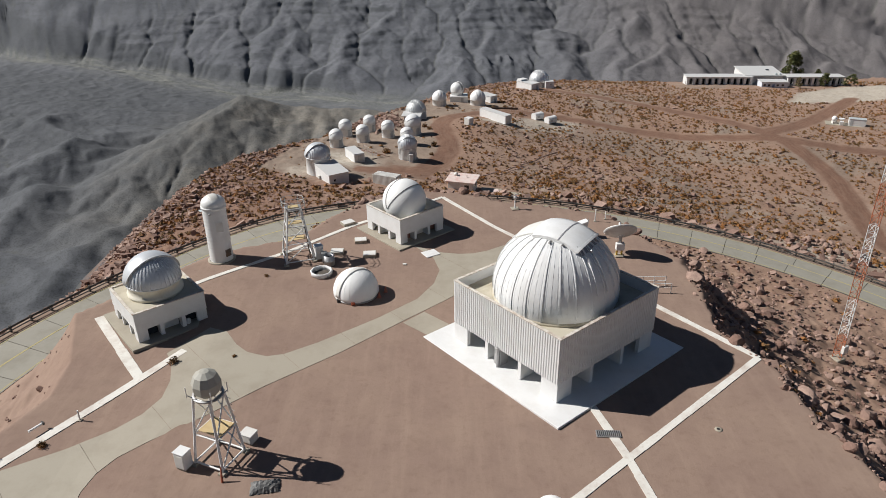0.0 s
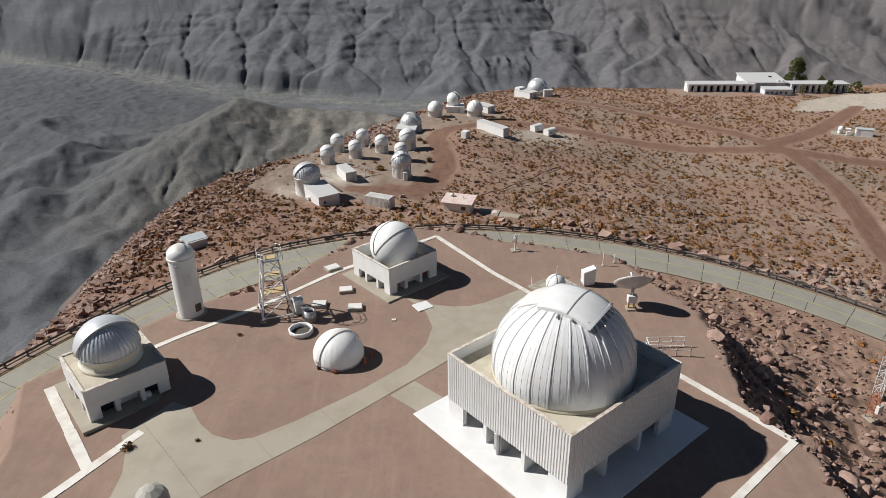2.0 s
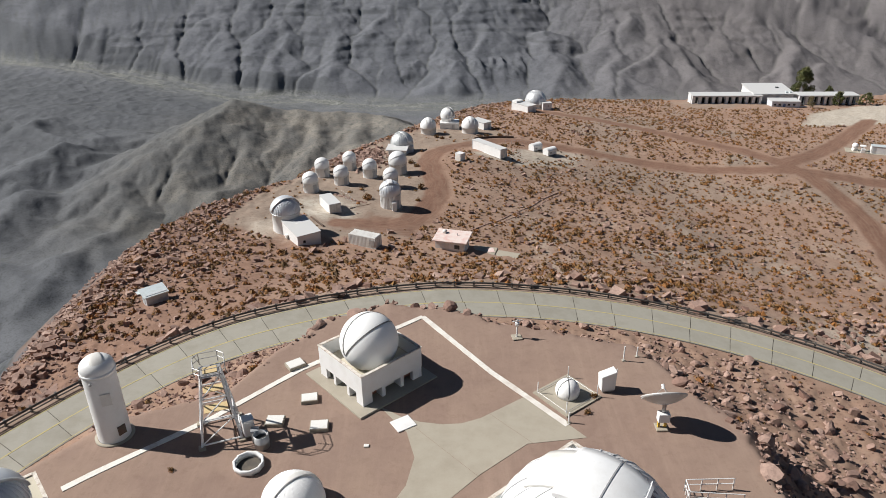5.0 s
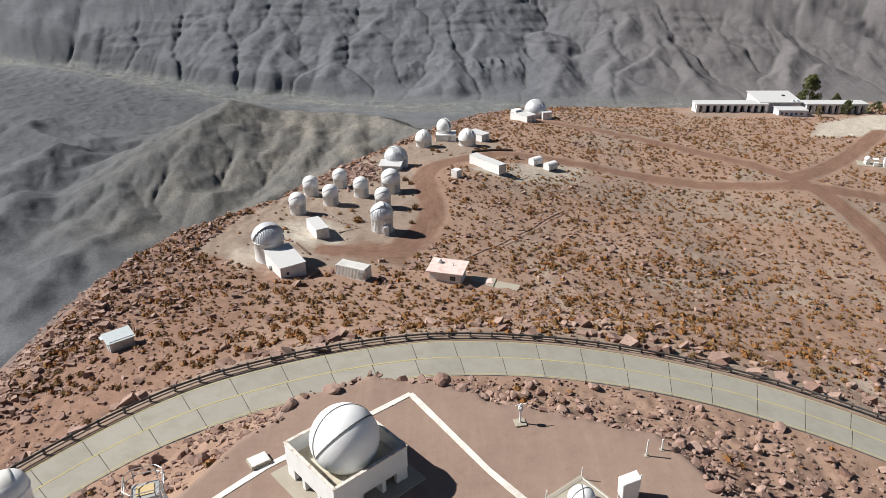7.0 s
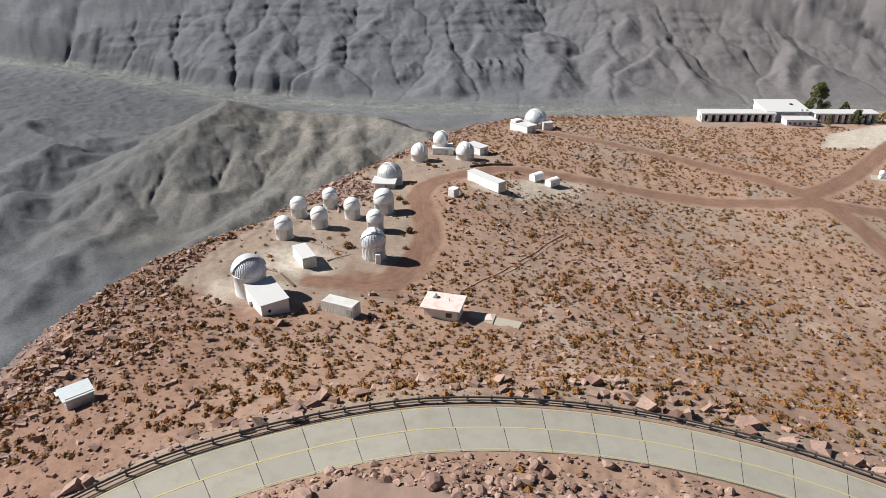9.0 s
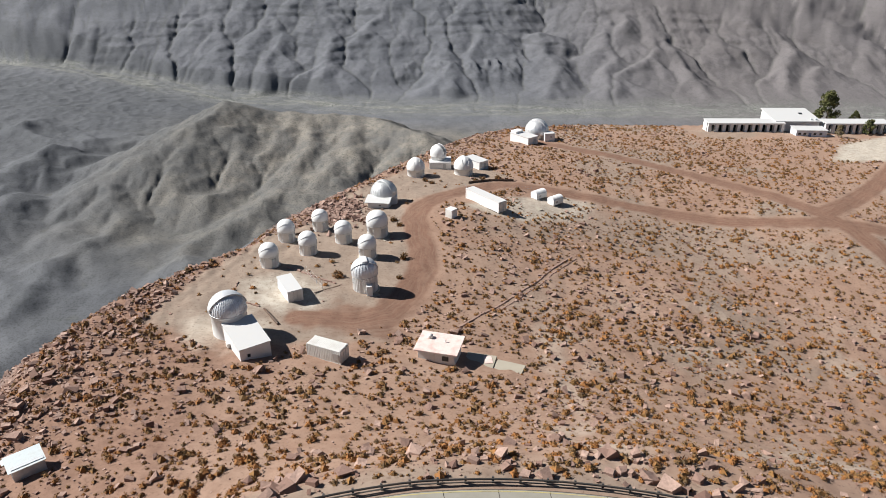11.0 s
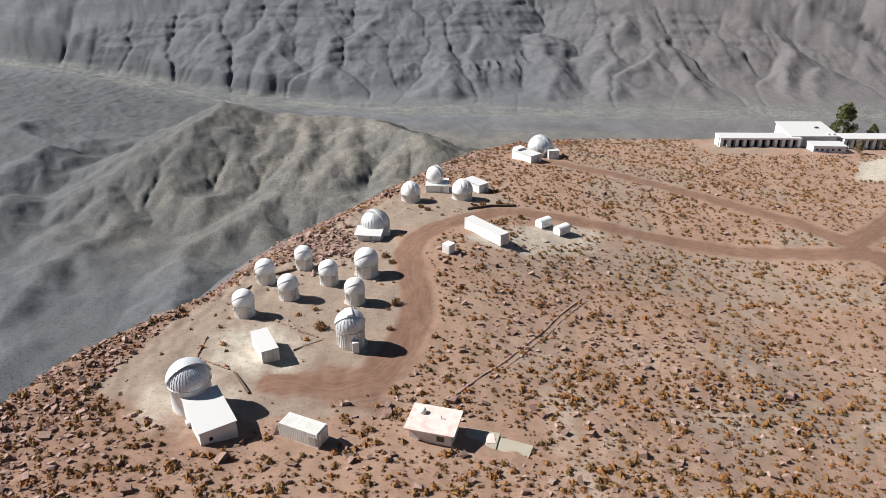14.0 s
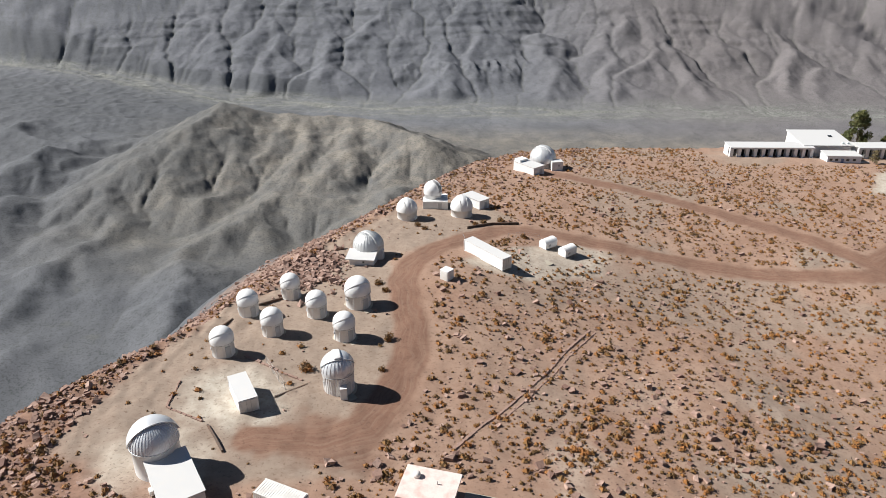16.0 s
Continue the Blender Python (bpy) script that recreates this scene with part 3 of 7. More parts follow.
def slit_band(r, zc, az, half, a0, a1, thick, n=20, m=6, bm=None):
    """A curved cover over the slit: a strip of constant width across the dome, from elevation a0 over the top to a1."""
    bm = bm or bmesh.new()
    ax, sd = Vector((math.cos(az), math.sin(az), 0)), Vector((-math.sin(az), math.cos(az), 0))
    grids = []
    for rr in (r, r + thick):
        rows = []
        for k in range(n + 1):
            a = a0 + (a1 - a0) * k / n
            row = []
            for j in range(m + 1):
                w = half * (2 * j / m - 1)
                rho = math.sqrt(max(rr * rr - w * w, 0.01))
                row.append(bm.verts.new(Vector((0, 0, zc)) + sd * w + ax * (rho * math.cos(a)) + Vector((0, 0, rho * math.sin(a)))))
            rows.append(row)
        grids.append(rows)
    lo, hi = grids
    for k in range(n):
        for j in range(m):
            f = bm.faces.new((hi[k][j], hi[k][j + 1], hi[k + 1][j + 1], hi[k + 1][j]))
            f.smooth = True
            bm.faces.new((lo[k][j], lo[k + 1][j], lo[k + 1][j + 1], lo[k][j + 1]))
        for j in (0, m):
            bm.faces.new((lo[k][j], hi[k][j], hi[k + 1][j], lo[k + 1][j]))
    for k in (0, n):
        for j in range(m):
            bm.faces.new((lo[k][j], lo[k][j + 1], hi[k][j + 1], hi[k][j]))
    bmesh.ops.recalc_face_normals(bm, faces=bm.faces)
    return bm


def lune_hood(r, zc, az, a0, a1, thick, reach=1.42, n=18, m=16):
    """A shell over the back of a dome: turned about a level axis through its middle, from elevation a0 over the top to a1."""
    bm = bmesh.new()
    fwd, axis, up = Vector((math.cos(az), math.sin(az), 0)), Vector((-math.sin(az), math.cos(az), 0)), Vector((0, 0, 1))
    grids = []
    for rr in (r, r + thick):
        grids.append([[bm.verts.new(Vector((0, 0, zc)) + rr * (axis * math.sin(q) + math.cos(q) * (fwd * math.cos(a) + up * math.sin(a))))
                       for q in (reach * (2 * j / m - 1) for j in range(m + 1))] for a in (a0 + (a1 - a0) * k / n for k in range(n + 1))])
    lo, hi = grids
    for k in range(n):
        for j in range(m):
            bm.faces.new((hi[k][j], hi[k][j + 1], hi[k + 1][j + 1], hi[k + 1][j])).smooth = True
            bm.faces.new((lo[k][j], lo[k + 1][j], lo[k + 1][j + 1], lo[k][j + 1]))
        for j in (0, m):
            bm.faces.new((lo[k][j], hi[k][j], hi[k + 1][j], lo[k + 1][j]))
    for k in (0, n):
        for j in range(m):
            bm.faces.new((lo[k][j], lo[k][j + 1], hi[k][j + 1], hi[k][j]))
    bmesh.ops.recalc_face_normals(bm, faces=bm.faces)
    return bm


def ring_seam(r, zc, normal, half, proud=0.02, n=56):
    """A thin raised band round a ball, square to the given direction."""
    bm, rows = bmesh.new(), []
    w = Vector(normal).normalized()
    u = w.cross(Vector((0, 0, 1))).normalized()
    v = w.cross(u)
    for k in range(n):
        d = u * math.cos(2 * math.pi * k / n) + v * math.sin(2 * math.pi * k / n)
        c = Vector((0, 0, zc)) + d * r
        rows.append([bm.verts.new(c + e) for e in (-w * half - d * 0.04, -w * half + d * proud, w * half + d * proud, w * half - d * 0.04)])
    for k in range(n):
        p, q = rows[k], rows[(k + 1) % n]
        for j in range(4):
            bm.faces.new((p[j], q[j], q[(j + 1) % 4], p[(j + 1) % 4]))
    bmesh.ops.recalc_face_normals(bm, faces=bm.faces)
    return bm


# ---- the ground: one sheet from the platform to the far mountains ----
def strip_mask(x, y, pts, half, soft):
    return 1 - smooth(half - soft, half + soft, np.abs(line_distance(x, y, pts)))


TRACK_A = [(-20, 154), (-12, 154.5), (-6.5, 158), (-3.2, 167), (-1, 177), (-1.2, 187), (-2.5, 196), (-3.6, 203), (-2, 211), (3, 221), (9.5, 229), (16, 235)]
TRACK_B = [(16, 236), (22, 238), (35, 235.5), (48.5, 232), (61.5, 228), (81, 223.5), (103, 222)]
TRACK_C = [(38, 293), (50, 284), (60, 278), (73.5, 266), (86, 255), (96.5, 243), (103, 230), (108, 219), (110, 205), (110, 190), (106, 172), (101, 155), (98, 130)]
TRACK_D = [(104, 228), (118, 240), (140, 262), (165, 290)]
TRACK_E = [(108, 222), (128, 218), (160, 214), (220, 212)]


def path_length(px, py, pts):
    """How far along a broken line its point nearest to each place lies."""
    best, out, gone = np.full(np.shape(px), 1e9), np.zeros(np.shape(px)), 0.0
    for (ax, ay), (bx, by) in zip(pts, pts[1:]):
        ex, ey = bx - ax, by - ay
        n = math.hypot(ex, ey)
        t = np.clip(((px - ax) * ex + (py - ay) * ey) / (n * n), 0, 1)
        d = np.hypot(px - ax - t * ex, py - ay - t * ey)
        out = np.where(d < best, gone + t * n, out)
        best = np.minimum(best, d)
        gone += n
    return out


def ground_sheet():
    ang = np.radians(np.concatenate([np.linspace(-180, -66, 40, endpoint=False), np.linspace(-66, -37, 60, endpoint=False), np.linspace(-37, 37, 650, endpoint=False),
                                    np.linspace(37, 66, 60, endpoint=False), np.linspace(66, 180, 41)]))
    rad = np.concatenate([np.linspace(0.2, 60, 30, endpoint=False), np.geomspace(60, 420, 410, endpoint=False), np.geomspace(420, 1750, 90, endpoint=False),
                          np.linspace(1750, 3450, 190, endpoint=False), np.linspace(3450, 4900, 200, endpoint=False), np.linspace(4900, 6600, 30)])
    cols, rows = len(ang), len(rad)
    A, R = np.meshgrid(ang, rad)
    x, y = R * np.sin(A), R * np.cos(A) - 30.0
    z = land(x, y)
    co = np.stack([x, y, z], -1).reshape(-1, 3)
    i = np.arange((rows - 1) * cols).reshape(rows - 1, cols)[:, :-1].ravel()
    faces = np.stack([i, i + 1, i + cols + 1, i + cols], 1)
    me = bpy.data.meshes.new("ground")
    me.vertices.add(len(co))
    me.vertices.foreach_set("co", co.ravel())
    me.loops.add(faces.size)
    me.loops.foreach_set("vertex_index", faces.ravel())
    me.polygons.add(len(faces))
    me.polygons.foreach_set("loop_start", np.arange(len(faces)) * 4)
    me.polygons.foreach_set("use_smooth", np.ones(len(faces), bool))
    me.update(calc_edges=True)
    d, o = rim_distance(x, y), road_outer(x, y)
    wob = 1.2 * fractal(x / 4, y / 4, 3, 201)
    tracks, across, along = np.zeros_like(x), np.full(x.shape, 99.0), np.zeros_like(x)
    for pts, half in ((TRACK_A, 2.9), (TRACK_B, 2.8), (TRACK_C, 3.2), (TRACK_D, 3.0), (TRACK_E, 3.4)):
        tracks = np.maximum(tracks, strip_mask(x, y + wob * 0.4, pts, half, 0.55))
        led = [(pts[0][0] * 2 - pts[1][0] - 30, pts[0][1] - 22)] + pts if pts is TRACK_A else pts
        side, length = line_distance(x, y, led) + 0.5 * wob, path_length(x, y, led)
        nearer = np.abs(side) < np.abs(across)
        across, along = np.where(nearer, side, across), np.where(nearer, length, along)
    # the trodden turning place where the track meets the huts
    tracks = np.maximum(tracks, 0.9 * (1 - smooth(-2.5, 1.5, line_distance(x, y, [(-22, 156), (-19, 151), (-10, 148.5), (-4, 149), (-3, 156), (-1, 165), (-5, 166), (-9, 161), (-15, 160.5)], True) + 2 * wob)))
    site = [(-44, 150), (-36, 146), (-20, 145), (-6, 148), (-4, 160), (-3, 176), (-5, 195), (-6, 214), (10, 234), (22, 246), (12, 262), (-6, 252), (-22, 222), (-20, 206),
            (-33, 194), (-38, 180), (-42, 166)]
    yardsite = [(8, 212), (20, 226), (36, 232), (44, 228), (38, 217), (22, 208)]
    apron = [(136, 284), (150, 305), (175, 318), (230, 315), (230, 285)]
    isle = [(84, 226), (101, 229), (96, 240), (90, 236)]
    pale = np.zeros_like(x)
    for poly in (site, yardsite, apron, isle):
        pale = np.maximum(pale, 1 - smooth(-1.5, 1.5, line_distance(x, y, poly, True) + wob))
    pale = np.maximum(pale, smooth(-0.2, 0.8, o) * (1 - smooth(2.5, 6, o + wob)) * 0.8)
    pale = np.maximum(pale, 0.75 * smooth(0.1, 0.5, fractal(x / 38, y / 38, 3, 211)) * smooth(0, 30, x) * smooth(110, 140, y))
    gravel = 1 - smooth(-2.0, 2.0, line_distance(x, y, [(-33, 168), (-31, 158), (-22, 154.5), (-17, 158), (-19, 167), (-25, 172)], True) + 1.6 * wob)
    gravel = np.maximum(gravel * (0.75 + 0.25 * np.tanh(3 * wob)), 0.85 * (1 - smooth(-2, 2, line_distance(x, y, apron, True) + wob)))
    gravel = np.maximum(gravel, 0.5 * (1 - smooth(4, 9, np.hypot(x + 31, y - 149) + 2 * wob)))
    gravel = np.maximum(gravel, 0.35 * smooth(0.25, 0.6, fractal(x / 14, y / 14, 3, 231)) * smooth(0, 15, x) * smooth(105, 112, y) * smooth(190, 150, y))
    gravel = np.maximum(gravel, 0.8 * np.exp(-((x - 62) / 12) ** 2 - ((y - 106) / 4) ** 2) * smooth(1, 3, o))
    crest = crest_inside(x, y)
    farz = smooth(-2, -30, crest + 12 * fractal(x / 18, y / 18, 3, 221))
    river = np.exp(-((y - river_line(x)) / 150) ** 2) * smooth(-880, -897, z - 125 * smooth(-600, -2600, x)) * (0.45 + 0.55 * smooth(-0.1, 0.3, fractal(x / 260, (y - river_line(x)) / 45, 4, 241)))
    warm = smooth(200, 1600, x) * smooth(2600, 3600, y) * 0.7
    warm = np.maximum(warm, 0.5 * np.exp(-((x - 1750) / 260) ** 2 - ((y - 3480) / 90) ** 2) * (y > 3000))
    gravel = np.maximum(gravel, 0.55 * (1 - smooth(-1.5, 1.5, line_distance(x, y, yardsite, True) + wob)))
    wash = np.clip((on_grid(WASH, x, y) - 3.2) / 4, 0, 1) * smooth(700, 900, np.hypot(x, y))
    olive = smooth(3450, 3050, y + 0.1 * x) * smooth(1500, 1900, y + 0.2 * x) * smooth(-1500, -900, x)
    rust = smooth(-12, -38, x + 6 * fractal(x / 16, y / 16, 3, 261)) * smooth(1.5, 5, o) * smooth(215, 180, y)
    for name, v in (("rust", rust), ("across", across), ("along", along), ("wash", wash), ("olive", olive), ("track", tracks), ("pale", pale), ("darker_valley", np.maximum(smooth(2500, 1900, y + 0.15 * x + 250 * fractal(x / 420, y / 420, 3, 251)), smooth(-650, -950, x + 160 * fractal(x / 300, y / 300, 3, 253)) * smooth(3650, 3350, y + 0.2 * x))), ("gravel", gravel), ("yard", np.maximum(1 - smooth(-0.3, 1.2, d + 0.3 * wob), smooth(-8, -16, x) * smooth(72, 64, y) * smooth(-6.0, -7.5, o) * 0.85)), ("far", farz), ("river", np.clip(river, 0, 1)), ("warm", warm)):
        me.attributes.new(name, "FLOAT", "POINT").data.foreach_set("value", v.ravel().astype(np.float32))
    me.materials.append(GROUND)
    return tagged(new("ground", me), "reddish stony mountain top above grey valleys and far bare mountains", "ground", kind="structure")


ground_sheet()


# ---- paving, lines and the ring road ----
def deck(x, y):
    return height(x, y) if line_distance(np.array(x), np.array(y), PLATFORM, True) < 0 else min(max((y - 75) * 0.012, -0.6), 0.1)


def flat_slab(bm, pts, lift, thick):
    """A thin slab on the platform with the given outline."""
    top = [bm.verts.new((x, y, deck(x, y) + lift)) for x, y in pts]
    low = [bm.verts.new((x, y, deck(x, y) + lift - thick)) for x, y in pts]
    bm.faces.new(top)
    for k in range(len(pts)):
        j = (k + 1) % len(pts)
        bm.faces.new((top[j], top[k], low[k], low[j]))
    return bm


WALKWAY = [(-31, 9), (-36.6, 27), (-34, 33), (-30.4, 35.7), (-27.2, 37.6), (-24.4, 39.6), (-23, 41.1), (-22.2, 42.9), (-22.3, 45), (-23, 47.2), (-24.0, 48.9), (-21.4, 52.5), (-19.7, 51.7),
           (-18.3, 49.7), (-17.1, 48.6), (-15.4, 48), (-14, 48.3), (-11.4, 50), (-6.8, 53.7), (-3.3, 57.1), (-1.8, 60), (-1.3, 62.7), (-2, 65.4), (-3.4, 67.2), (-4.3, 68.4),
           (-2.6, 67.2), (-1, 66.5), (0.7, 66.2), (2.2, 66.3), (3.7, 66.9), (7.6, 69.6), (9.8, 66.8), (11.5, 64.6), (7, 64), (3.4, 61), (-0.6, 56.9), (-4.1, 53.6), (-9.4, 48.5), (-14.6, 44.1),
           (-18.2, 40.6), (-21.4, 38), (-23, 36.6), (-23.8, 35.2), (-24.1, 33.6), (-23.8, 31), (-22, 9)]




def paved(pts, lift, thick):
    """A slab of any outline that follows the ground."""
    xs, ys = np.meshgrid(np.arange(-46, 14, 1.5), np.arange(4, 72, 1.5))
    inside = line_distance(xs, ys, pts, True) < -0.4
    seeds = [Vector(p) for p in pts] + [Vector((a, b)) for a, b in zip(xs[inside], ys[inside])]
    co, _, faces, *_ = delaunay_2d_cdt(seeds, [], [list(range(len(pts)))], 1, 1e-4)
    bm = bmesh.new()
    verts = [bm.verts.new((p.x, p.y, deck(p.x, p.y) + lift)) for p in co]
    made = [bm.faces.new([verts[i] for i in f]) for f in faces]
    bmesh.ops.recalc_face_normals(bm, faces=made)
    rim = bmesh.ops.extrude_edge_only(bm, edges=[e for e in bm.edges if e.is_boundary])["geom"]
    for v in rim:
        if isinstance(v, bmesh.types.BMVert):
            v.co.z -= thick
    return bm


def walkway():
    bm = paved(WALKWAY, 0.03, 0.07)
    ax = Vector((math.cos(radians(42)), math.sin(radians(42)), 0))
    for k in range(-12, 13):
        c = Vector((-12, 46, 0)) + ax * (5.3 * k)
        for off in (-0.012, 0.012):
            bmesh.ops.bisect_plane(bm, geom=bm.verts[:] + bm.edges[:] + bm.faces[:], plane_co=c + ax * off, plane_no=ax)
    gone = [f for f in bm.faces if abs(((f.calc_center_median() - Vector((-12, 46, 0))).dot(ax) + 2.65) % 5.3 - 2.65) < 0.012]
    bmesh.ops.delete(bm, geom=gone, context="FACES")
    bmesh.ops.recalc_face_normals(bm, faces=bm.faces)
    tagged(link_mesh("pavement", bm, CONCRETE), "pale jointed concrete walkway between the domes", "walkway", kind="structure")
    bm = flat_slab(bmesh.new(), [(-4.4, 53.0), (-2.6, 54.8), (0.4, 52.1), (-1.2, 50.2)], 0.02, 0.06)
    tagged(link_mesh("pavement", bm, CONCRETE), "short concrete walk to the large dome", "walkway", kind="structure")


def painted_line(pts, width=0.55):
    bm = bmesh.new()
    rnd = random.Random(5)
    for (ax, ay), (bx, by) in zip(pts, pts[1:]):
        v = Vector((bx - ax, by - ay))
        n = max(1, int(v.length / 1.6))
        side = Vector((-v.y, v.x)).normalized() * width / 2
        for k in range(n):
            a, b = Vector((ax, ay)) + v * (k / n), Vector((ax, ay)) + v * ((k + 1) / n)
            w = 1 + rnd.uniform(-0.06, 0.06)
            flat_slab(bm, [tuple(a - side * w), tuple(b - side * w), tuple(b + side * w), tuple(a + side * w)], 0.045 + rnd.uniform(0, 0.008), 0.07)
    return tagged(link_mesh("trim", bm, LINE), "white concrete line along the platform", "line", kind="structure")


walkway()
painted_line([(17.6, 57.0), (24.8, 47.6), (11.6, 36.1), (-4, 22.5)])
painted_line([(10.2, 41.8), (11.7, 36.4), (13.4, 28)], 0.6)
painted_line([(-32.4, 54.8), (-25.0, 45.6)], 0.8)
painted_line([(-36.0, 28.2), (-30.9, 36.2), (-25.0, 45.5), (-22.6, 49.2)], 0.75)
painted_line([(-25.6, 60.0), (-17.6, 66.8), (-11.4, 73.4), (-1.2, 81.6), (4.8, 72.8), (10.3, 66.0)], 0.5)


def ring_point(ang, inset, lift):
    """A place on the ring road: angle about its middle, metres in from the outer edge, metres above its bed."""
    r = 66.3 - inset
    for _ in range(3):
        x = ROAD_AT[0] + r * math.cos(ang)
        r = 66.3 - 3.4 * float(smooth(-22, -44, np.array(x))) - inset
    x, y = ROAD_AT[0] + r * math.cos(ang), ROAD_AT[1] + r * math.sin(ang)
    return Vector((x, y, float(road_level(np.array(x))) + lift))


def ring_strip(a0, a1, i0, i1, lift, thick, step=0.02, bm=None):
    bm = bm or bmesh.new()
    n = max(1, round((a1 - a0) / step))
    rows = []
    for k in range(n + 1):
        a = a0 + (a1 - a0) * k / n
        rows.append([bm.verts.new(ring_point(a, i, lift - d)) for i, d in ((i0, thick), (i0, 0), (i1, 0), (i1, thick))])
    for p, q in zip(rows, rows[1:]):
        for j in range(3):
            bm.faces.new((p[j], p[j + 1], q[j + 1], q[j]))
    bm.faces.new(rows[0][::-1])
    bm.faces.new(rows[-1])
    bmesh.ops.recalc_face_normals(bm, faces=bm.faces)
    return bm


def ring_road():
    road = thing("road", (0, 0, 0), 0, "curved concrete slab road below the platform", "road", kind="structure")
    for i0, i1, name in ((3.18, 3.32, "centre_line"), (0.12, 0.21, "edge_line"), (6.3, 6.39, "edge_line")):
        part(name, ring_strip(-0.6, 3.72, i0, i1, 0.088, 0.03), YELLOW, road, "worn yellow painted line")
    part("bed", ring_strip(-0.6, 3.72, -0.15, 6.75, 0.03, 0.4), DARK_JOINT, road, "dark joint filling")
    return road


def ring_slabs(road):
    step = 4.75 / 63
    rnd = random.Random(11)
    for i0, i1 in ((0.0, 3.24), (3.28, 6.6)):
        joints = [k * step + rnd.uniform(-0.005, 0.005) for k in range(-8, 50)]
        for a, b in zip(joints, joints[1:]):
            part("slab", ring_strip(a + 0.0006, b - 0.0006, i0, i1, 0.075 + rnd.uniform(-0.006, 0.006), 0.12, 0.026), ROADSLAB, road)


DARK_JOINT = plain("joint_filler", (0.07, 0.06, 0.05), 0.9, amount=0.4)
road = ring_road()


def guard_rail():
    rail = thing("guard_rail", tuple(ring_point(1.6, -1.0, 0)), 0, "long dark steel guard rail along the curved road", "guard rail")
    o = rail.matrix_world.translation
    for high, deep in ((0.62, 0.24), (0.26, 0.12)):
        bm, rows = bmesh.new(), []
        for a in np.linspace(-0.55, 3.68, 200):
            c, n = ring_point(a, -0.75, high) - o, (ring_point(a, -1.75, 0) - ring_point(a, -0.75, 0)).normalized()
            up = Vector((0, 0, deep / 2))
            rows.append([bm.verts.new(p) for p in (c - up, c - n * 0.05 - up * 0.5, c, c - n * 0.05 + up * 0.5, c + up, c + n * 0.05 + up, c + n * 0.05 - up)])
        for p, q in zip(rows, rows[1:]):
            for j in range(7):
                bm.faces.new((p[j], q[j], q[(j + 1) % 7], p[(j + 1) % 7]))
        part("rail", bm, RAIL_DARK, rail)
    post = solid_box(0, 0, -0.5, 0.18, 0.2, 1.25)
    me = bpy.data.meshes.new("post")
    post.to_mesh(me)
    post.free()
    me.materials.append(RAIL_DARK)
    for k in range(111):
        a = -0.54 + k * 0.038
        ob = new("post", me)
        ob.parent = rail
        ob.matrix_basis = Matrix.Translation(ring_point(a, -0.95, 0) - o) @ Matrix.Rotation(a, 4, "Z")


RAIL_DARK = plain("weathered_rail", (0.10, 0.095, 0.09), 0.6, 0.4, dirt=(0.22, 0.15, 0.11), amount=0.5)
guard_rail()


# ---- the domes on the platform ----
def corrugated(length, z0, z1, pitch=0.24, deep=0.05):
    """A sheet along x with upright corrugations, facing -y."""
    bm = bmesh.new()
    n = int(length / pitch)
    p = length / n
    prof = []
    for k in range(n):
        x = -length / 2 + k * p
        prof += [(x, 0.0), (x + 0.30 * p, 0.0), (x + 0.40 * p, -deep), (x + 0.90 * p, -deep)]
    prof.append((length / 2, 0.0))
    lo = [bm.verts.new((x, y, z0)) for x, y in prof]
    hi = [bm.verts.new((x, y, z1)) for x, y in prof]
    for k in range(len(prof) - 1):
        bm.faces.new((lo[k], lo[k + 1], hi[k + 1], hi[k]))
    back = [bm.verts.new(c) for c in ((-length / 2, 0.14, z0), (length / 2, 0.14, z0), (length / 2, 0.14, z1), (-length / 2, 0.14, z1))]
    bm.faces.new((back[1], back[0], back[3], back[2]))
    bm.faces.new([back[3]] + hi + [back[2]])
    bm.faces.new(([back[0]] + lo + [back[1]])[::-1])
    bm.faces.new((lo[0], hi[0], back[3], back[0]))
    bm.faces.new((lo[-1], back[1], back[2], hi[-1]))
    return bm


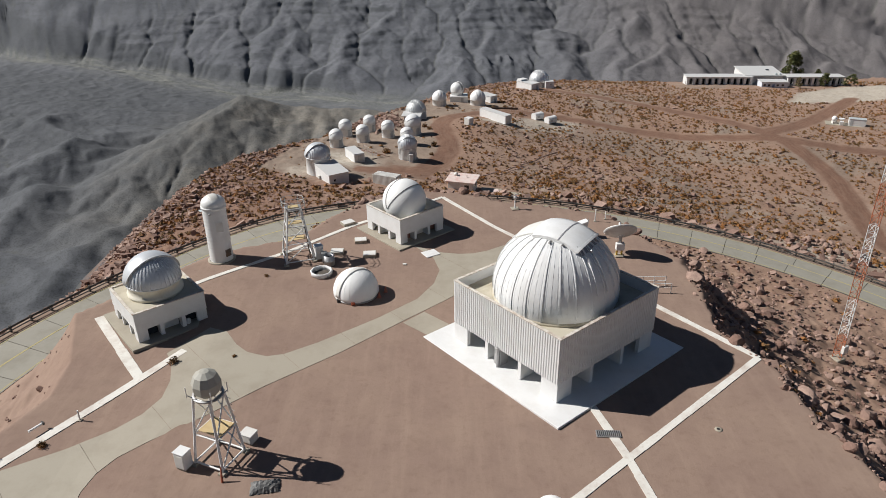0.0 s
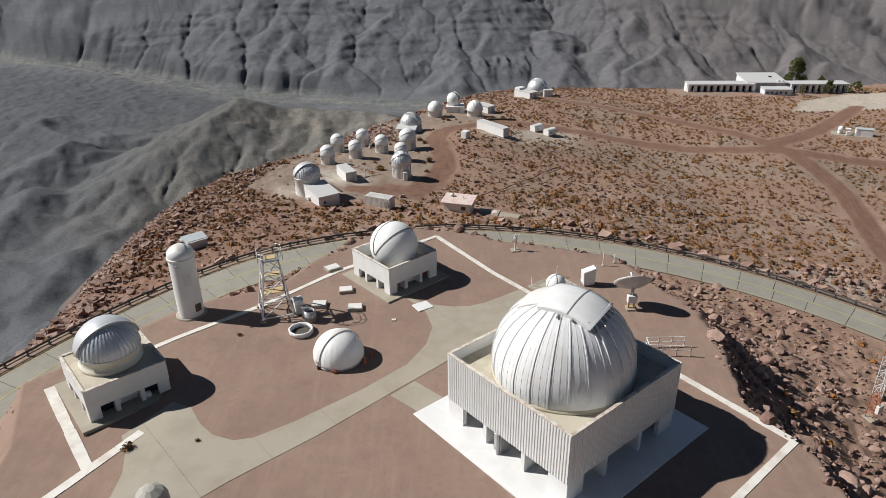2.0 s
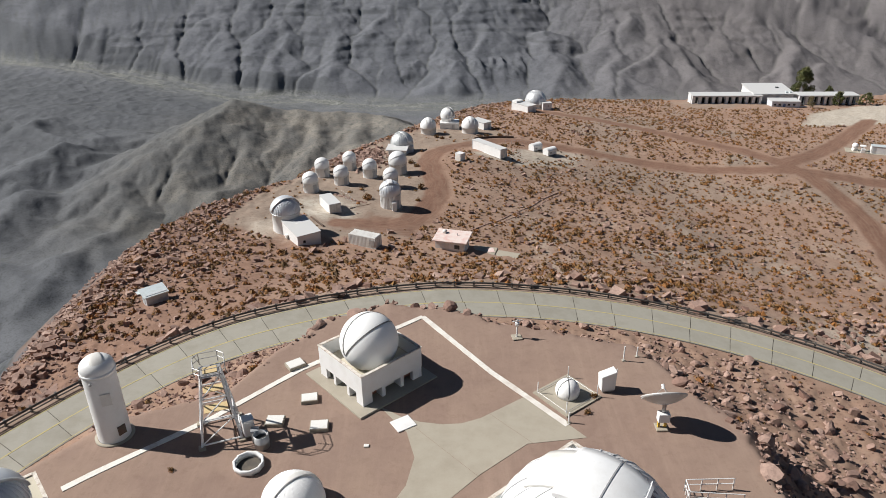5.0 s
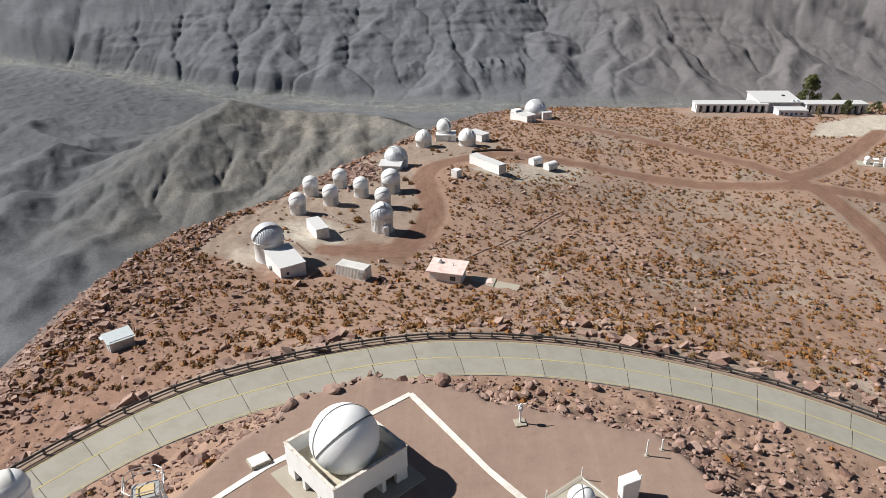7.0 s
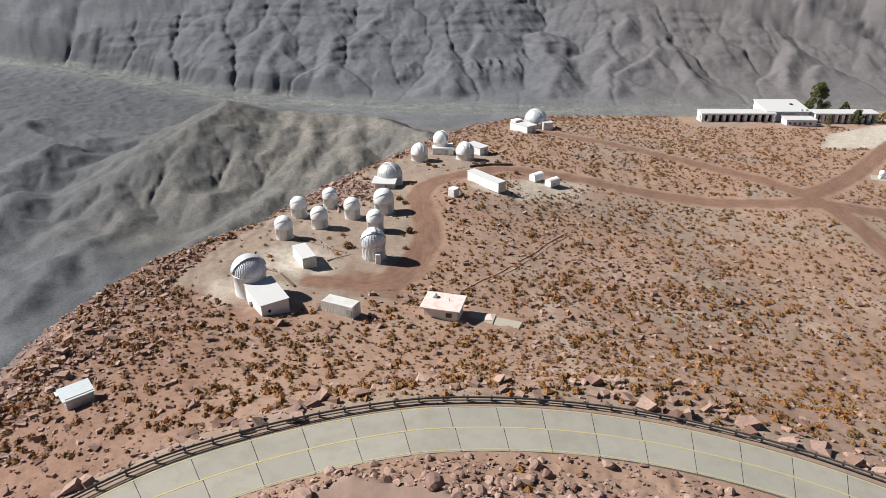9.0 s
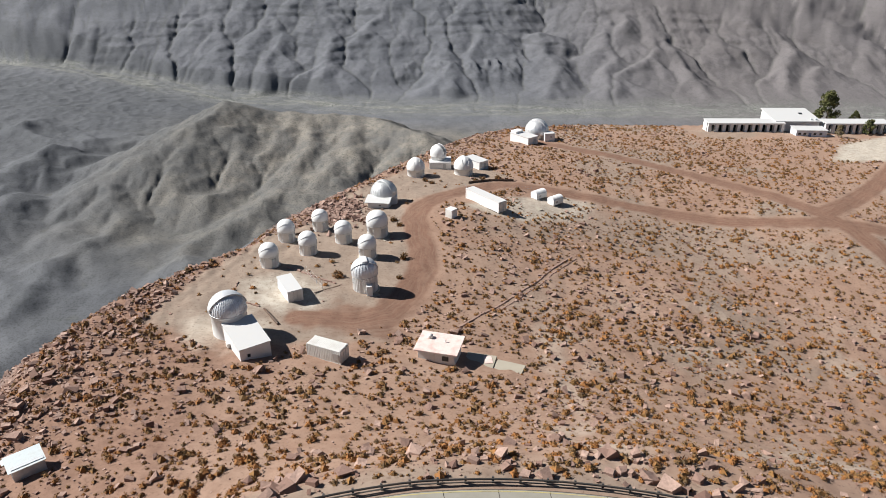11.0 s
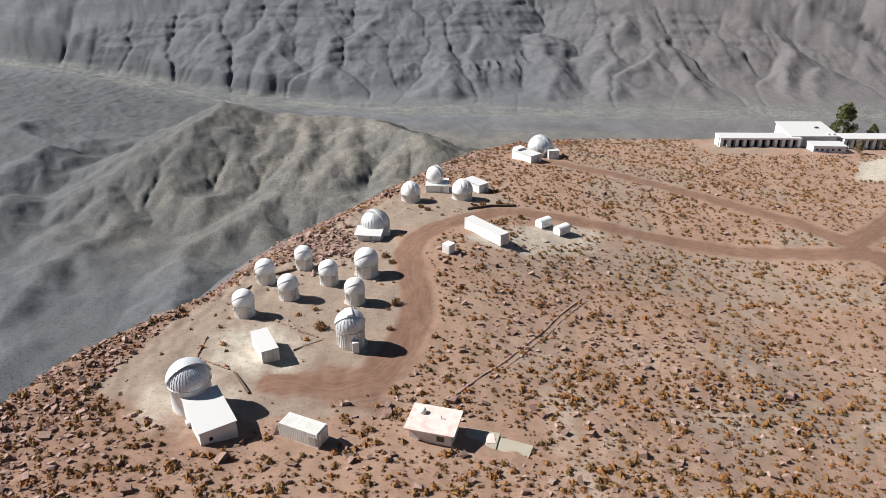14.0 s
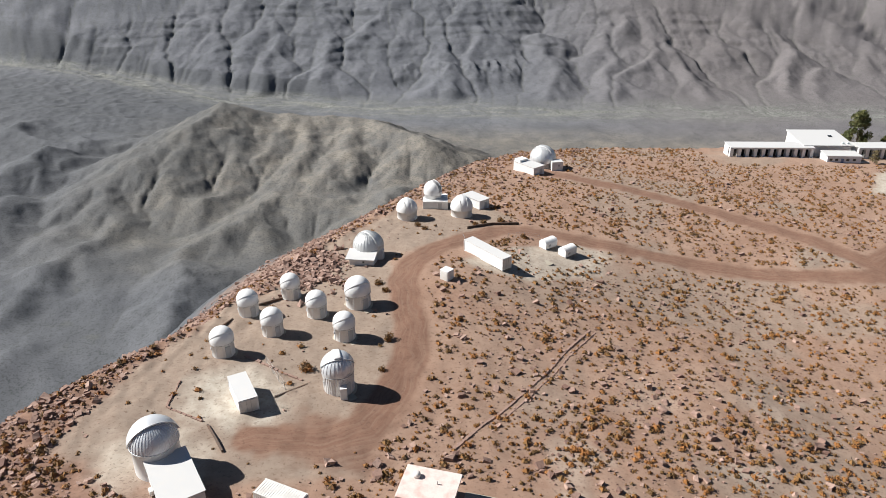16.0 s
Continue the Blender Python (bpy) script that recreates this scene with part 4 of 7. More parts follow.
def skirt_house(name, place, yaw, side, clad0, clad1, deck_z, label, pad_side, pad_mat, sheet=True, piers=4, core=0.7, pad_thick=0.16):
    """A square house whose clad parapet stands on piers above a paved pad."""
    h = thing(name, place, yaw, label, "observatory")
    part("pad", solid_box(0, 0, -0.3, pad_side, pad_side, 0.3 + pad_thick, 0.02), pad_mat, h, "paved pad")
    half = side / 2
    for k in range(4):
        bm = corrugated(side - 0.02, clad0, clad1) if sheet else solid_box(0, 0.07, clad0, side - 0.02, 0.14, clad1 - clad0, 0.012)
        bm.transform(Matrix.Rotation(k * math.pi / 2, 4, "Z") @ Matrix.Translation((0, -half, 0)))
        part("parapet_wall", bm, WHITE, h)
        bm = solid_box(0, -half + 0.07, clad1 + 0.003, side + 0.06 if k % 2 else side - 0.3, 0.24, 0.07)
        bm.transform(Matrix.Rotation(k * math.pi / 2, 4, "Z"))
        part("coping", bm, COPING, h, "rust-stained metal coping")
        for j in range(piers):
            inset = 0.03 + 0.02 * (k % 2)
            x = -half + 0.17 + inset + (side - 0.34 - 2 * inset) * j / (piers - 1)
            depth = side * (1 - core) / 2
            bm = solid_box(x, -half + inset + depth / 2, pad_thick, 0.34, depth, clad0 - pad_thick + 0.05, 0.01)
            bm.transform(Matrix.Rotation(k * math.pi / 2, 4, "Z"))
            part("pier", bm, WHITE, h)
    part("core_wall", solid_box(0, 0, pad_thick, side * core, side * core, clad0 - pad_thick + 0.2), WHITE, h)
    part("roof_deck", solid_box(0, 0, deck_z - 0.15, side - 0.32, side - 0.32, 0.15), DECK, h, "stained roof deck")
    return h


SLITGREY = plain("slit_grey", (0.30, 0.30, 0.31), 0.6, amount=0.2)
COPING = plain("stained_coping", (0.62, 0.58, 0.52), 0.7, dirt=(0.22, 0.12, 0.06), amount=0.9, coarse=2.2, fine=9)
SEAM = plain("dark_seam", (0.10, 0.10, 0.10), 0.6, amount=0.2)


def ribbed_dome(parent, r, zc, low, mat, ribs, fine=0, rib_w=0.12, proud=0.05, turn=0.0, rib_mat=None):
    shell = part("dome", lathe(arc_profile(r, zc, low, math.pi / 2, 28), 96), mat, parent)
    for k in range(ribs):
        part("rib", meridian_rib(r, zc, low + 0.02, 1.45, turn + 2 * math.pi * k / ribs, rib_w, proud), rib_mat or mat, shell)
    if fine:
        bm = bmesh.new()
        for k in range(fine):
            meridian_rib(r, zc, low + 0.02, 1.35, turn + 2 * math.pi * (k + 0.5) / fine, rib_w * 0.4, proud * 0.35, 10, bm)
        part("seam", bm, mat, shell)
    return shell


def large_dome():
    h = skirt_house("dome_observatory", (8.3, 49.9, -0.32), 40.3, 11.6, 1.75, 5.65, 4.75,
                    "large white ribbed dome on a corrugated parapet house", 15.4, WHITE, piers=4, core=0.72, pad_thick=0.08)
    a, zc = math.radians(-74), 5.72
    shell = ribbed_dome(h, 5.03, zc, -0.17, DOME_WHITE, 24, 72, 0.10, 0.055)
    for k in range(12):
        part("seam", meridian_rib(5.03, zc, -0.1, 1.38, 2 * math.pi * (k + 0.018) / 12, 0.05, 0.02), SLITGREY, shell, "dark panel seam")
    # Grey strip puts the shadow under the cover's edge into the colour.
    part("slit_shade", slit_band(5.05, zc, a, 1.7, radians(54), radians(62), 0.03), SLITGREY, h, "grey strip painted as the shadow under the cover")
    part("base_ring", lathe([(4.6, 4.76), (5.1, 4.76), (5.1, 4.9), (4.96, 4.98)]), DECK, h, "stained curb ring")
    cover = part("shutter", slit_band(5.05, zc, a, 1.9, radians(60), radians(106), 0.22), DOME_WHITE, h, "raised curved slit cover")
    part("shutter_edge", slit_band(5.24, zc, a, 1.94, radians(59), radians(61), 0.10), DOME_WHITE, cover)
    part("shutter_edge", slit_band(5.25, zc, a, 1.91, radians(80), radians(80.9), 0.05), SLITGREY, cover)
    part("shutter_edge", slit_band(5.06, zc, a, 1.5, radians(106.2), radians(128), 0.10), WHITE_OLD, cover)
    for k in range(5):
        part("slit_rib", meridian_rib(5.03, zc, 0.25, 1.06, a + radians(-25 + 12.5 * k), 0.20, 0.12), DOME_WHITE, h)
    for az, el in ((-34, 60), (-58, 64), (-82, 65), (-14, 53), (14, 57), (38, 60)):
        az, el = a + radians(az), radians(el)
        c = Vector((math.cos(el) * math.cos(az), math.cos(el) * math.sin(az), math.sin(el))) * 5.1 + Vector((0, 0, zc))
        part("roller_box", solid_box(c.x, c.y, c.z - 0.06, 0.42, 0.14, 0.16, 0.03, None, math.degrees(az)), STEEL, h)
    part("cabinet", solid_box(-5.3, 0.6, 0.08, 0.9, 0.7, 1.5, 0.03), STEEL, h, "grey metal cabinet")
    part("pipe", rod((-5.9, 0.4, 0.08), (-5.9, 0.4, 1.9), 0.12), STEEL, h)


def silver_dome():
    h = skirt_house("dome_observatory", (-26.5, 54.55, -0.62), 41, 6.2, 1.25, 2.95, 2.93,
                    "white flat-roofed house with a ribbed silver dome", 7.8, CONCRETE, sheet=False, piers=4, core=0.72)
    part("drum", lathe([(2.0, 2.93), (2.36, 2.93), (2.40, 3.2), (2.26, 3.25), (2.26, 3.9), (2.32, 3.95), (2.32, 4.1)]), CREAM, h, "cream-painted drum")
    ribbed_dome(h, 2.33, 4.1, 0.0, SILVER, 40, 0, 0.15, 0.06)
    a = math.radians(-84)
    cover = part("shutter", lune_hood(2.38, 4.1, a, radians(70), radians(160), 0.14), SILVER, h, "silver rear hood with an arched edge")
    part("shutter_edge", lune_hood(2.46, 4.1, a, radians(68), radians(72), 0.12, 1.42, 2), SILVER_MATT, cover)
    part("rim", lathe([(2.30, 4.04), (2.40, 4.06), (2.40, 4.14), (2.30, 4.17)]), SILVER_MATT, h)
    for x, w in ((-1.9, 1.6), (1.6, 1.7)):
        part("doorway", solid_box(x, -2.26, 0.16, w, 0.06, 1.05), GLASS_DARK, h, "dark doorway")
    part("machine", solid_box(1.4, -2.8, 0.16, 0.4, 0.35, 0.5, 0.08), WHITE, h)


CREAM = plain("cream_paint", (0.66, 0.62, 0.53), 0.55, dirt=(0.5, 0.42, 0.25), amount=0.4)


def great_arc(centre, r, pole, roll, thick):
    """A thin band along half a great circle from a pole over the ball to the other pole."""
    p = Vector(pole).normalized()
    side = p.cross(Vector((0, 0, 1))).normalized()
    out = Matrix.Rotation(radians(roll), 3, p) @ side
    bm, rows = bmesh.new(), []
    n = p.cross(out)
    for k in range(41):
        a = math.pi * (0.02 + 0.96 * k / 40)
        d = p * math.cos(a) + out * math.sin(a)
        c = Vector(centre) + d * r
        rows.append([bm.verts.new(c + v) for v in (-n * thick - d * 0.03, -n * thick + d * 0.02, n * thick + d * 0.02, n * thick - d * 0.03)])
    for p0, p1 in zip(rows, rows[1:]):
        for j in range(4):
            bm.faces.new((p0[j], p1[j], p1[(j + 1) % 4], p0[(j + 1) % 4]))
    bmesh.ops.recalc_face_normals(bm, faces=bm.faces)
    return bm


def ball_dome():
    h = skirt_house("dome_observatory", (-5.3, 72.4, -0.22), 42, 6.1, 1.3, 3.15, 1.9,
                    "white ball-shaped dome in a small parapet house", 7.9, CONCRETE, sheet=False, piers=4, core=0.7, pad_thick=0.3)
    shell = part("dome", lathe(arc_profile(2.42, 3.72, -1.1, math.pi / 2, 32), 72), BALL, h)
    for roll in (-78, -124):
        part("seam", great_arc((0, 0, 3.72), 2.43, (-0.98, 0.02, -0.2), roll, 0.055), SEAM, shell, "dark seam")
    part("base_ring", lathe([(1.0, 1.72), (1.5, 1.72), (1.5, 1.95), (1.0, 2.0)]), WHITE_OLD, h)
    for a, b in (((-2.7, -1.6, 1.75), (-2.2, -2.7, 2.3)), ((-2.7, -2.4, 1.8), (-1.7, -2.2, 2.5)), ((-2.5, -1.2, 1.75), (-2.4, -2.6, 2.35)), ((-1.9, -2.7, 1.75), (-2.6, -1.7, 2.6))):
        part("truss_tube", rod(a, b, 0.08), STEEL, h)
    for x in (-1.5, 1.7):
        part("doorway", solid_box(x, -2.2, 0.16, 1.3, 0.06, 0.85), BRICKRED, h, "reddish door")
    part("camera_arm", rod((2.95, -2.0, 2.35), (2.95, -2.5, 2.6), 0.05), WHITE, h)


BALL = plain("fabric_dome", (0.80, 0.80, 0.79), 0.5, dirt=(0.6, 0.58, 0.55), amount=0.2)
BRICKRED = plain("red_door", (0.28, 0.13, 0.09), 0.7, amount=0.3)
large_dome()
silver_dome()
ball_dome()


def silo():
    h = thing("telescope_tower", (-24.1, 65.4, -0.15), 20, "tall white cylindrical tower with a rounded cap", "tower")
    part("base_ring", lathe([(0, 0), (1.42, 0), (1.42, 0.12), (1.2, 0.14)]), CONCRETE, h)
    prof = [(1.17, 0.1)]
    for k in range(14):
        z = 0.12 + k * 0.42
        prof += [(1.17, z + 0.03), (1.174, z + 0.05), (1.17, z + 0.07)]
    part("wall", lathe(prof + [(1.17, 6.05)]), WHITE, h)
    part("cap_ring", lathe([(1.17, 5.95), (1.25, 5.95), (1.25, 6.15), (1.17, 6.17)]), WHITE, h)
    cap = part("cap", lathe([(1.2, 6.1), (1.2, 6.35)] + [(1.2 * math.cos(a), 6.35 + 0.85 * math.sin(a)) for a in np.linspace(0.05, 1.57, 10)]), WHITE, h)
    part("shutter", slit_band(1.2, 6.0, radians(-70), 0.5, radians(25), radians(160), 0.08), WHITE_OLD, cap)
    part("window", solid_box(0.72, -0.97, 0.7, 0.6, 0.1, 0.75, 0, None, 36), RUST, h, "small dark hatch")
    part("panel", solid_box(0.25, -1.19, 3.6, 0.7, 0.06, 1.0), WHITE_OLD, h)
    part("lamp", solid_box(-0.5, -1.2, 5.5, 0.2, 0.2, 0.2, 0.05), STEEL, h)


silo()


def lattice_tower(name, place, yaw, base, top, high, label, decks, rail=0.0):
    h = thing(name, place, yaw, label, "tower")
    def corner(k, z):
        s = base / 2 + (top / 2 - base / 2) * z / high
        return Vector(((-s, s, s, -s)[k % 4], (-s, -s, s, s)[k % 4], z))
    for k in range(4):
        part("leg", rod(corner(k, 0), corner(k, high), 0.09), WHITE, h)
        part("foot", solid_box(corner(k, 0).x, corner(k, 0).y, -0.1, 0.5, 0.5, 0.25, 0.02), CONCRETE, h)
        for z0, z1 in zip([0.25] + decks, decks + [high]):
            part("brace", rod(corner(k, z0), corner(k + 1, z1), 0.055, sides=6), WHITE, h)
            part("crossbar", rod(corner(k, z1), corner(k + 1, z1), 0.055, sides=6), WHITE, h)
        part("crossbar", rod(corner(k, 0.25), corner(k + 1, 0.25), 0.07, sides=6), WHITE, h)
    for z in decks:
        s = base + (top - base) * z / high
        part("landing", solid_box(0, 0.12 * s, z, s * 0.8, s * 0.42, 0.05), TAN, h, "plywood landing")
    if rail:
        part("platform", solid_box(0, 0, high, top * 1.15, top * 1.0, 0.12), STEEL, h)
        part("boards", solid_box(0, 0, high + 0.124, top * 0.75, top * 0.6, 0.05), TAN, h)
        ring = [(-1, -0.55), (-0.6, -1), (0.6, -1), (1, -0.55), (1, 0.55), (0.6, 1), (-0.6, 1), (-1, 0.55)]
        for k in range(8):
            a, b = ring[k], ring[(k + 1) % 8]
            for z in (high + 0.95, high + 0.5):
                part("handrail", rod((a[0] * rail, a[1] * rail, z), (b[0] * rail, b[1] * rail, z), 0.03, sides=6), STEEL, h)
            part("rail_post", rod((a[0] * rail, a[1] * rail, high), (a[0] * rail, a[1] * rail, high + 0.95), 0.035, sides=6), STEEL, h)
    return h


seeing = lattice_tower("lattice_tower", (-16.1, 65.6, -0.1), 20, 2.9, 1.35, 5.6, "white steel lattice tower with a railed platform", [2.1, 3.9], 1.1)
part("ladder", rod((1.1, -1.3, 0.1), (0.7, -0.7, 5.6), 0.05), RUST, seeing)
mon = lattice_tower("antenna_tower", (-15.75, 36.35, -0.45), -23, 2.3, 1.35, 5.3, "white lattice tower with a faceted grey radome", [2.5], 0)


def faceted_head():
    prof = [(0.0, 5.4), (0.62, 5.45), (0.92, 5.8), (0.95, 6.35), (0.72, 6.9), (0.3, 7.15), (0.0, 7.2)]
    bm = lathe(prof, 10)
    for f in bm.faces:
        f.smooth = False
    part("radome", bm, RADOME, mon, "faceted grey cover")
    part("ring", lathe([(0.85, 5.34), (1.02, 5.34), (1.02, 5.44), (0.85, 5.44)], 16), STEEL, mon)
    for a in (0.4, 2.2, 4.0, 5.6):
        part("arm", rod((1.0 * math.cos(a), 1.0 * math.sin(a), 5.4), (1.3 * math.cos(a), 1.3 * math.sin(a), 5.7), 0.04), WHITE, mon)
        part("rod", rod((1.3 * math.cos(a), 1.3 * math.sin(a), 5.5), (1.3 * math.cos(a), 1.3 * math.sin(a), 6.3), 0.03), WHITE, mon)
    for k in range(9):
        part("rung", rod((0.6, 1.3 - 0.06 * k, 0.4 + 0.54 * k), (1.0, 1.3 - 0.06 * k, 0.4 + 0.54 * k), 0.025, sides=5), STEEL, mon)
    part("bench", solid_box(0.05, 0.1, 2.56, 1.75, 1.5, 0.09, 0.02), TAN, mon, "wide plywood bench")
    part("foot_marker", rod((1.55, -1.75, 0), (1.4, -1.5, 1.0), 0.09, 0.04), ORANGE, mon, "red marker cone")


RADOME = plain("radome_cloth", (0.36, 0.35, 0.31), 0.7, amount=0.3)
faceted_head()


def cabinet(name, place, yaw, size, mat, label, lid=True):
    h = thing(name, place, yaw, label, "cabinet")
    part("body", solid_box(0, 0, 0.12, *size, 0.03), mat, h)
    part("plinth", solid_box(0, 0, 0, size[0] * 0.9, size[1] * 0.9, 0.12), CONCRETE, h)
    if lid:
        part("lid", solid_box(0, 0, size[2] + 0.12, size[0] + 0.08, size[1] + 0.08, 0.06, 0.02), mat, h)
    part("door_seam", solid_box(0, -size[1] / 2 - 0.012, 0.2, size[0] * 0.8, 0.02, size[2] * 0.8), WHITE_OLD, h)
    return h


cabinet("electric_cabinet", (-17.9, 35.5, -0.45), -23, (0.85, 0.75, 1.25), WHITE, "white metal cabinet beside the antenna tower")
cabinet("electric_cabinet", (-14.2, 38.0, -0.45), -23, (0.95, 0.8, 0.65), WHITE_OLD, "low weathered cabinet beside the antenna tower")
cabinet("electric_cabinet", (-13.9, 65.3, -0.1), 30, (0.8, 0.8, 1.4), WHITE, "white metal cabinet beside the lattice tower")
cabinet("electric_cabinet", (-13.2, 64.6, -0.1), 10, (0.5, 0.6, 0.9), STEEL, "grey machine beside the lattice tower")


def tarpaulin():
    h = thing("tarpaulin", (-12.1, 33.7, -0.5), 10, "dark crumpled tarpaulin weighed down beside the antenna tower", "tarpaulin")
    bm = bmesh.new()
    bmesh.ops.create_grid(bm, x_segments=14, y_segments=9, size=1)
    rnd = random.Random(4)
    for v in bm.verts:
        e = max(abs(v.co.x), abs(v.co.y))
        v.co.x, v.co.y, v.co.z = v.co.x * 0.95 + rnd.uniform(-0.04, 0.04), v.co.y * 0.55 + rnd.uniform(-0.04, 0.04), 0.34 * (1 - e ** 3) + rnd.uniform(0, 0.09)
    part("cloth", bm, SEAM, h)


tarpaulin()


def small_cover():
    h = thing("dome", (5.9, 31.1, -0.55), 0, "small white domed cover on the platform", "dome")
    shell = part("dome_shell", lathe([(1.15, 0.0), (1.2, 0.3)] + arc_profile(1.2, 0.35, 0.0, math.pi / 2, 12), 40), BALL, h)
    part("cap", lathe([(0.0, 1.62), (0.12, 1.6), (0.22, 1.5), (0.3, 1.45)], 12), WHITE_OLD, shell)


small_cover()


def barrel():
    h = thing("barrel", (-12.6, 64.0, -0.1), 0, "grey drum with a dark open top", "barrel")
    part("drum", lathe([(0, 0), (0.55, 0), (0.55, 0.5), (0.58, 0.52), (0.55, 0.55), (0.55, 1.1), (0.5, 1.1), (0.5, 0.7), (0, 0.7)], 20), STEEL, h)
    part("lining", lathe([(0, 0.72), (0.49, 0.72)], 20), DARK, h)
    h = thing("ring_base", (-13.1, 62.0, -0.15), 0, "round white rim of an empty telescope base", "ring base")
    part("rim", lathe([(0.9, 0), (1.08, 0), (1.14, 0.42), (1.04, 0.46), (0.95, 0.42), (0.9, 0)], 10), WHITE, h)
    part("floor", lathe([(0, 0.03), (0.86, 0.03)], 20), DARK_JOINT, h)


barrel()


def low_dome():
    h = thing("dome", (-9.15, 58.1, -0.2), 20, "low white dome standing on the platform", "dome")
    shell = part("dome_shell", lathe([(2.02, 0.15)] + arc_profile(2.15, 0.42, -0.05, math.pi / 2, 20), 72), BALL, h)
    for k in range(24):
        part("rib", meridian_rib(2.15, 0.42, 0.02, 1.4, 2 * math.pi * k / 24, 0.05, 0.012, 10), BALL, shell)
    part("shutter", slit_band(2.14, 0.42, radians(25), 0.26, radians(4), radians(178), 0.10), WHITE_OLD, shell, "arched slit cover")
    part("sill", lathe([(1.95, 0.02), (2.1, 0.02), (2.1, 0.16), (1.95, 0.16)]), STEEL, h)
    for a in (-1.95, -0.5, 0.4, 2.4, 3.6):
        part("foot", solid_box(2.1 * math.cos(a), 2.1 * math.sin(a), 0, 0.35, 0.3, 0.3, 0.03), ORANGE if a < -1 else DARK, h)


low_dome()


def dish():
    h = thing("satellite_dish", (17.3, 65.6, -0.1), 0, "large white dish antenna pointing at the sky", "dish antenna")
    part("base", solid_box(0, 0, 0, 0.9, 0.9, 0.14, 0.02), CONCRETE, h)
    for x in (-0.25, 0.25):
        part("leg", solid_box(x, 0, 0.14, 0.16, 0.2, 0.7), YELLOWPAINT, h, "yellow leg")
    part("control_box", solid_box(0, -0.1, 0.8, 0.85, 0.6, 0.75, 0.03), WHITE, h)
    part("mount", rod((0, 0, 1.55), (0, 0, 2.3), 0.16), STEEL, h)
    prof = [(1.68 * k / 10, 2.3 + 0.58 * (k / 10) ** 2) for k in range(11)]
    bowl = part("bowl", lathe(prof + [(1.71, 2.89), (1.68, 2.83)] + [(r, z - 0.06) for r, z in prof[::-1]]), DISHGREY, h)
    for k in range(16):
        a = 2 * math.pi * k / 16
        part("rib", rod((0.2 * math.cos(a), 0.2 * math.sin(a), 2.22), (1.66 * math.cos(a), 1.66 * math.sin(a), 2.79), 0.03, sides=5), WHITE, bowl)
    for a in (0.5, 2.6, 4.7):
        part("strut", rod((1.2 * math.cos(a), 1.2 * math.sin(a), 2.6), (0, 0, 3.5), 0.02, sides=5), STEEL, bowl)
    part("feed", rod((0, 0, 3.4), (0, 0, 3.75), 0.12), WHITE, bowl)
    bowl.matrix_basis = Matrix.Translation((0, 0, 2.3)) @ Matrix.Rotation(radians(-46), 4, "X") @ Matrix.Translation((0, 0, -2.3))


DISHGREY = plain("dish_mesh", (0.55, 0.55, 0.54), 0.6, 0.2, amount=0.3)
YELLOWPAINT = plain("yellow_paint", (0.62, 0.40, 0.06), 0.6, amount=0.3)
dish()


def sky_camera():
    pad = thing("sky_camera_dome", (10.8, 69.6, 0.0), 37, "small white dome on a fenced concrete pad", "dome")
    part("pad", solid_box(0, 0, -0.2, 4.0, 3.8, 0.24), CONCRETE, pad)
    shell = part("dome_shell", lathe([(0, 0.05), (0.9, 0.05), (0.93, 0.2)] + arc_profile(0.98, 0.45, -0.15, math.pi / 2, 16), 48), BALL, pad)
    part("seam", slit_band(0.975, 0.45, radians(50), 0.03, radians(-15), radians(190), 0.03, 24, 1), SEAM, shell)
    part("seam", slit_band(0.975, 0.45, radians(-10), 0.03, radians(-15), radians(190), 0.03, 24, 1), SEAM, shell)
    for x, y in ((-1.75, -1.6), (1.75, -1.6), (1.75, 1.6), (-1.75, 1.6)):
        part("post", rod((x, y, 0), (x, y, 1.1), 0.04), WHITE, pad)
    for a, b in (((-1.75, -1.6), (1.75, -1.6)), ((1.75, -1.6), (1.75, 1.6)), ((1.75, 1.6), (-1.75, 1.6)), ((-1.75, 1.6), (-1.75, -1.6))):
        part("wire", rod((*a, 0.14), (*b, 0.14), 0.02, sides=5), STEEL, pad)


sky_camera()


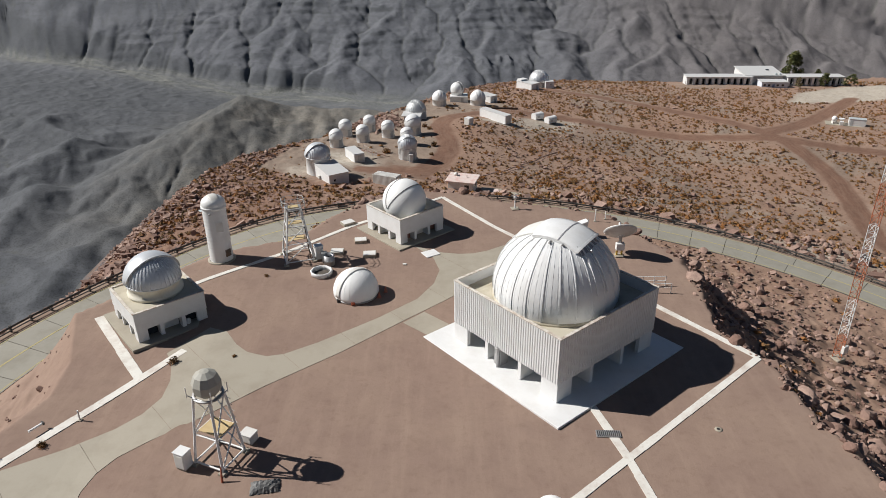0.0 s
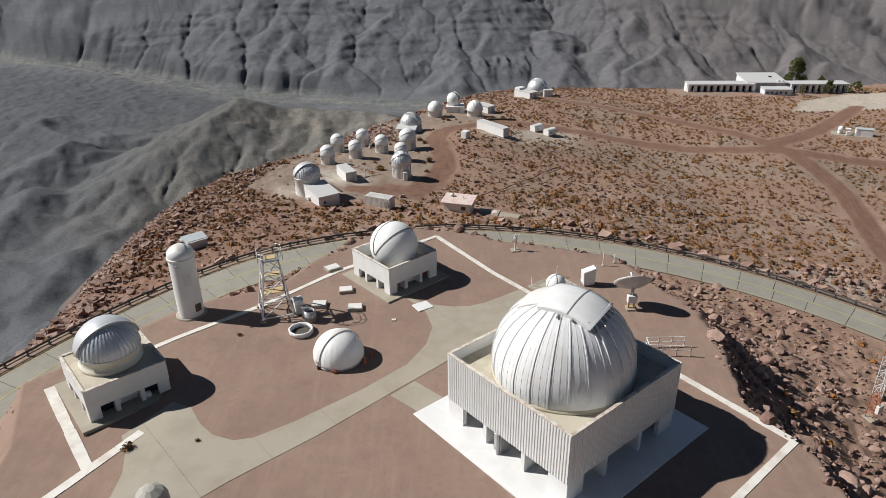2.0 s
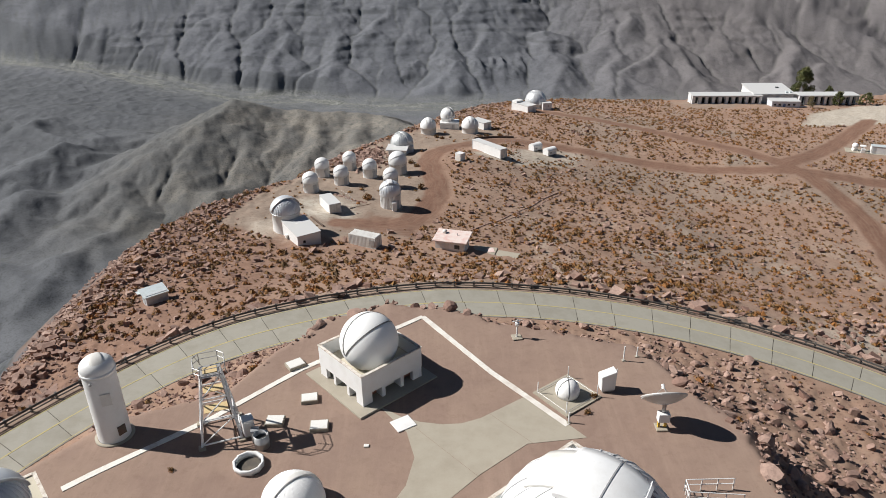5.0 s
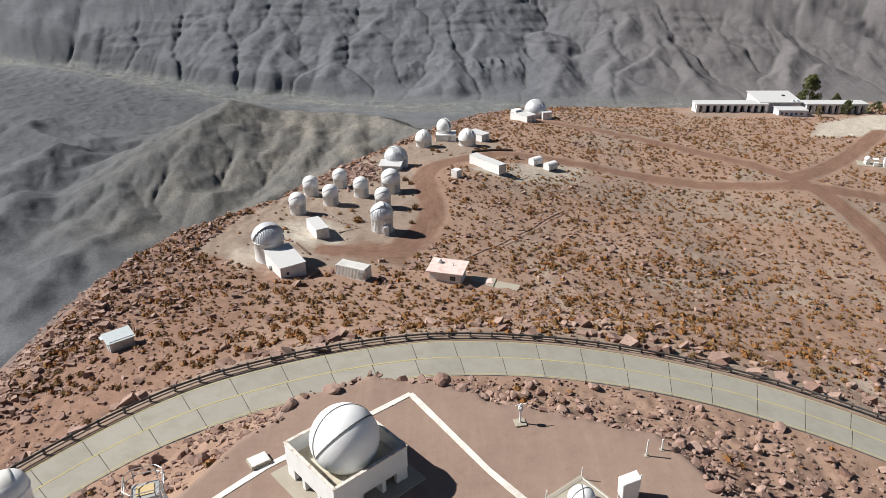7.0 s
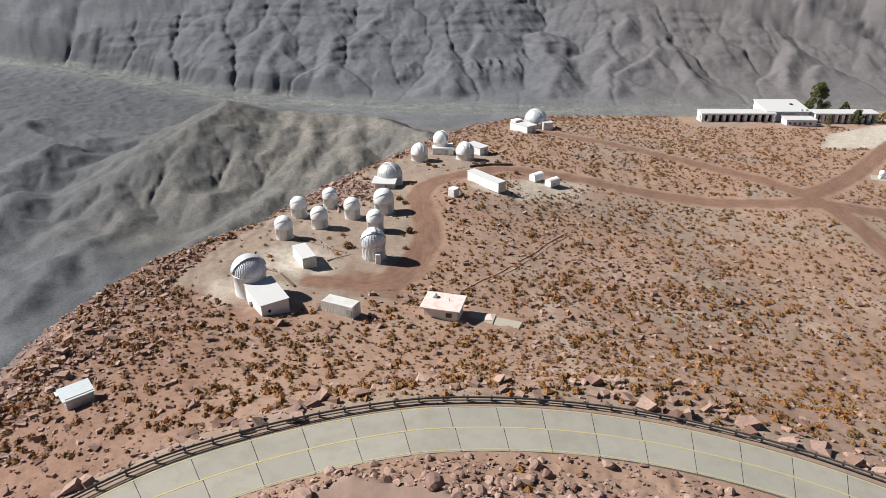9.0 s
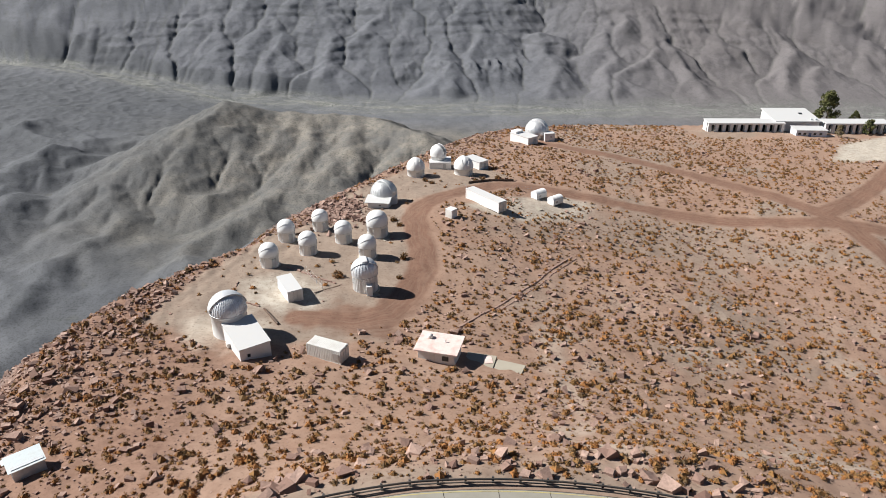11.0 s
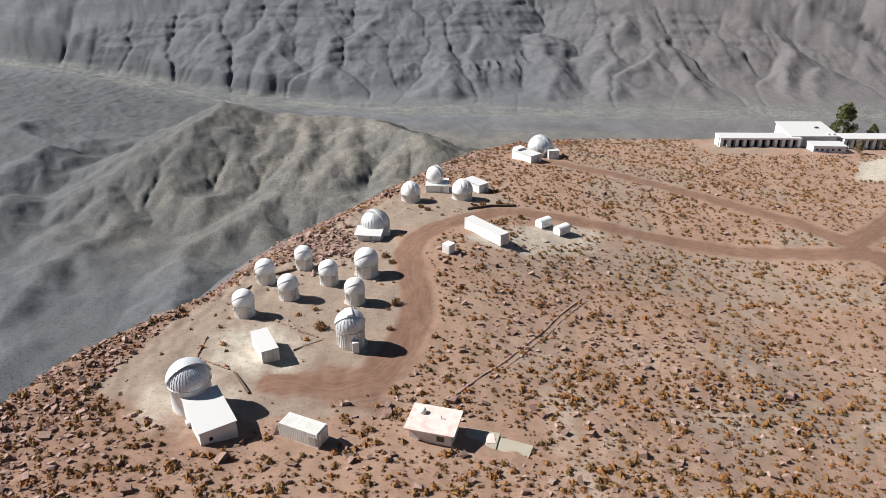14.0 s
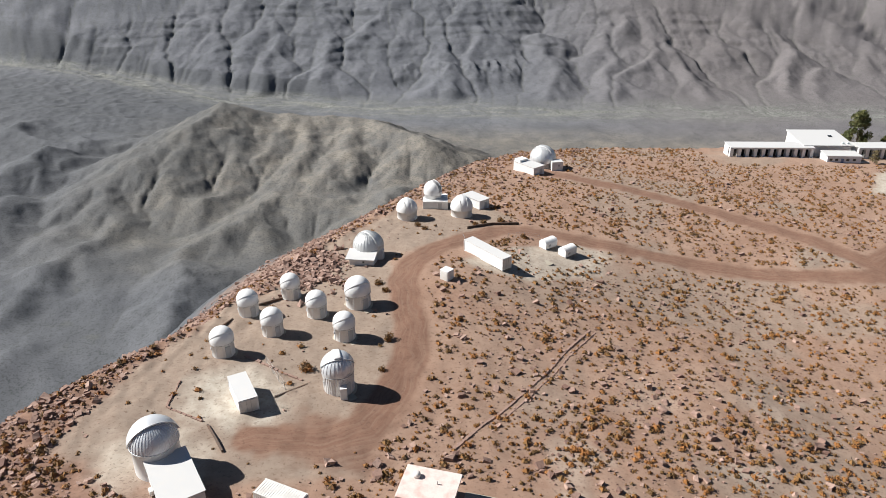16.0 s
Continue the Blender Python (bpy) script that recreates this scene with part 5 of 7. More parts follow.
def small_platform_things():
    h = thing("water_tank", (14.1, 70.3, 0), 10, "white upright tank with a slanted top", "tank")
    bm = solid_box(0, 0, 0.1, 1.15, 0.85, 1.6, 0.04)
    for v in bm.verts:
        if v.co.z > 1:
            v.co.z += 0.35 * v.co.x
            v.co.x *= 1.12
    part("body", bm, WHITE, h)
    part("skid", solid_box(0, 0, 0, 1.0, 0.8, 0.1), STEEL, h)
    part("pipe", rod((0.62, -0.3, 1.6), (0.62, -0.3, 2.1), 0.05), WHITE, h)
    h = thing("handrail", (18.9, 58.75, -0.2), -3, "white pipe handrails round a low step", "railing")
    for x0, y0, x1, y1 in ((-1.8, -0.6, 1.7, -0.7), (-1.8, 0.5, 1.5, 0.75), (-1.8, -0.6, -1.8, 0.5)):
        for z in (0.55, 1.0):
            part("rail", rod((x0, y0, z), (x1, y1, z), 0.035, sides=6), WHITE, h)
        for k in range(4):
            p = Vector((x0, y0, 0)).lerp(Vector((x1, y1, 0)), k / 3)
            part("post", rod(p, p + Vector((0, 0, 1.0)), 0.04, sides=6), WHITE, h)
    h = thing("weather_station", (7.5, 77.9, 0.05), 10, "white weather mast on a small square base", "weather mast")
    part("base", solid_box(0, 0, 0, 0.9, 0.9, 0.1, 0.02), CONCRETE, h)
    part("mast", rod((0, 0, 0.1), (0, 0, 1.9), 0.09, 0.06), WHITE, h)
    part("crossarm", rod((-0.45, 0, 1.75), (0.45, 0, 1.85), 0.04), WHITE, h)
    part("sensor", lathe([(0, 1.3), (0.2, 1.3), (0.2, 1.6), (0, 1.65)], 12), WHITE, h)
    for x, y, hh in ((16.4, 74.2, 1.5), (17.7, 74.8, 1.0), (-27.5, 40.7, 0.9), (10.4, 66.3, 1.0)):
        h = thing("marker_post", (x, y, deck(x, y)), 0, "thin white marker post on the platform", "post", "marker posts")
        part("shaft", rod((0, 0, 0), (0, 0, hh), 0.06), WHITE, h)
        part("foot", solid_box(0, 0, 0, 0.3, 0.3, 0.06), CONCRETE, h)
    for x, y, s, yaw in ((-12.0, 73.9, 1.5, 35), (-10.0, 69.3, 1.35, 10), (-12.2, 66.6, 1.4, 0), (-8.7, 66.0, 1.4, 5), (-4.9, 63.9, 0.4, 0)):
        h = thing("concrete_pier", (x, y, deck(x, y) - 0.02), yaw, "square pale concrete pier block on the platform", "concrete block", "pier blocks")
        part("block", solid_box(0, 0, 0, s, s * 0.8, 0.32 if s > 1 else 0.1, 0.03), CONCRETE, h)
        part("cap_plate", solid_box(0, 0, 0.32 if s > 1 else 0.1, s * 0.9, s * 0.7, 0.02), WHITE_OLD, h)
    h = thing("painted_slab", (-2.3, 66.3, -0.1), 32, "white painted slab set in the paving", "slab")
    part("slab", solid_box(0, 0, 0, 1.6, 1.4, 0.09, 0.02), WHITE, h)
    h = thing("steel_grate", (10.85, 38.6, -0.42), -2, "dark steel drain grate across a white line", "grate")
    part("frame", solid_box(0, 0, 0, 1.7, 0.7, 0.07), STEEL, h)
    for k in range(12):
        part("bar", solid_box(-0.75 + 0.135 * k, 0, 0.07, 0.05, 0.6, 0.03), DARK, h)
    h = thing("drain", (18.7, 39.1, -0.44), 10, "small pale drain opening in the soil", "drain")
    part("rim", lathe([(0.12, 0.0), (0.3, 0.0), (0.28, 0.04), (0.13, 0.05)], 7), CONCRETE, h)
    # Flat dark disc paints the shade inside the drain.
    part("hole_shade", lathe([(0, 0.03), (0.13, 0.03)], 10), DARK, h)
    h = thing("barrier_stand", (-30.0, 39.4, -0.5), 60, "fallen striped barrier on the ground", "barrier")
    part("board", solid_box(0, 0, 0.05, 1.1, 0.12, 0.12), WHITE, h)
    part("cap", solid_box(0.55, 0, 0.0, 0.12, 0.3, 0.2), DARK, h)
    for x, y in ((-6.4, 58.4), (-6.9, 57.4)):
        h = thing("traffic_cone", (x, y, -0.2), 0, "small red cone beside the low dome", "cone", "cones")
        part("cone", rod((0, 0, 0.04), (0, 0, 0.6), 0.17, 0.03), ORANGE, h)
        part("base", solid_box(0, 0, 0, 0.38, 0.38, 0.05), ORANGE, h)


small_platform_things()


def radio_mast():
    z = float(land(41.6, 63.6))
    h = thing("radio_mast", (41.6, 63.6, z), 25, "tall red and white lattice radio mast on rocks", "mast")
    part("base", solid_box(0, 0, -0.6, 1.2, 1.2, 0.9, 0.04), CONCRETE, h)
    part("box", solid_box(0.1, -0.5, 1.1, 0.7, 0.35, 0.9, 0.03), WHITE_OLD, h, "pale equipment box")
    leg = [Vector((0.5 * math.cos(a), 0.5 * math.sin(a), 0)) for a in (0.3, 2.4, 4.5)]
    for s in range(6):
        z0, z1 = 0.3 + 4.3 * s - 1.5 * (s > 0), 0.3 + 4.3 * s + 2.8
        bm = bmesh.new()
        for k in range(3):
            rod(leg[k] + Vector((0, 0, z0)), leg[k] + Vector((0, 0, z1)), 0.045, sides=6, bm=bm)
            for j in range(5):
                a, b = z0 + (z1 - z0) * j / 5, z0 + (z1 - z0) * (j + 1) / 5
                p, q = (k, (k + 1) % 3) if j % 2 else ((k + 1) % 3, k)
                rod(leg[p] + Vector((0, 0, a)), leg[q] + Vector((0, 0, b)), 0.025, sides=5, bm=bm)
                rod(leg[k] + Vector((0, 0, b)), leg[(k + 1) % 3] + Vector((0, 0, b)), 0.02, sides=5, bm=bm)
        part("section", bm, MASTRED if s % 2 == 0 else WHITE, h, "red section" if s % 2 == 0 else "white section")


MASTRED = plain("faded_red_paint", (0.42, 0.13, 0.06), 0.6, amount=0.4)
radio_mast()

# ---- the lower site: small domes, containers and huts ----
def on_ground(x, y, sink=0.05):
    return (x, y, height(x, y) - sink)


def drum_dome(x, y, r, wall, yaw, label, mat, group="small domes", ribs=0, low=-0.26):
    h = thing("telescope_dome", on_ground(x, y, 0.15), yaw, label, "dome", group)
    part("footing", lathe([(0, 0), (r * 1.1, 0), (r * 1.1, 0.2), (r * 0.9, 0.22)], 40), CONCRETE, h)
    part("wall", lathe([(r * 0.93, 0.15), (r * 0.93, wall), (r * 1.0, wall + 0.02), (r * 1.0, wall + 0.16)], 48), WHITE, h)
    for k in range(10):
        a = 2 * math.pi * k / 10
        part("wall_rib", solid_box(r * 0.94 * math.cos(a), r * 0.94 * math.sin(a), 0.2, 0.06, 0.1, wall - 0.22, 0, None, math.degrees(a)), WHITE, h)
    zc = wall + 0.16 + r * 0.24
    shell = part("dome", lathe([(r * 0.955, wall + 0.12)] + arc_profile(r, zc, low, math.pi / 2, 22), 64), mat, h)
    # Grey ring colours in the shadow that the dome's overhang would cast.
    part("lip_shade", lathe([(r * 0.92, wall + 0.05), (r * 0.99, wall + 0.06), (r * 0.99, wall + 0.15), (r * 0.94, wall + 0.16)], 48), SLITGREY, h, "grey ring painted as the shadow under the dome")
    yw = radians(yaw)
    if not ribs:
        seam = Matrix.Rotation(-yw, 3, "Z") @ Vector((-0.373, 0.683, 0.63))
        part("shutter_edge", ring_seam(r, zc, seam, 0.05), SLITGREY, shell, "grey edge of the closed shutter")
        part("shutter", lune_hood(r * 1.004, zc, radians(-62) - yw, radians(43), radians(128), r * 0.02, 1.30, 14, 12), mat, shell, "closed shutter")
    for k in range(ribs):
        part("rib", meridian_rib(r, zc, 0.0, 1.45, 2 * math.pi * k / ribs, 0.16, 0.05, 10), mat, shell)
    da = radians(-48) - yw
    part("door", solid_box(r * 0.93 * math.cos(da), r * 0.93 * math.sin(da), 0.25, 0.14, r * 0.46, min(wall - 0.3, 2.0), 0.01, None, math.degrees(da)), DOORGREY, h, "grey door")
    part("doorstep", solid_box(r * 1.25 * math.cos(da), r * 1.25 * math.sin(da), 0.02, r * 0.5, r * 0.6, 0.18, 0.02, None, math.degrees(da)), CONCRETE, h, "pale concrete step")
    da = radians(-150) - yw
    part("wall_box", solid_box(r * 0.97 * math.cos(da), r * 0.97 * math.sin(da), wall * 0.62, 0.14, 0.3, 0.3, 0.02, None, math.degrees(da)), DOORGREY, h, "small grey wall box")
    return h


DOORGREY = plain("door_grey", (0.45, 0.46, 0.47), 0.5, amount=0.3)
for dx, dy, r, wall, yaw in ((-29.8, 175.0, 1.85, 2.45, 0), (-29.4, 188.9, 1.85, 2.45, 4), (-23.6, 196.4, 1.8, 2.5, 2), (-23.8, 182.2, 1.85, 2.45, -3), (-17.7, 189.2, 1.85, 2.5, 3),
                             (-12.0, 181.8, 1.85, 2.45, -2)):
    drum_dome(dx, dy, r, wall, yaw, "small white telescope dome on a round drum", DOME_WHITE)
drum_dome(-11.0, 193.4, 2.35, 2.7, 3, "middling white telescope dome on a round drum", DOME_WHITE)


def tall_dome():
    h = drum_dome(-11.0, 166.9, 2.35, 3.2, -20, "tall ribbed drum with a silver dome beside the track", SILVER, "silver domes", 24)
    for k in range(36):
        a = 2 * math.pi * k / 36
        part("cladding_rib", solid_box(2.21 * math.cos(a), 2.21 * math.sin(a), 0.2, 0.05, 0.12, 3.0, 0, None, math.degrees(a)), WHITE, h)
    part("porch", solid_box(1.75, -1.95, 0.1, 1.0, 0.9, 2.1, 0.02, None, 30), WHITE, h, "white boxed entrance")
    zc, a = 3.2 + 0.16 + 2.35 * 0.24, radians(-75 + 20)
    cover = part("shutter", lune_hood(2.38, zc, a, radians(58), radians(140), 0.08), SILVER, h, "silver rear hood with an arched edge")
    part("shutter_edge", lune_hood(2.42, zc, a, radians(56), radians(60), 0.10, 1.42, 2), SILVER_MATT, cover)
    part("shutter_edge", slit_band(2.47, zc, a, 0.55, radians(60), radians(120), 0.10, 10), WHITE, cover)


def garage_dome():
    h = thing("dome_observatory", on_ground(-29.5, 147.6, 0.3), 0, "round white tower with a ribbed silver dome", "observatory", "silver domes")
    part("wall", lathe([(2.8, 0), (2.7, 0.4), (2.62, 4.1), (2.70, 4.15), (2.70, 4.4)], 56), WHITE, h)
    part("footing", lathe([(3.2, 0), (3.2, 0.25), (2.7, 0.3)], 40), CONCRETE, h)
    shell = part("dome", lathe(arc_profile(2.73, 4.4, -0.05, math.pi / 2, 22), 72), SILVER, h)
    for k in range(40):
        part("rib", meridian_rib(2.73, 4.4, 0.0, 1.46, 2 * math.pi * k / 40, 0.17, 0.065), SILVER, shell)
    cover = part("shutter", lune_hood(2.81, 4.4, radians(-54), radians(72), radians(155), 0.16), SILVER, h, "silver rear hood with an arched edge")
    part("shutter_edge", lune_hood(2.90, 4.4, radians(-54), radians(70), radians(74), 0.14, 1.42, 2), SILVER_MATT, cover)
    part("rim", lathe([(2.68, 4.3), (2.82, 4.32), (2.82, 4.44), (2.68, 4.48)], 56), SILVER_MATT, h)
    g = thing("annex", on_ground(-25.9, 143.1, 0.25), 33, "white box annex with a sloping roof", "building")
    bm = solid_box(0, 0, 0, 4.5, 7.4, 2.6)
    for v in bm.verts:
        if v.co.z > 1:
            v.co.z += 0.5 if v.co.y > 0 else 0.0
    part("wall", bm, WHITE, g)
    bm = solid_box(0, 0, 2.62, 4.75, 7.7, 0.12)
    for v in bm.verts:
        v.co.z += 0.25 + 0.0675 * v.co.y
    part("roof", bm, ROOFWHITE, g)
    part("window", solid_box(-1.0, -3.72, 1.1, 0.45, 0.06, 0.5), GLASS_DARK, g)
    part("unit", solid_box(-2.5, 1.2, 0.6, 0.4, 0.8, 0.7, 0.04), WHITE_OLD, g, "wall air unit")


ROOFWHITE = plain("white_roof", (0.53, 0.53, 0.525), 0.5, dirt=(0.6, 0.56, 0.5), amount=0.25)
tall_dome()
garage_dome()


def container(x, y, yaw, size, label, mat=WHITE, sheet=True, group="containers"):
    h = thing("container", on_ground(x, y, 0.0), yaw, label, "container", group)
    lx, ly, lz = size
    lift = 0.18
    part("body", solid_box(0, 0, lift, lx - 0.12, ly - 0.12, lz - 0.02), mat, h)
    for sgn in (-1, 1):
        if sheet:
            bm = corrugated(lx - 0.2, lift + 0.15, lz + lift - 0.12, 0.28, 0.05)
            bm.transform(Matrix.Rotation(0 if sgn < 0 else math.pi, 4, "Z") @ Matrix.Translation((0, -ly / 2 + 0.055, 0)))
            part("side_sheet", bm, mat, h)
        for z in (lift, lift + lz - 0.12):
            part("rail", solid_box(0, sgn * (ly / 2 - 0.05), z, lx, 0.1, 0.12), mat, h)
        for s2 in (-1, 1):
            part("corner_post", solid_box(sgn * (lx / 2 - 0.06), s2 * (ly / 2 - 0.06), lift - 0.02, 0.14, 0.14, lz + 0.03, 0.01), mat, h)
            part("block", solid_box(sgn * (lx / 2 - 0.4), s2 * (ly / 2 - 0.3), -0.4, 0.35, 0.35, 0.42 + lift), CONCRETE, h)
    if sheet:
        bm = corrugated(lx - 0.2, 0, ly - 0.2, 0.3, 0.035)
        bm.transform(Matrix.Translation((0, ly / 2 - 0.1, lz + lift + 0.0)) @ Matrix.Rotation(radians(-90), 4, "X") @ Matrix.Translation((0, 0, 0)) @ Matrix.Scale(-1, 4, (0, 0, 1)))
        bmesh.ops.recalc_face_normals(bm, faces=bm.faces)
        part("roof_sheet", bm, WHITE_OLD, h)
    else:
        part("roof", solid_box(0, 0, lz + lift - 0.02, lx, ly, 0.06), ROOFWHITE, h)
    part("door", solid_box(lx / 2 - 0.02, 0, lift + 0.15, 0.08, ly * 0.8, lz - 0.3), WHITE_OLD, h)
    for y0 in (-0.3, 0.3):
        part("lock_bar", rod((lx / 2 + 0.04, y0, lift + 0.2), (lx / 2 + 0.04, y0, lift + lz - 0.2), 0.025, sides=6), STEEL, h)
    return h


c = container(-13.9, 141.5, -25, (5.7, 2.3, 2.2), "weathered white corrugated shipping container", WHITE_OLD)
part("vent", solid_box(2.1, -1.19, 0.8, 1.0, 0.08, 1.1), STEEL, c, "grey louvred vent")
container(-23.5, 162.5, -62, (6.4, 2.6, 2.2), "plain white box shelter on pale gravel", WHITE, False)
c = container(13.6, 216.0, -52, (12.2, 2.5, 2.6), "long white trailer box beside the track", WHITE, False)
part("cooler", solid_box(-6.35, 0.2, 0.6, 0.5, 1.6, 1.5, 0.05), WHITE_OLD, c, "end cooling unit")
part("antenna", rod((-5.9, -0.9, 2.7), (-6.9, -0.9, 3.7), 0.05), STEEL, c)


def hut():
    h = thing("hut", on_ground(2.3, 144.5, 0.3), -15.5, "small white hut with a faded red roof", "hut")
    part("wall", solid_box(0, 0, 0, 5.6, 4.0, 2.5), WHITE, h)
    bm = solid_box(0, 0, 2.5, 6.7, 5.0, 0.22, 0.03)
    for v in bm.verts:
        v.co.z += 0.05 * v.co.y
    part("roof", bm, PINK, h, "flat roof with peeling red paint")
    part("tank", lathe([(0, 2.78), (0.42, 2.78), (0.42, 3.25), (0.2, 3.45), (0, 3.47)], 16, None, 2 * math.pi, (-1.7, 0.9)), WHITE_OLD, h, "white roof tank")
    part("vent_pipe", rod((0.9, 0.3, 2.7), (0.9, 0.3, 3.2), 0.07), STEEL, h)
    part("door", solid_box(-0.6, -2.02, 0.3, 0.9, 0.06, 1.9), WHITE_OLD, h)
    part("window", solid_box(1.4, -2.02, 1.0, 1.0, 0.06, 0.8), GLASS_DARK, h)
    part("window", solid_box(2.82, 0.4, 1.0, 0.06, 1.0, 0.8), GLASS_DARK, h)
    p = thing("concrete_slab", on_ground(8.4, 144.2, 0.35), -15, "cracked pale slab beside the hut", "slab")
    part("slab", solid_box(0, 0, 0, 4.6, 3.2, 0.5, 0.05), CONCRETE, p)
    q = thing("concrete_slab", on_ground(12.6, 142.4, 0.2), -22, "broken pale slab sinking into the soil", "slab")
    part("slab", solid_box(0, 0, 0, 4.4, 2.8, 0.4, 0.05), CONCRETE, q)
    part("plate", solid_box(1.2, 0.2, 0.5, 1.2, 1.8, 0.06, 0, None, 20), PINK, p)


hut()


def shed():
    h = thing("shed", on_ground(-42.2, 114.5, 0.3), 40, "small grey shed with a pale metal roof", "shed")
    part("wall", solid_box(0, 0, 0, 3.2, 2.0, 2.1), SHEDWALL, h)
    bm = solid_box(-0.1, 0, 2.1, 3.7, 2.6, 0.09)
    for v in bm.verts:
        v.co.z += 0.16 * v.co.y
    part("roof", bm, SHEDROOF, h, "pale sheet metal roof")
    bm = solid_box(-0.6, 1.1, 1.9, 3.2, 1.0, 0.08)
    part("lean_to", bm, SHEDROOF, h)
    part("door", solid_box(-1.62, 0.1, 0.1, 0.06, 0.8, 1.7), DOORGREY, h)


SHEDWALL = plain("grey_sheet", (0.52, 0.55, 0.57), 0.5, 0.2, amount=0.4)
SHEDROOF = plain("pale_sheet", (0.62, 0.68, 0.69), 0.45, 0.3, amount=0.3)
shed()


def clam_dome(x, y, r, wall, yaw, label):
    """A barrel dome with a pointed, split hood."""
    h = thing("telescope_dome", on_ground(x, y, 0.15), yaw, label, "dome", "hooded domes")
    part("footing", lathe([(0, 0), (r * 1.08, 0), (r * 1.08, 0.2), (r * 0.9, 0.22)], 32), CONCRETE, h)
    part("wall", lathe([(r * 0.96, 0.1), (r * 0.98, wall), (r * 1.03, wall + 0.02), (r * 1.03, wall + 0.2)], 48), WHITE, h)
    prof = [(r * 1.03 * math.cos(a) ** 0.8, wall + 0.18 + r * 1.06 * math.sin(a)) for a in np.linspace(0, 1.5707, 17)]
    bm = lathe(prof, 64)
    cut = radians(-78) - radians(yaw)
    for v in bm.verts:
        w = abs(-v.co.x * math.sin(cut) + v.co.y * math.cos(cut)) / r
        rise = (v.co.z - wall - 0.18) / r
        v.co.z += r * 0.14 * max(0.0, 1 - w) ** 1.5 * rise
        swell = 1 + 0.02 * math.sin(math.pi * min(1.0, rise))
        v.co.x, v.co.y = v.co.x * swell, v.co.y * swell
    hood = part("hood", bm, DOME_WHITE, h)
    for sgn in (-1, 1):
        off = Vector((-math.sin(cut), math.cos(cut), 0)) * 0.34 * r * sgn
        bm = slit_band(r * 1.05, wall + 0.22, cut, 0.05, radians(2), radians(64), 0.06, 14, 1)
        bm.transform(Matrix.Translation(off) @ Matrix.Diagonal((1, 1, 1.1, 1)) @ Matrix.Translation((0, 0, -0.1 * wall)))
        part("hood_seam", bm, WHITE_OLD, hood)
    part("door", solid_box(r * 0.45, -r * 0.84, 0.2, r * 0.32, 0.12, 1.6, 0.01, None, 28), WHITE_OLD, h)
    part("steps", solid_box(r * 0.55, -r * 1.05, 0, 0.9, 0.6, 0.35), CONCRETE, h)


clam_dome(-4.3, 243.3, 2.5, 2.3, -15, "white hooded telescope dome on a gravel pad")
clam_dome(9.2, 246.7, 2.7, 2.1, 15, "larger white hooded telescope dome on a gravel pad")


def open_dome():
    h = thing("telescope_dome", on_ground(2.0, 254.6, 0.2), 0, "white dome with an open slit above a box base", "dome", "hooded domes")
    part("base_house", solid_box(0.6, -1.6, 0, 6.4, 3.4, 2.6, 0.03), WHITE, h)
    part("base_house", solid_box(2.2, 1.4, 0, 3.2, 3.0, 2.3, 0.03), WHITE, h)
    part("wall", lathe([(2.2, 0), (2.2, 3.6), (2.35, 3.62), (2.35, 3.8)], 32), WHITE, h)
    shell = part("dome", lathe([(2.4, 3.8), (2.4, 4.6)] + arc_profile(2.4, 4.6, 0, math.pi / 2, 14), 40), DOME_WHITE, h)
    # The shell is closed here; a grey band paints the open slit's shade.
    part("slit", slit_band(2.41, 4.6, radians(-40), 0.5, radians(-5), radians(95), 0.03, 14, 3), SLITSHADE, shell, "grey band painted as the shade of an open slit")
    for s in (-1, 1):
        bm = slit_band(2.42, 4.6, radians(-40), 0.12, radians(-5), radians(100), 0.12, 14, 1)
        bm.transform(Matrix.Translation(Vector((math.sin(radians(40)), math.cos(radians(40)), 0)) * 0.6 * s))
        part("slit_rail", bm, WHITE, shell)
    part("door", solid_box(1.8, -3.34, 0.3, 0.9, 0.06, 1.8), DOORGREY, h)
    g = thing("annex", on_ground(13.2, 255.6, 0.2), 40, "long low white annex with a flat roof", "building")
    part("wall", solid_box(0, 0, 0, 3.4, 6.6, 2.7, 0.03), WHITE, g)
    part("roof", solid_box(0, 0, 2.7, 3.7, 6.9, 0.12), ROOFWHITE, g)
    part("door", solid_box(0.5, -3.32, 0.2, 0.9, 0.06, 1.9), DOORGREY, g)


# Grey that paints the shade inside the open slit.
SLITSHADE = plain("slit_shadow", (0.30, 0.30, 0.31), 0.6, amount=0.2)
open_dome()


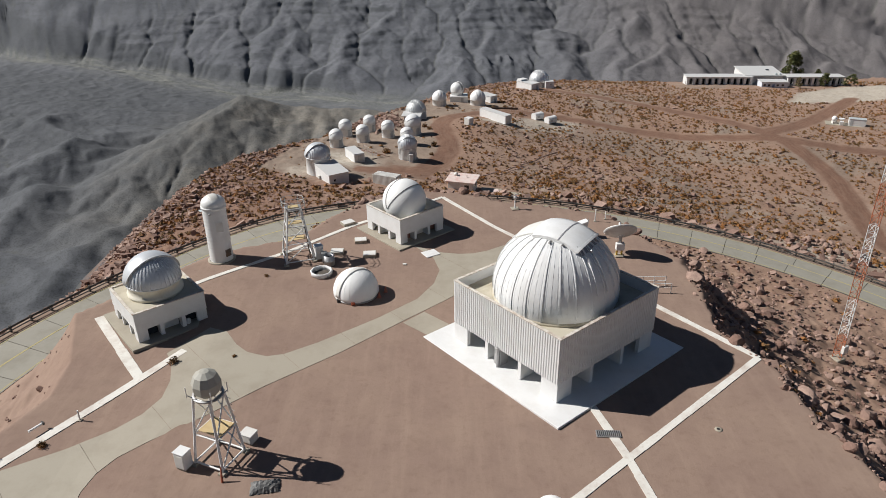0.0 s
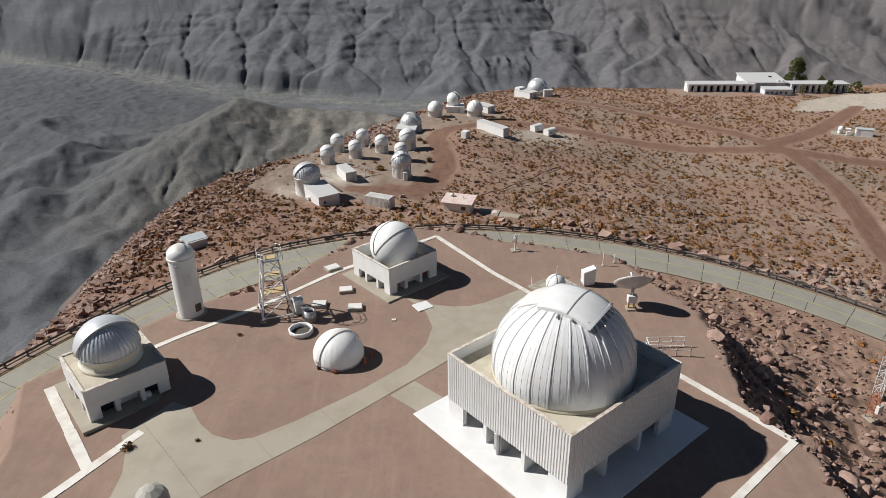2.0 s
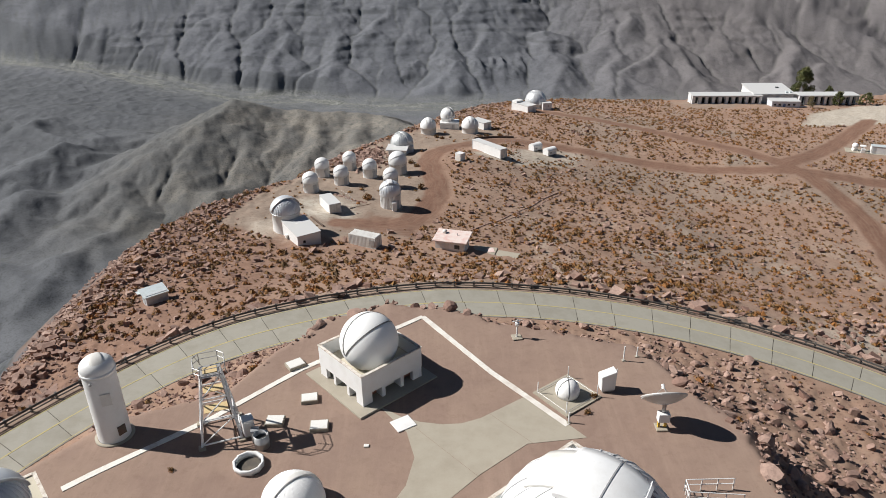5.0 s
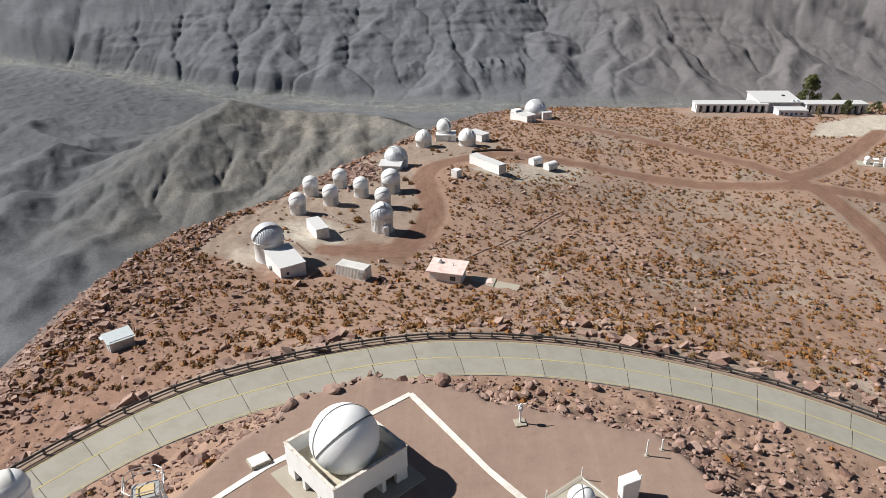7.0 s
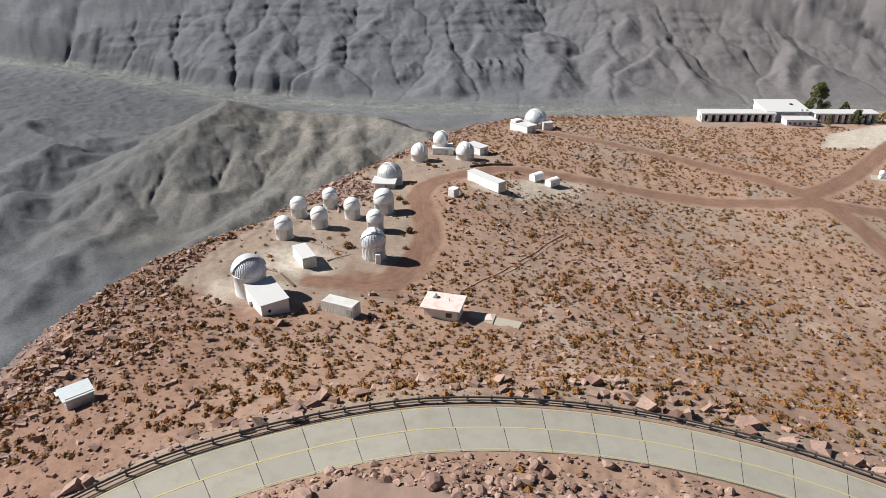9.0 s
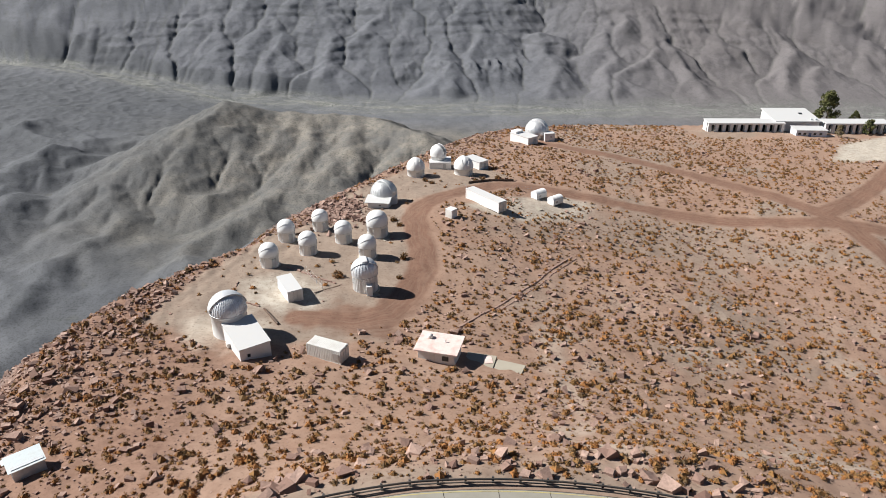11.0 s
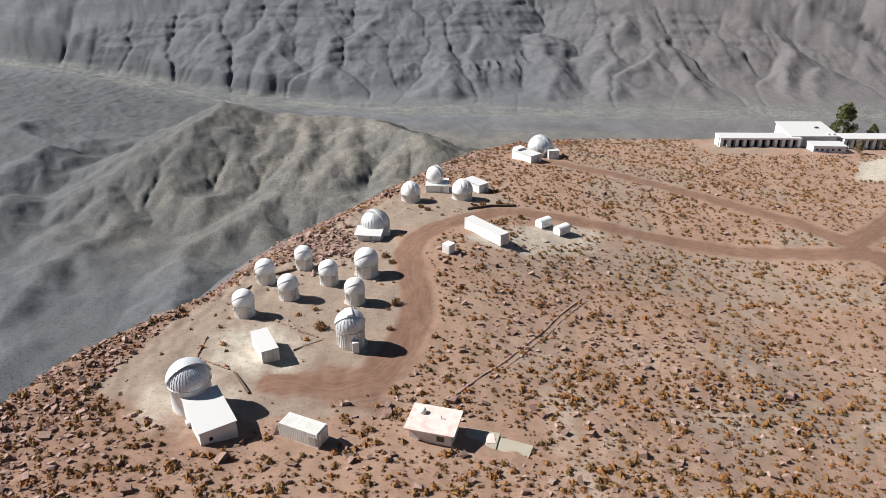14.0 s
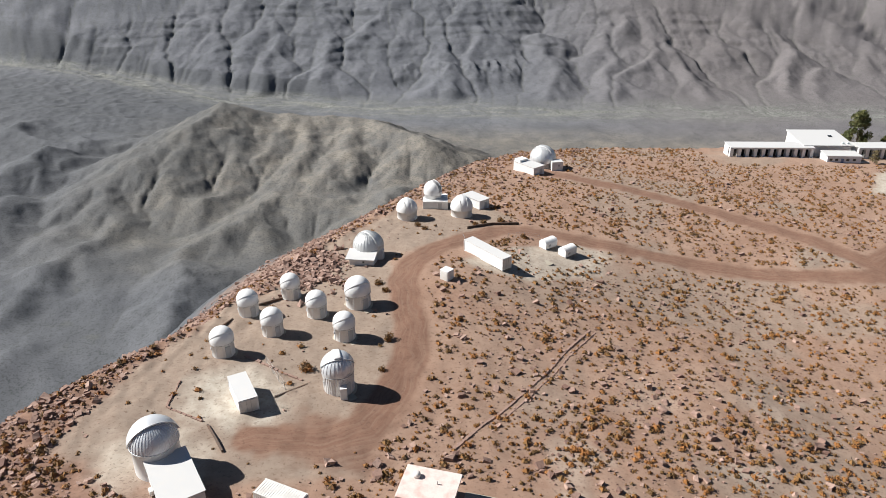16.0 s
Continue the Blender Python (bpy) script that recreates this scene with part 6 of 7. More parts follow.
def old_dome():
    h = thing("dome_observatory", on_ground(-11.2, 216.4, 0.25), 0, "silver ribbed dome with a white lean-to", "observatory", "silver domes")
    part("wall", lathe([(2.95, 0), (2.95, 2.3), (3.2, 2.35), (3.2, 2.55)], 48), WHITE, h)
    shell = part("dome", lathe(arc_profile(3.25, 2.6, -0.05, math.pi / 2, 20), 64), SILVER_MATT, h)
    for k in range(28):
        part("rib", meridian_rib(3.25, 2.6, 0.0, 1.46, 2 * math.pi * k / 28, 0.16, 0.05), SILVER_MATT, shell)
    part("shutter", slit_band(3.27, 2.6, radians(-40), 0.55, radians(10), radians(170), 0.12), SILVER_MATT, shell)
    g = thing("annex", on_ground(-12.0, 212.8, 0.25), -8, "white lean-to with a sloping roof", "building")
    part("wall", solid_box(0, 0, 0, 5.0, 3.2, 1.9), WHITE, g)
    bm = solid_box(-0.2, -0.3, 1.9, 6.0, 3.9, 0.14)
    for v in bm.verts:
        v.co.z += 0.15 * (v.co.y + 0.3) + 0.24
    part("roof", bm, ROOFWHITE, g)
    part("vent", solid_box(0.4, -1.62, 1.0, 0.4, 0.06, 0.3), GLASS_DARK, g)
    part("box", solid_box(3.1, 2.6, 0, 1.2, 1.4, 2.2, 0.03), WHITE, g)


old_dome()


def far_dome():
    h = thing("dome_observatory", on_ground(37.3, 301.6, 0.4), 0, "pale silver dome on the far edge of the ridge", "observatory", "silver domes")
    part("wall", lathe([(3.7, 0), (3.7, 2.6), (3.95, 2.65), (3.95, 2.9)], 48), WHITE, h)
    shell = part("dome", lathe(arc_profile(4.25, 3.1, -0.1, math.pi / 2, 22), 64), FARSILVER, h)
    part("shutter", slit_band(4.27, 3.1, radians(-35), 0.9, radians(0), radians(180), 0.14), FARSILVER, shell)
    for k in range(20):
        part("rib", meridian_rib(4.25, 3.1, 0.0, 1.46, 2 * math.pi * k / 20, 0.08, 0.04), FARSILVER, shell)
    g = thing("annex", on_ground(31.8, 293.8, 0.3), 38, "white box wing of the far observatory", "building")
    part("wall", solid_box(0, 0, 0, 4.6, 9.0, 3.0, 0.03), WHITE, g)
    part("roof", solid_box(0, 0, 3.0, 4.8, 9.2, 0.14), ROOFWHITE, g)
    part("upper_wall", solid_box(-0.3, 3.2, 3.14, 3.4, 2.6, 0.7, 0.03), WHITE, g)
    part("door", solid_box(0.8, -4.52, 0.3, 1.0, 0.06, 2.0), DOORGREY, g)
    g = thing("annex", on_ground(41.0, 297.6, 0.3), 10, "small white block beside the far dome", "building")
    part("wall", solid_box(0, 0, 0, 3.6, 2.8, 3.2, 0.03), WHITE, g)
    part("roof", solid_box(0, 0, 3.2, 3.8, 3.0, 0.12), ROOFWHITE, g)
    part("vent", solid_box(0.5, -1.42, 1.8, 0.6, 0.06, 0.6), STEEL, g)
    cabinet("electric_cabinet", on_ground(34.6, 292.6), 20, (1.2, 0.9, 0.9), WHITE_OLD, "white metal cabinet before the far dome")


FARSILVER = plain("pale_aluminium", (0.70, 0.71, 0.72), 0.4, 0.45, amount=0.2)
far_dome()


def round_trailer(x, y, yaw):
    h = thing("equipment_trailer", on_ground(x, y, 0.0), yaw, "white equipment box with a rounded roof", "equipment box", "equipment boxes")
    bm = bmesh.new()
    prof = [(-1.1, 0.3), (-1.15, 1.6)] + [(-1.15 * math.cos(a), 1.6 + 0.75 * math.sin(a)) for a in np.linspace(0.15, math.pi - 0.15, 9)] + [(1.15, 1.6), (1.1, 0.3)]
    a = [bm.verts.new((-1.8, y0, z)) for y0, z in prof]
    b = [bm.verts.new((1.8, y0, z)) for y0, z in prof]
    for k in range(len(prof) - 1):
        bm.faces.new((a[k], a[k + 1], b[k + 1], b[k]))
    bm.faces.new((a[-1], a[0], b[0], b[-1]))
    bm.faces.new(a[::-1])
    bm.faces.new(b)
    bmesh.ops.recalc_face_normals(bm, faces=bm.faces)
    part("body", bm, WHITE, h)
    for sx in (-1.3, 1.3):
        part("skid", solid_box(sx, 0, -0.3, 0.3, 2.2, 0.62), CONCRETE, h)
    part("door", solid_box(1.82, 0, 0.5, 0.05, 0.9, 1.5), WHITE_OLD, h)
    part("vent", solid_box(-0.6, -1.14, 0.8, 0.7, 0.06, 0.5), STEEL, h)


round_trailer(28.4, 228.6, 38)
round_trailer(32.3, 225.4, 38)
box = cabinet("utility_box", on_ground(5.0, 203.4), -40, (1.9, 1.9, 2.0), WHITE, "plain white utility box beside the track")
pad = thing("concrete_slab", on_ground(26.2, 218.6, 0.2), 38, "pale square slab on the gravel yard", "slab")
part("slab", solid_box(0, 0, 0, 3.4, 2.4, 0.3, 0.03), CONCRETE, pad)


def wire_fence(pts, label, tall=1.3, gap=2.2):
    x0, y0 = pts[0]
    h = thing("fence", on_ground(x0, y0, 0), 0, label, "fence")
    o = h.matrix_world.translation
    tops = []
    for (ax, ay), (bx, by) in zip(pts, pts[1:]):
        n = max(1, int(math.hypot(bx - ax, by - ay) / gap))
        for k in range(n + 1):
            x, y = ax + (bx - ax) * k / n, ay + (by - ay) * k / n
            p = Vector((x, y, height(x, y))) - o
            part("post", rod(p - Vector((0, 0, 0.3)), p + Vector((0, 0, tall)), 0.04, sides=5), STEEL, h)
            if tops and (tops[-1] - p).length > 0.1:
                for z in (0.35, 0.8, tall):
                    part("wire", rod(tops[-1] + Vector((0, 0, z)), p + Vector((0, 0, z)), 0.012, sides=4), STEEL, h)
            tops.append(p)


wire_fence([(19.5, 231.5), (23.5, 233.6), (27, 233.4)], "short wire fence round the gravel yard")
wire_fence([(-22.5, 172.0), (-18.5, 165.5), (-19, 161.5)], "thin wire fence beside the white shelter", 1.6)


def stone_edging(pts, label, width=0.35, tall=0.35, mat=None):
    x0, y0 = pts[0]
    h = thing("kerb", on_ground(x0, y0, 0), 0, label, "kerb")
    o = h.matrix_world.translation
    rnd = random.Random(int(x0 * 7))
    for (ax, ay), (bx, by) in zip(pts, pts[1:]):
        n = max(1, int(math.hypot(bx - ax, by - ay) / 0.9))
        yaw = math.degrees(math.atan2(by - ay, bx - ax))
        for k in range(n):
            x, y = ax + (bx - ax) * (k + 0.5) / n, ay + (by - ay) * (k + 0.5) / n
            part("stone", solid_box(x - o.x, y - o.y, float(land(x, y)) - o.z - 0.15, 0.84, width * rnd.uniform(0.8, 1.2), 0.15 + tall * rnd.uniform(0.7, 1.2), 0.04, None, yaw + rnd.uniform(-6, 6)), mat or ROCK, h)


def timber_edge(pts, label, tall=0.3):
    x0, y0 = pts[0]
    h = thing("timber_edge", on_ground(x0, y0, 0), 0, label, "edging")
    o = h.matrix_world.translation
    for (ax, ay), (bx, by) in zip(pts, pts[1:]):
        n = math.hypot(bx - ax, by - ay)
        bm = solid_box(0, 0, -0.2, n, 0.24, 0.2 + tall, 0.02)
        bm.transform(Matrix.Translation(((ax + bx) / 2 - o.x, (ay + by) / 2 - o.y, (height(ax, ay) + height(bx, by)) / 2 - o.z))
                     @ Vector((bx - ax, by - ay, height(bx, by) - height(ax, ay))).to_track_quat("X", "Z").to_matrix().to_4x4())
        part("beam", bm, RUST, h)


timber_edge([(-26.6, 156.2), (-24.9, 153.7), (-23.2, 151.0)], "dark timber edge along a step in the yard")
timber_edge([(-19.6, 163.6), (-15.6, 167.4)], "dark timber edge beside the white shelter", 0.2)
timber_edge([(10.2, 236.4), (16.2, 240.4), (23.0, 242.0)], "low dark retaining wall along the upper side of the track", 0.6)
timber_edge([(-33.4, 181.5), (-31.6, 186.5)], "low dark walkway edge below the small domes", 0.35)
timber_edge([(-28.6, 192.5), (-25.0, 195.5)], "low dark walkway edge between two small domes", 0.3)
stone_edging([(-26.5, 174.5), (-20.5, 170.5), (-16.5, 168.2)], "low line of stones below the small domes", 0.4, 0.25)
stone_edging([(-33.6, 166.5), (-33.2, 160.0), (-27.5, 157.0)], "low line of stones round pale gravel", 0.3, 0.2)


# ---- the long hall ----
def hall():
    h = thing("hall", (142.0, 330.5, height(142, 328) - 0.5), -2, "long white arcaded building with flat roofs", "building")
    for x0, x1, tag in ((-33.5, -4.0, 10), (12.0, 37.0, 9)):
        w, xm = x1 - x0, (x0 + x1) / 2
        part("wall", solid_box(xm, -1.4, 0, w, 4.4, 4.5), WHITE, h)
        part("roof", solid_box(xm, -2.6, 4.5, w + 0.5, 7.0, 0.25, 0.04), ROOFWHITE, h)
        part("eave", solid_box(xm, -5.86, 4.1, w + 0.5, 0.3, 0.42), WHITE, h)
        for k in range(tag + 1):
            part("pier", solid_box(x0 + 0.5 + (w - 1.0) * k / tag, -5.2, 0, 1.15, 1.2, 4.15, 0.02), WHITE, h)
        for k in range(tag):
            x = x0 + 0.5 + (w - 1.0) * (k + 0.5) / tag
            win = part("window", solid_box(x, -3.63, 0.9, 1.9, 0.05, 2.6), GLASS_DARK, h)
            part("frame", solid_box(x, -3.69, 0.85, 0.08, 0.06, 2.7), WHITE, win)
            part("sill", solid_box(x, -3.76, 0.78, 2.1, 0.25, 0.1), WHITE, win)
    bm = solid_box(2, 4.5, 0, 17, 15, 5.0)
    for v in bm.verts:
        if v.co.z > 1:
            v.co.z += 0.05 * (v.co.y - 4)
    part("central_wall", bm, WHITE, h)
    bm = solid_box(2, 4.2, 5.0, 18, 16.5, 0.35)
    for v in bm.verts:
        v.co.z += 0.06 * (v.co.y - 4) + 0.1
    part("central_roof", bm, ROOFWHITE, h)
    part("skylight", solid_box(6, 5, 5.4, 1.2, 1.2, 0.5), GLASS_DARK, h)
    for x in (7.4, 9.2):
        part("vent", solid_box(x, -2.4, 5.0, 0.9, 0.9, 0.7, 0.1), SHEDROOF, h)
    a = thing("annex", (145.5, 320.8, height(146, 321) - 0.6), -4, "low white front block coloured with bluish shade, with small windows", "building")
    part("wall", solid_box(0, 0, 0, 11.5, 6.0, 3.1), ANNEX, a)
    part("roof", solid_box(0, 0, 3.1, 12.0, 6.5, 0.25), ROOFWHITE, a)
    for x in (-4.5, -2.6, 1.2, 3.4):
        win = part("window", solid_box(x, -3.01, 1.5, 1.0, 0.06, 0.8), GLASS_DARK, a)
        part("frame", solid_box(x, -3.03, 1.42, 1.1, 0.05, 0.07), WHITE, win)
    part("door", solid_box(-0.6, -3.02, 0.2, 1.0, 0.06, 2.1), DOORBLUE, a, "blue door")
    part("wall_low", solid_box(7.4, -2.2, 0, 3.2, 0.3, 1.1), WHITE, a)


# White wall with its bluish shade mixed into the base colour.
ANNEX = plain("bluish_shaded_white", (0.62, 0.66, 0.72), 0.6, amount=0.25)
DOORBLUE = plain("blue_door", (0.10, 0.16, 0.30), 0.5, amount=0.2)
hall()


def relay_station():
    s = thing("equipment_shelter", on_ground(144.6, 247.2, 0.0), -22, "white equipment shelter on a pale pad", "shelter")
    part("pad", solid_box(-3.0, 0.4, -0.6, 13.5, 5.0, 0.72), CONCRETE, s)
    part("body", solid_box(0.2, 0, 0.12, 5.4, 2.5, 2.4, 0.03), WHITE, s)
    part("roof", solid_box(0.2, 0, 2.52, 5.6, 2.7, 0.1), SHEDROOF, s)
    part("door", solid_box(-1.6, -1.27, 0.2, 0.9, 0.05, 1.9), DOORGREY, s)
    r = thing("radome", on_ground(138.2, 250.2, -0.1), 0, "small white ball radome on a box stand", "radome")
    part("stand", solid_box(0, 0, 0, 1.4, 1.4, 0.9, 0.03), WHITE_OLD, r)
    part("ball", lathe(arc_profile(0.95, 1.7, -1.3, math.pi / 2, 14), 24), BALL, r)
    r = thing("radome", on_ground(140.2, 249.2, -0.1), 0, "white dish box beside the ball radome", "radome")
    part("stand", rod((0, 0, 0), (0, 0, 1.4), 0.2), STEEL, r)
    part("dish", lathe([(0, 1.4), (0.7, 1.6), (1.0, 2.0), (0.95, 2.0), (0, 1.5)], 20), WHITE, r)
    cabinet("electric_cabinet", on_ground(139.6, 247.6), -22, (1.2, 0.9, 1.3), WHITE, "white metal cabinet beside the shelter")


relay_station()


# ---- plants ----
def leaf_cloud(centres, radii, per, leaf, seed, flat=1.0):
    """Many small loose leaves round each centre, as one mesh's arrays."""
    rs = np.random.RandomState(seed)
    n = len(centres) * per
    c, r = np.repeat(centres, per, 0), np.repeat(radii, per)[:, None]
    d = rs.normal(size=(n, 3))
    d /= np.linalg.norm(d, axis=1, keepdims=True)
    p = c + d * r * (rs.rand(n, 1) ** 0.5) * np.array([1, 1, flat])
    u = rs.normal(size=(n, 3))
    u /= np.linalg.norm(u, axis=1, keepdims=True)
    v = np.cross(u, rs.normal(size=(n, 3)))
    v /= np.linalg.norm(v, axis=1, keepdims=True)
    s = leaf * r * (0.6 + 0.8 * rs.rand(n, 1))
    tri = np.stack([p - u * s * 0.6, p + v * s * 0.5, p + u * s * 0.8], 1).reshape(-1, 3)
    return tri


def cloud_object(name, tri, mat, parent=None):
    me = bpy.data.meshes.new(name)
    me.vertices.add(len(tri))
    me.vertices.foreach_set("co", tri.ravel())
    me.loops.add(len(tri))
    me.loops.foreach_set("vertex_index", np.arange(len(tri)))
    me.polygons.add(len(tri) // 3)
    me.polygons.foreach_set("loop_start", np.arange(len(tri) // 3) * 3)
    me.update(calc_edges=True)
    me.materials.append(mat)
    ob = new(name, me)
    ob.parent = parent
    return ob


def tree(x, y, tall, wide, seed, label, bare=False):
    h = thing("tree", on_ground(x, y, 0.2), 0, label, "tree", "trees by the hall")
    rs = np.random.RandomState(seed)
    bm = rod((0, 0, 0), (0.1, 0.05, tall * 0.85), 0.035 * tall * 0.6, 0.03)
    centres, radii = [], []
    for k in range(46):
        f = 0.12 + 0.86 * rs.rand()
        a, reach = rs.rand() * 6.283, wide * 0.5 * (1 - f) ** 0.55 * (0.45 + 0.65 * rs.rand())
        tip = (reach * math.cos(a), reach * math.sin(a), tall * f + reach * 0.25)
        if k < 20:
            rod((0.05 * f, 0.02, tall * f * 0.8), tip, 0.06, 0.02, 5, bm)
        centres.append(tip)
        radii.append(tall * 0.085 * (0.6 + 0.8 * rs.rand()))
    part("trunk", bm, BARK, h)
    cloud_object("crown", leaf_cloud(np.array(centres), np.array(radii), 40 if bare else 170, 0.55 if bare else 0.42, seed), DRYLEAF if bare else LEAF, h)


DRYLEAF = leaf_material("dry_leaf", (0.16, 0.13, 0.06), (0.24, 0.19, 0.10), (0.12, 0.09, 0.05))
tree(167, 349, 14.5, 12.0, 1, "tall dense green conifer behind the hall")
tree(180, 350, 6.0, 5.5, 2, "small dark tree behind the hall")
tree(157, 347, 6.0, 4.5, 3, "small slender green tree behind the hall")
tree(169.5, 322, 6.0, 6.0, 4, "rounded green tree before the hall", False)
tree(180.5, 320.5, 5.4, 7.5, 5, "broad green tree at the hall's end")
tree(155.5, 317, 5.0, 4.0, 6, "thin yellowing tree beside the front block", True)


def keep_clear(x, y):
    """True where no rock or bush may lie: paving, tracks and building plots."""
    bad = (line_distance(x, y, PLATFORM, True) < 0.3) | ((road_outer(x, y) < 1.6) & (road_outer(x, y) > -7.4))
    for pts, half in ((TRACK_A, 4.0), (TRACK_B, 4.0), (TRACK_C, 4.6), (TRACK_D, 4), (TRACK_E, 4.4)):
        bad |= np.abs(line_distance(x, y, pts)) < half
    for cx, cy, r in ((-31.0, 148.1, 5), (-26, 143, 5.5), (-13.7, 142, 4), (2.3, 144.5, 4.5), (9, 144, 5), (-23.4, 163, 6), (-12, 215, 6.5), (-4, 243, 5), (3, 253, 7), (10, 248, 6),
                      (13.6, 216, 5), (16, 213, 4), (10, 219, 4), (30, 226, 7), (37, 300, 8), (-42.2, 114.5, 2.6), (-11, 167, 4.5), (5, 203.4, 2), (141, 248, 8), (31, 297, 6), (26, 219, 3)):
        bad |= np.hypot(x - cx, y - cy) < r
    bad |= (np.abs(x - 142) < 42) & (y > 314)
    bad |= line_distance(x, y, [(136, 284), (150, 305), (175, 318), (230, 315), (230, 285)], True) < 0
    for cx, cy in ((-29.8, 176), (-29.4, 190), (-23.6, 198), (-23.8, 183), (-17.7, 190), (-12, 183), (-11, 194.6)):
        bad |= np.hypot(x - cx, y - cy) < 3.2
    return bad


YARD = [(-44, 150), (-36, 146), (-20, 145), (-6, 148), (-4, 160), (-3, 176), (-5, 195), (-6, 214), (10, 234), (22, 246), (12, 262), (-6, 252), (-22, 222), (-20, 206), (-33, 194), (-38, 180), (-42, 166)]


def scrub():
    rs = np.random.RandomState(21)
    x, y = rs.uniform(-58, 205, 84000), rs.uniform(104, 342, 84000)
    ok = ~keep_clear(x, y) & (crest_inside(x, y) > -6) & (x < 0.70 * y + 12) & (x > -0.62 * (y - 10))
    dense = 0.62 + 0.3 * fractal(x / 17, y / 17, 3, 301)
    dense = dense * np.where(line_distance(x, y, YARD, True) < 0, 0.10, 1.0) * np.where(x < -30, 1.15, 1.0)
    ok &= rs.rand(len(x)) < dense * 0.5
    x, y = x[ok], y[ok]
    extra_x, extra_y = rs.uniform(-48, 70, 900), rs.uniform(40, 104, 900)
    slope = ~keep_clear(extra_x, extra_y) & (rs.rand(900) < 0.22)
    x, y = np.concatenate([x, extra_x[slope]]), np.concatenate([y, extra_y[slope]])
    fx, fy = rs.uniform(-56, 62, 9000), rs.uniform(104, 168, 9000)
    field = ~keep_clear(fx, fy) & (crest_inside(fx, fy) > -4) & (line_distance(fx, fy, YARD, True) > 0) & (rs.rand(9000) < 0.2 + 0.3 * fractal(fx / 9, fy / 9, 2, 305))
    x, y = np.concatenate([x, fx[field]]), np.concatenate([y, fy[field]])
    r = 0.22 + 0.50 * rs.rand(len(x)) ** 2.4 + 0.18 * np.clip(fractal(x / 12, y / 12, 2, 311), 0, 1)
    z = land(x, y) + r * 0.25
    mid = np.stack([x, y, z], 1)
    tips = np.array([(1, 0, 0), (0, 1, 0), (-1, 0, 0), (0, -1, 0), (0, 0, 1), (0, 0, -0.6)], float)
    turn, tall = rs.rand(len(x)) * 6.283, 0.55 + 0.35 * rs.rand(len(x))
    heart = tips[None] * (0.66 + 0.3 * rs.rand(len(x), 6, 1)) * r[:, None, None]
    hx, hy = heart[..., 0] * np.cos(turn)[:, None] - heart[..., 1] * np.sin(turn)[:, None], heart[..., 0] * np.sin(turn)[:, None] + heart[..., 1] * np.cos(turn)[:, None]
    heart = np.stack([hx, hy, heart[..., 2] * tall[:, None]], -1) + mid[:, None]
    sides = np.array([(0, 1, 4), (1, 2, 4), (2, 3, 4), (3, 0, 4), (1, 0, 5), (2, 1, 5), (3, 2, 5), (0, 3, 5)])
    tri = np.concatenate([leaf_cloud(mid, r, 36, 0.42, 5, 0.8), heart[:, sides].reshape(-1, 3)])
    tagged(cloud_object("scrub", tri, SCRUB), "low rust and olive desert bushes scattered over red soil", "bushes", kind="stuff")
    for k, (bx, by, br) in enumerate(((-22.9, 47.4, 0.42), (-18.0, 48.0, 0.2), (-28.9, 38.0, 0.35), (-31.4, 36.6, 0.3), (-18.6, 61.6, 0.22), (12.9, 69.3, 0.35), (12.0, 67.4, 0.3),
                                      (-16.6, 171.4, 1.1), (-4.9, 181.5, 1.0), (-13.2, 172, 0.5), (-1.5, 237.5, 0.8), (0.2, 234.8, 0.8), (12.2, 239.6, 0.8), (14.4, 241.2, 0.9), (18.6, 243.0, 0.8),
                                      (-7.9, 201.6, 0.9), (-6.4, 198.6, 0.8), (-14.5, 201.8, 0.8), (23.4, 233.0, 0.8), (-5.2, 172.4, 0.7))):
        b = thing("bush", (bx, by, float(near_land(bx, by))), 0, "small dry yellow-green bush", "bush", "lone bushes")
        c = np.random.RandomState(k).uniform(-0.5, 0.5, (7, 3)) * [br, br, br * 0.5] + [0, 0, br * 0.4]
        cloud_object("leaves", leaf_cloud(c, np.full(7, br * 0.7), 60, 0.4, k), SCRUB, b)
        part("stem", rod((0, 0, -0.1), (0, 0, br * 0.6), 0.04, 0.02, 5), BARK, b)


stone_edging([(30.7, 191.7), (25.4, 184.0), (20.4, 175.7), (16.2, 169.4), (11.9, 163.6), (8.4, 159.2), (5.3, 154.6)], "broken line of low stones crossing the red field", 0.42, 0.16)
stone_edging([(31.6, 191.2), (26.3, 183.4), (21.3, 175.1), (17.1, 168.8), (12.8, 163.0)], "second line of low stones crossing the red field", 0.30, 0.10)
scrub()


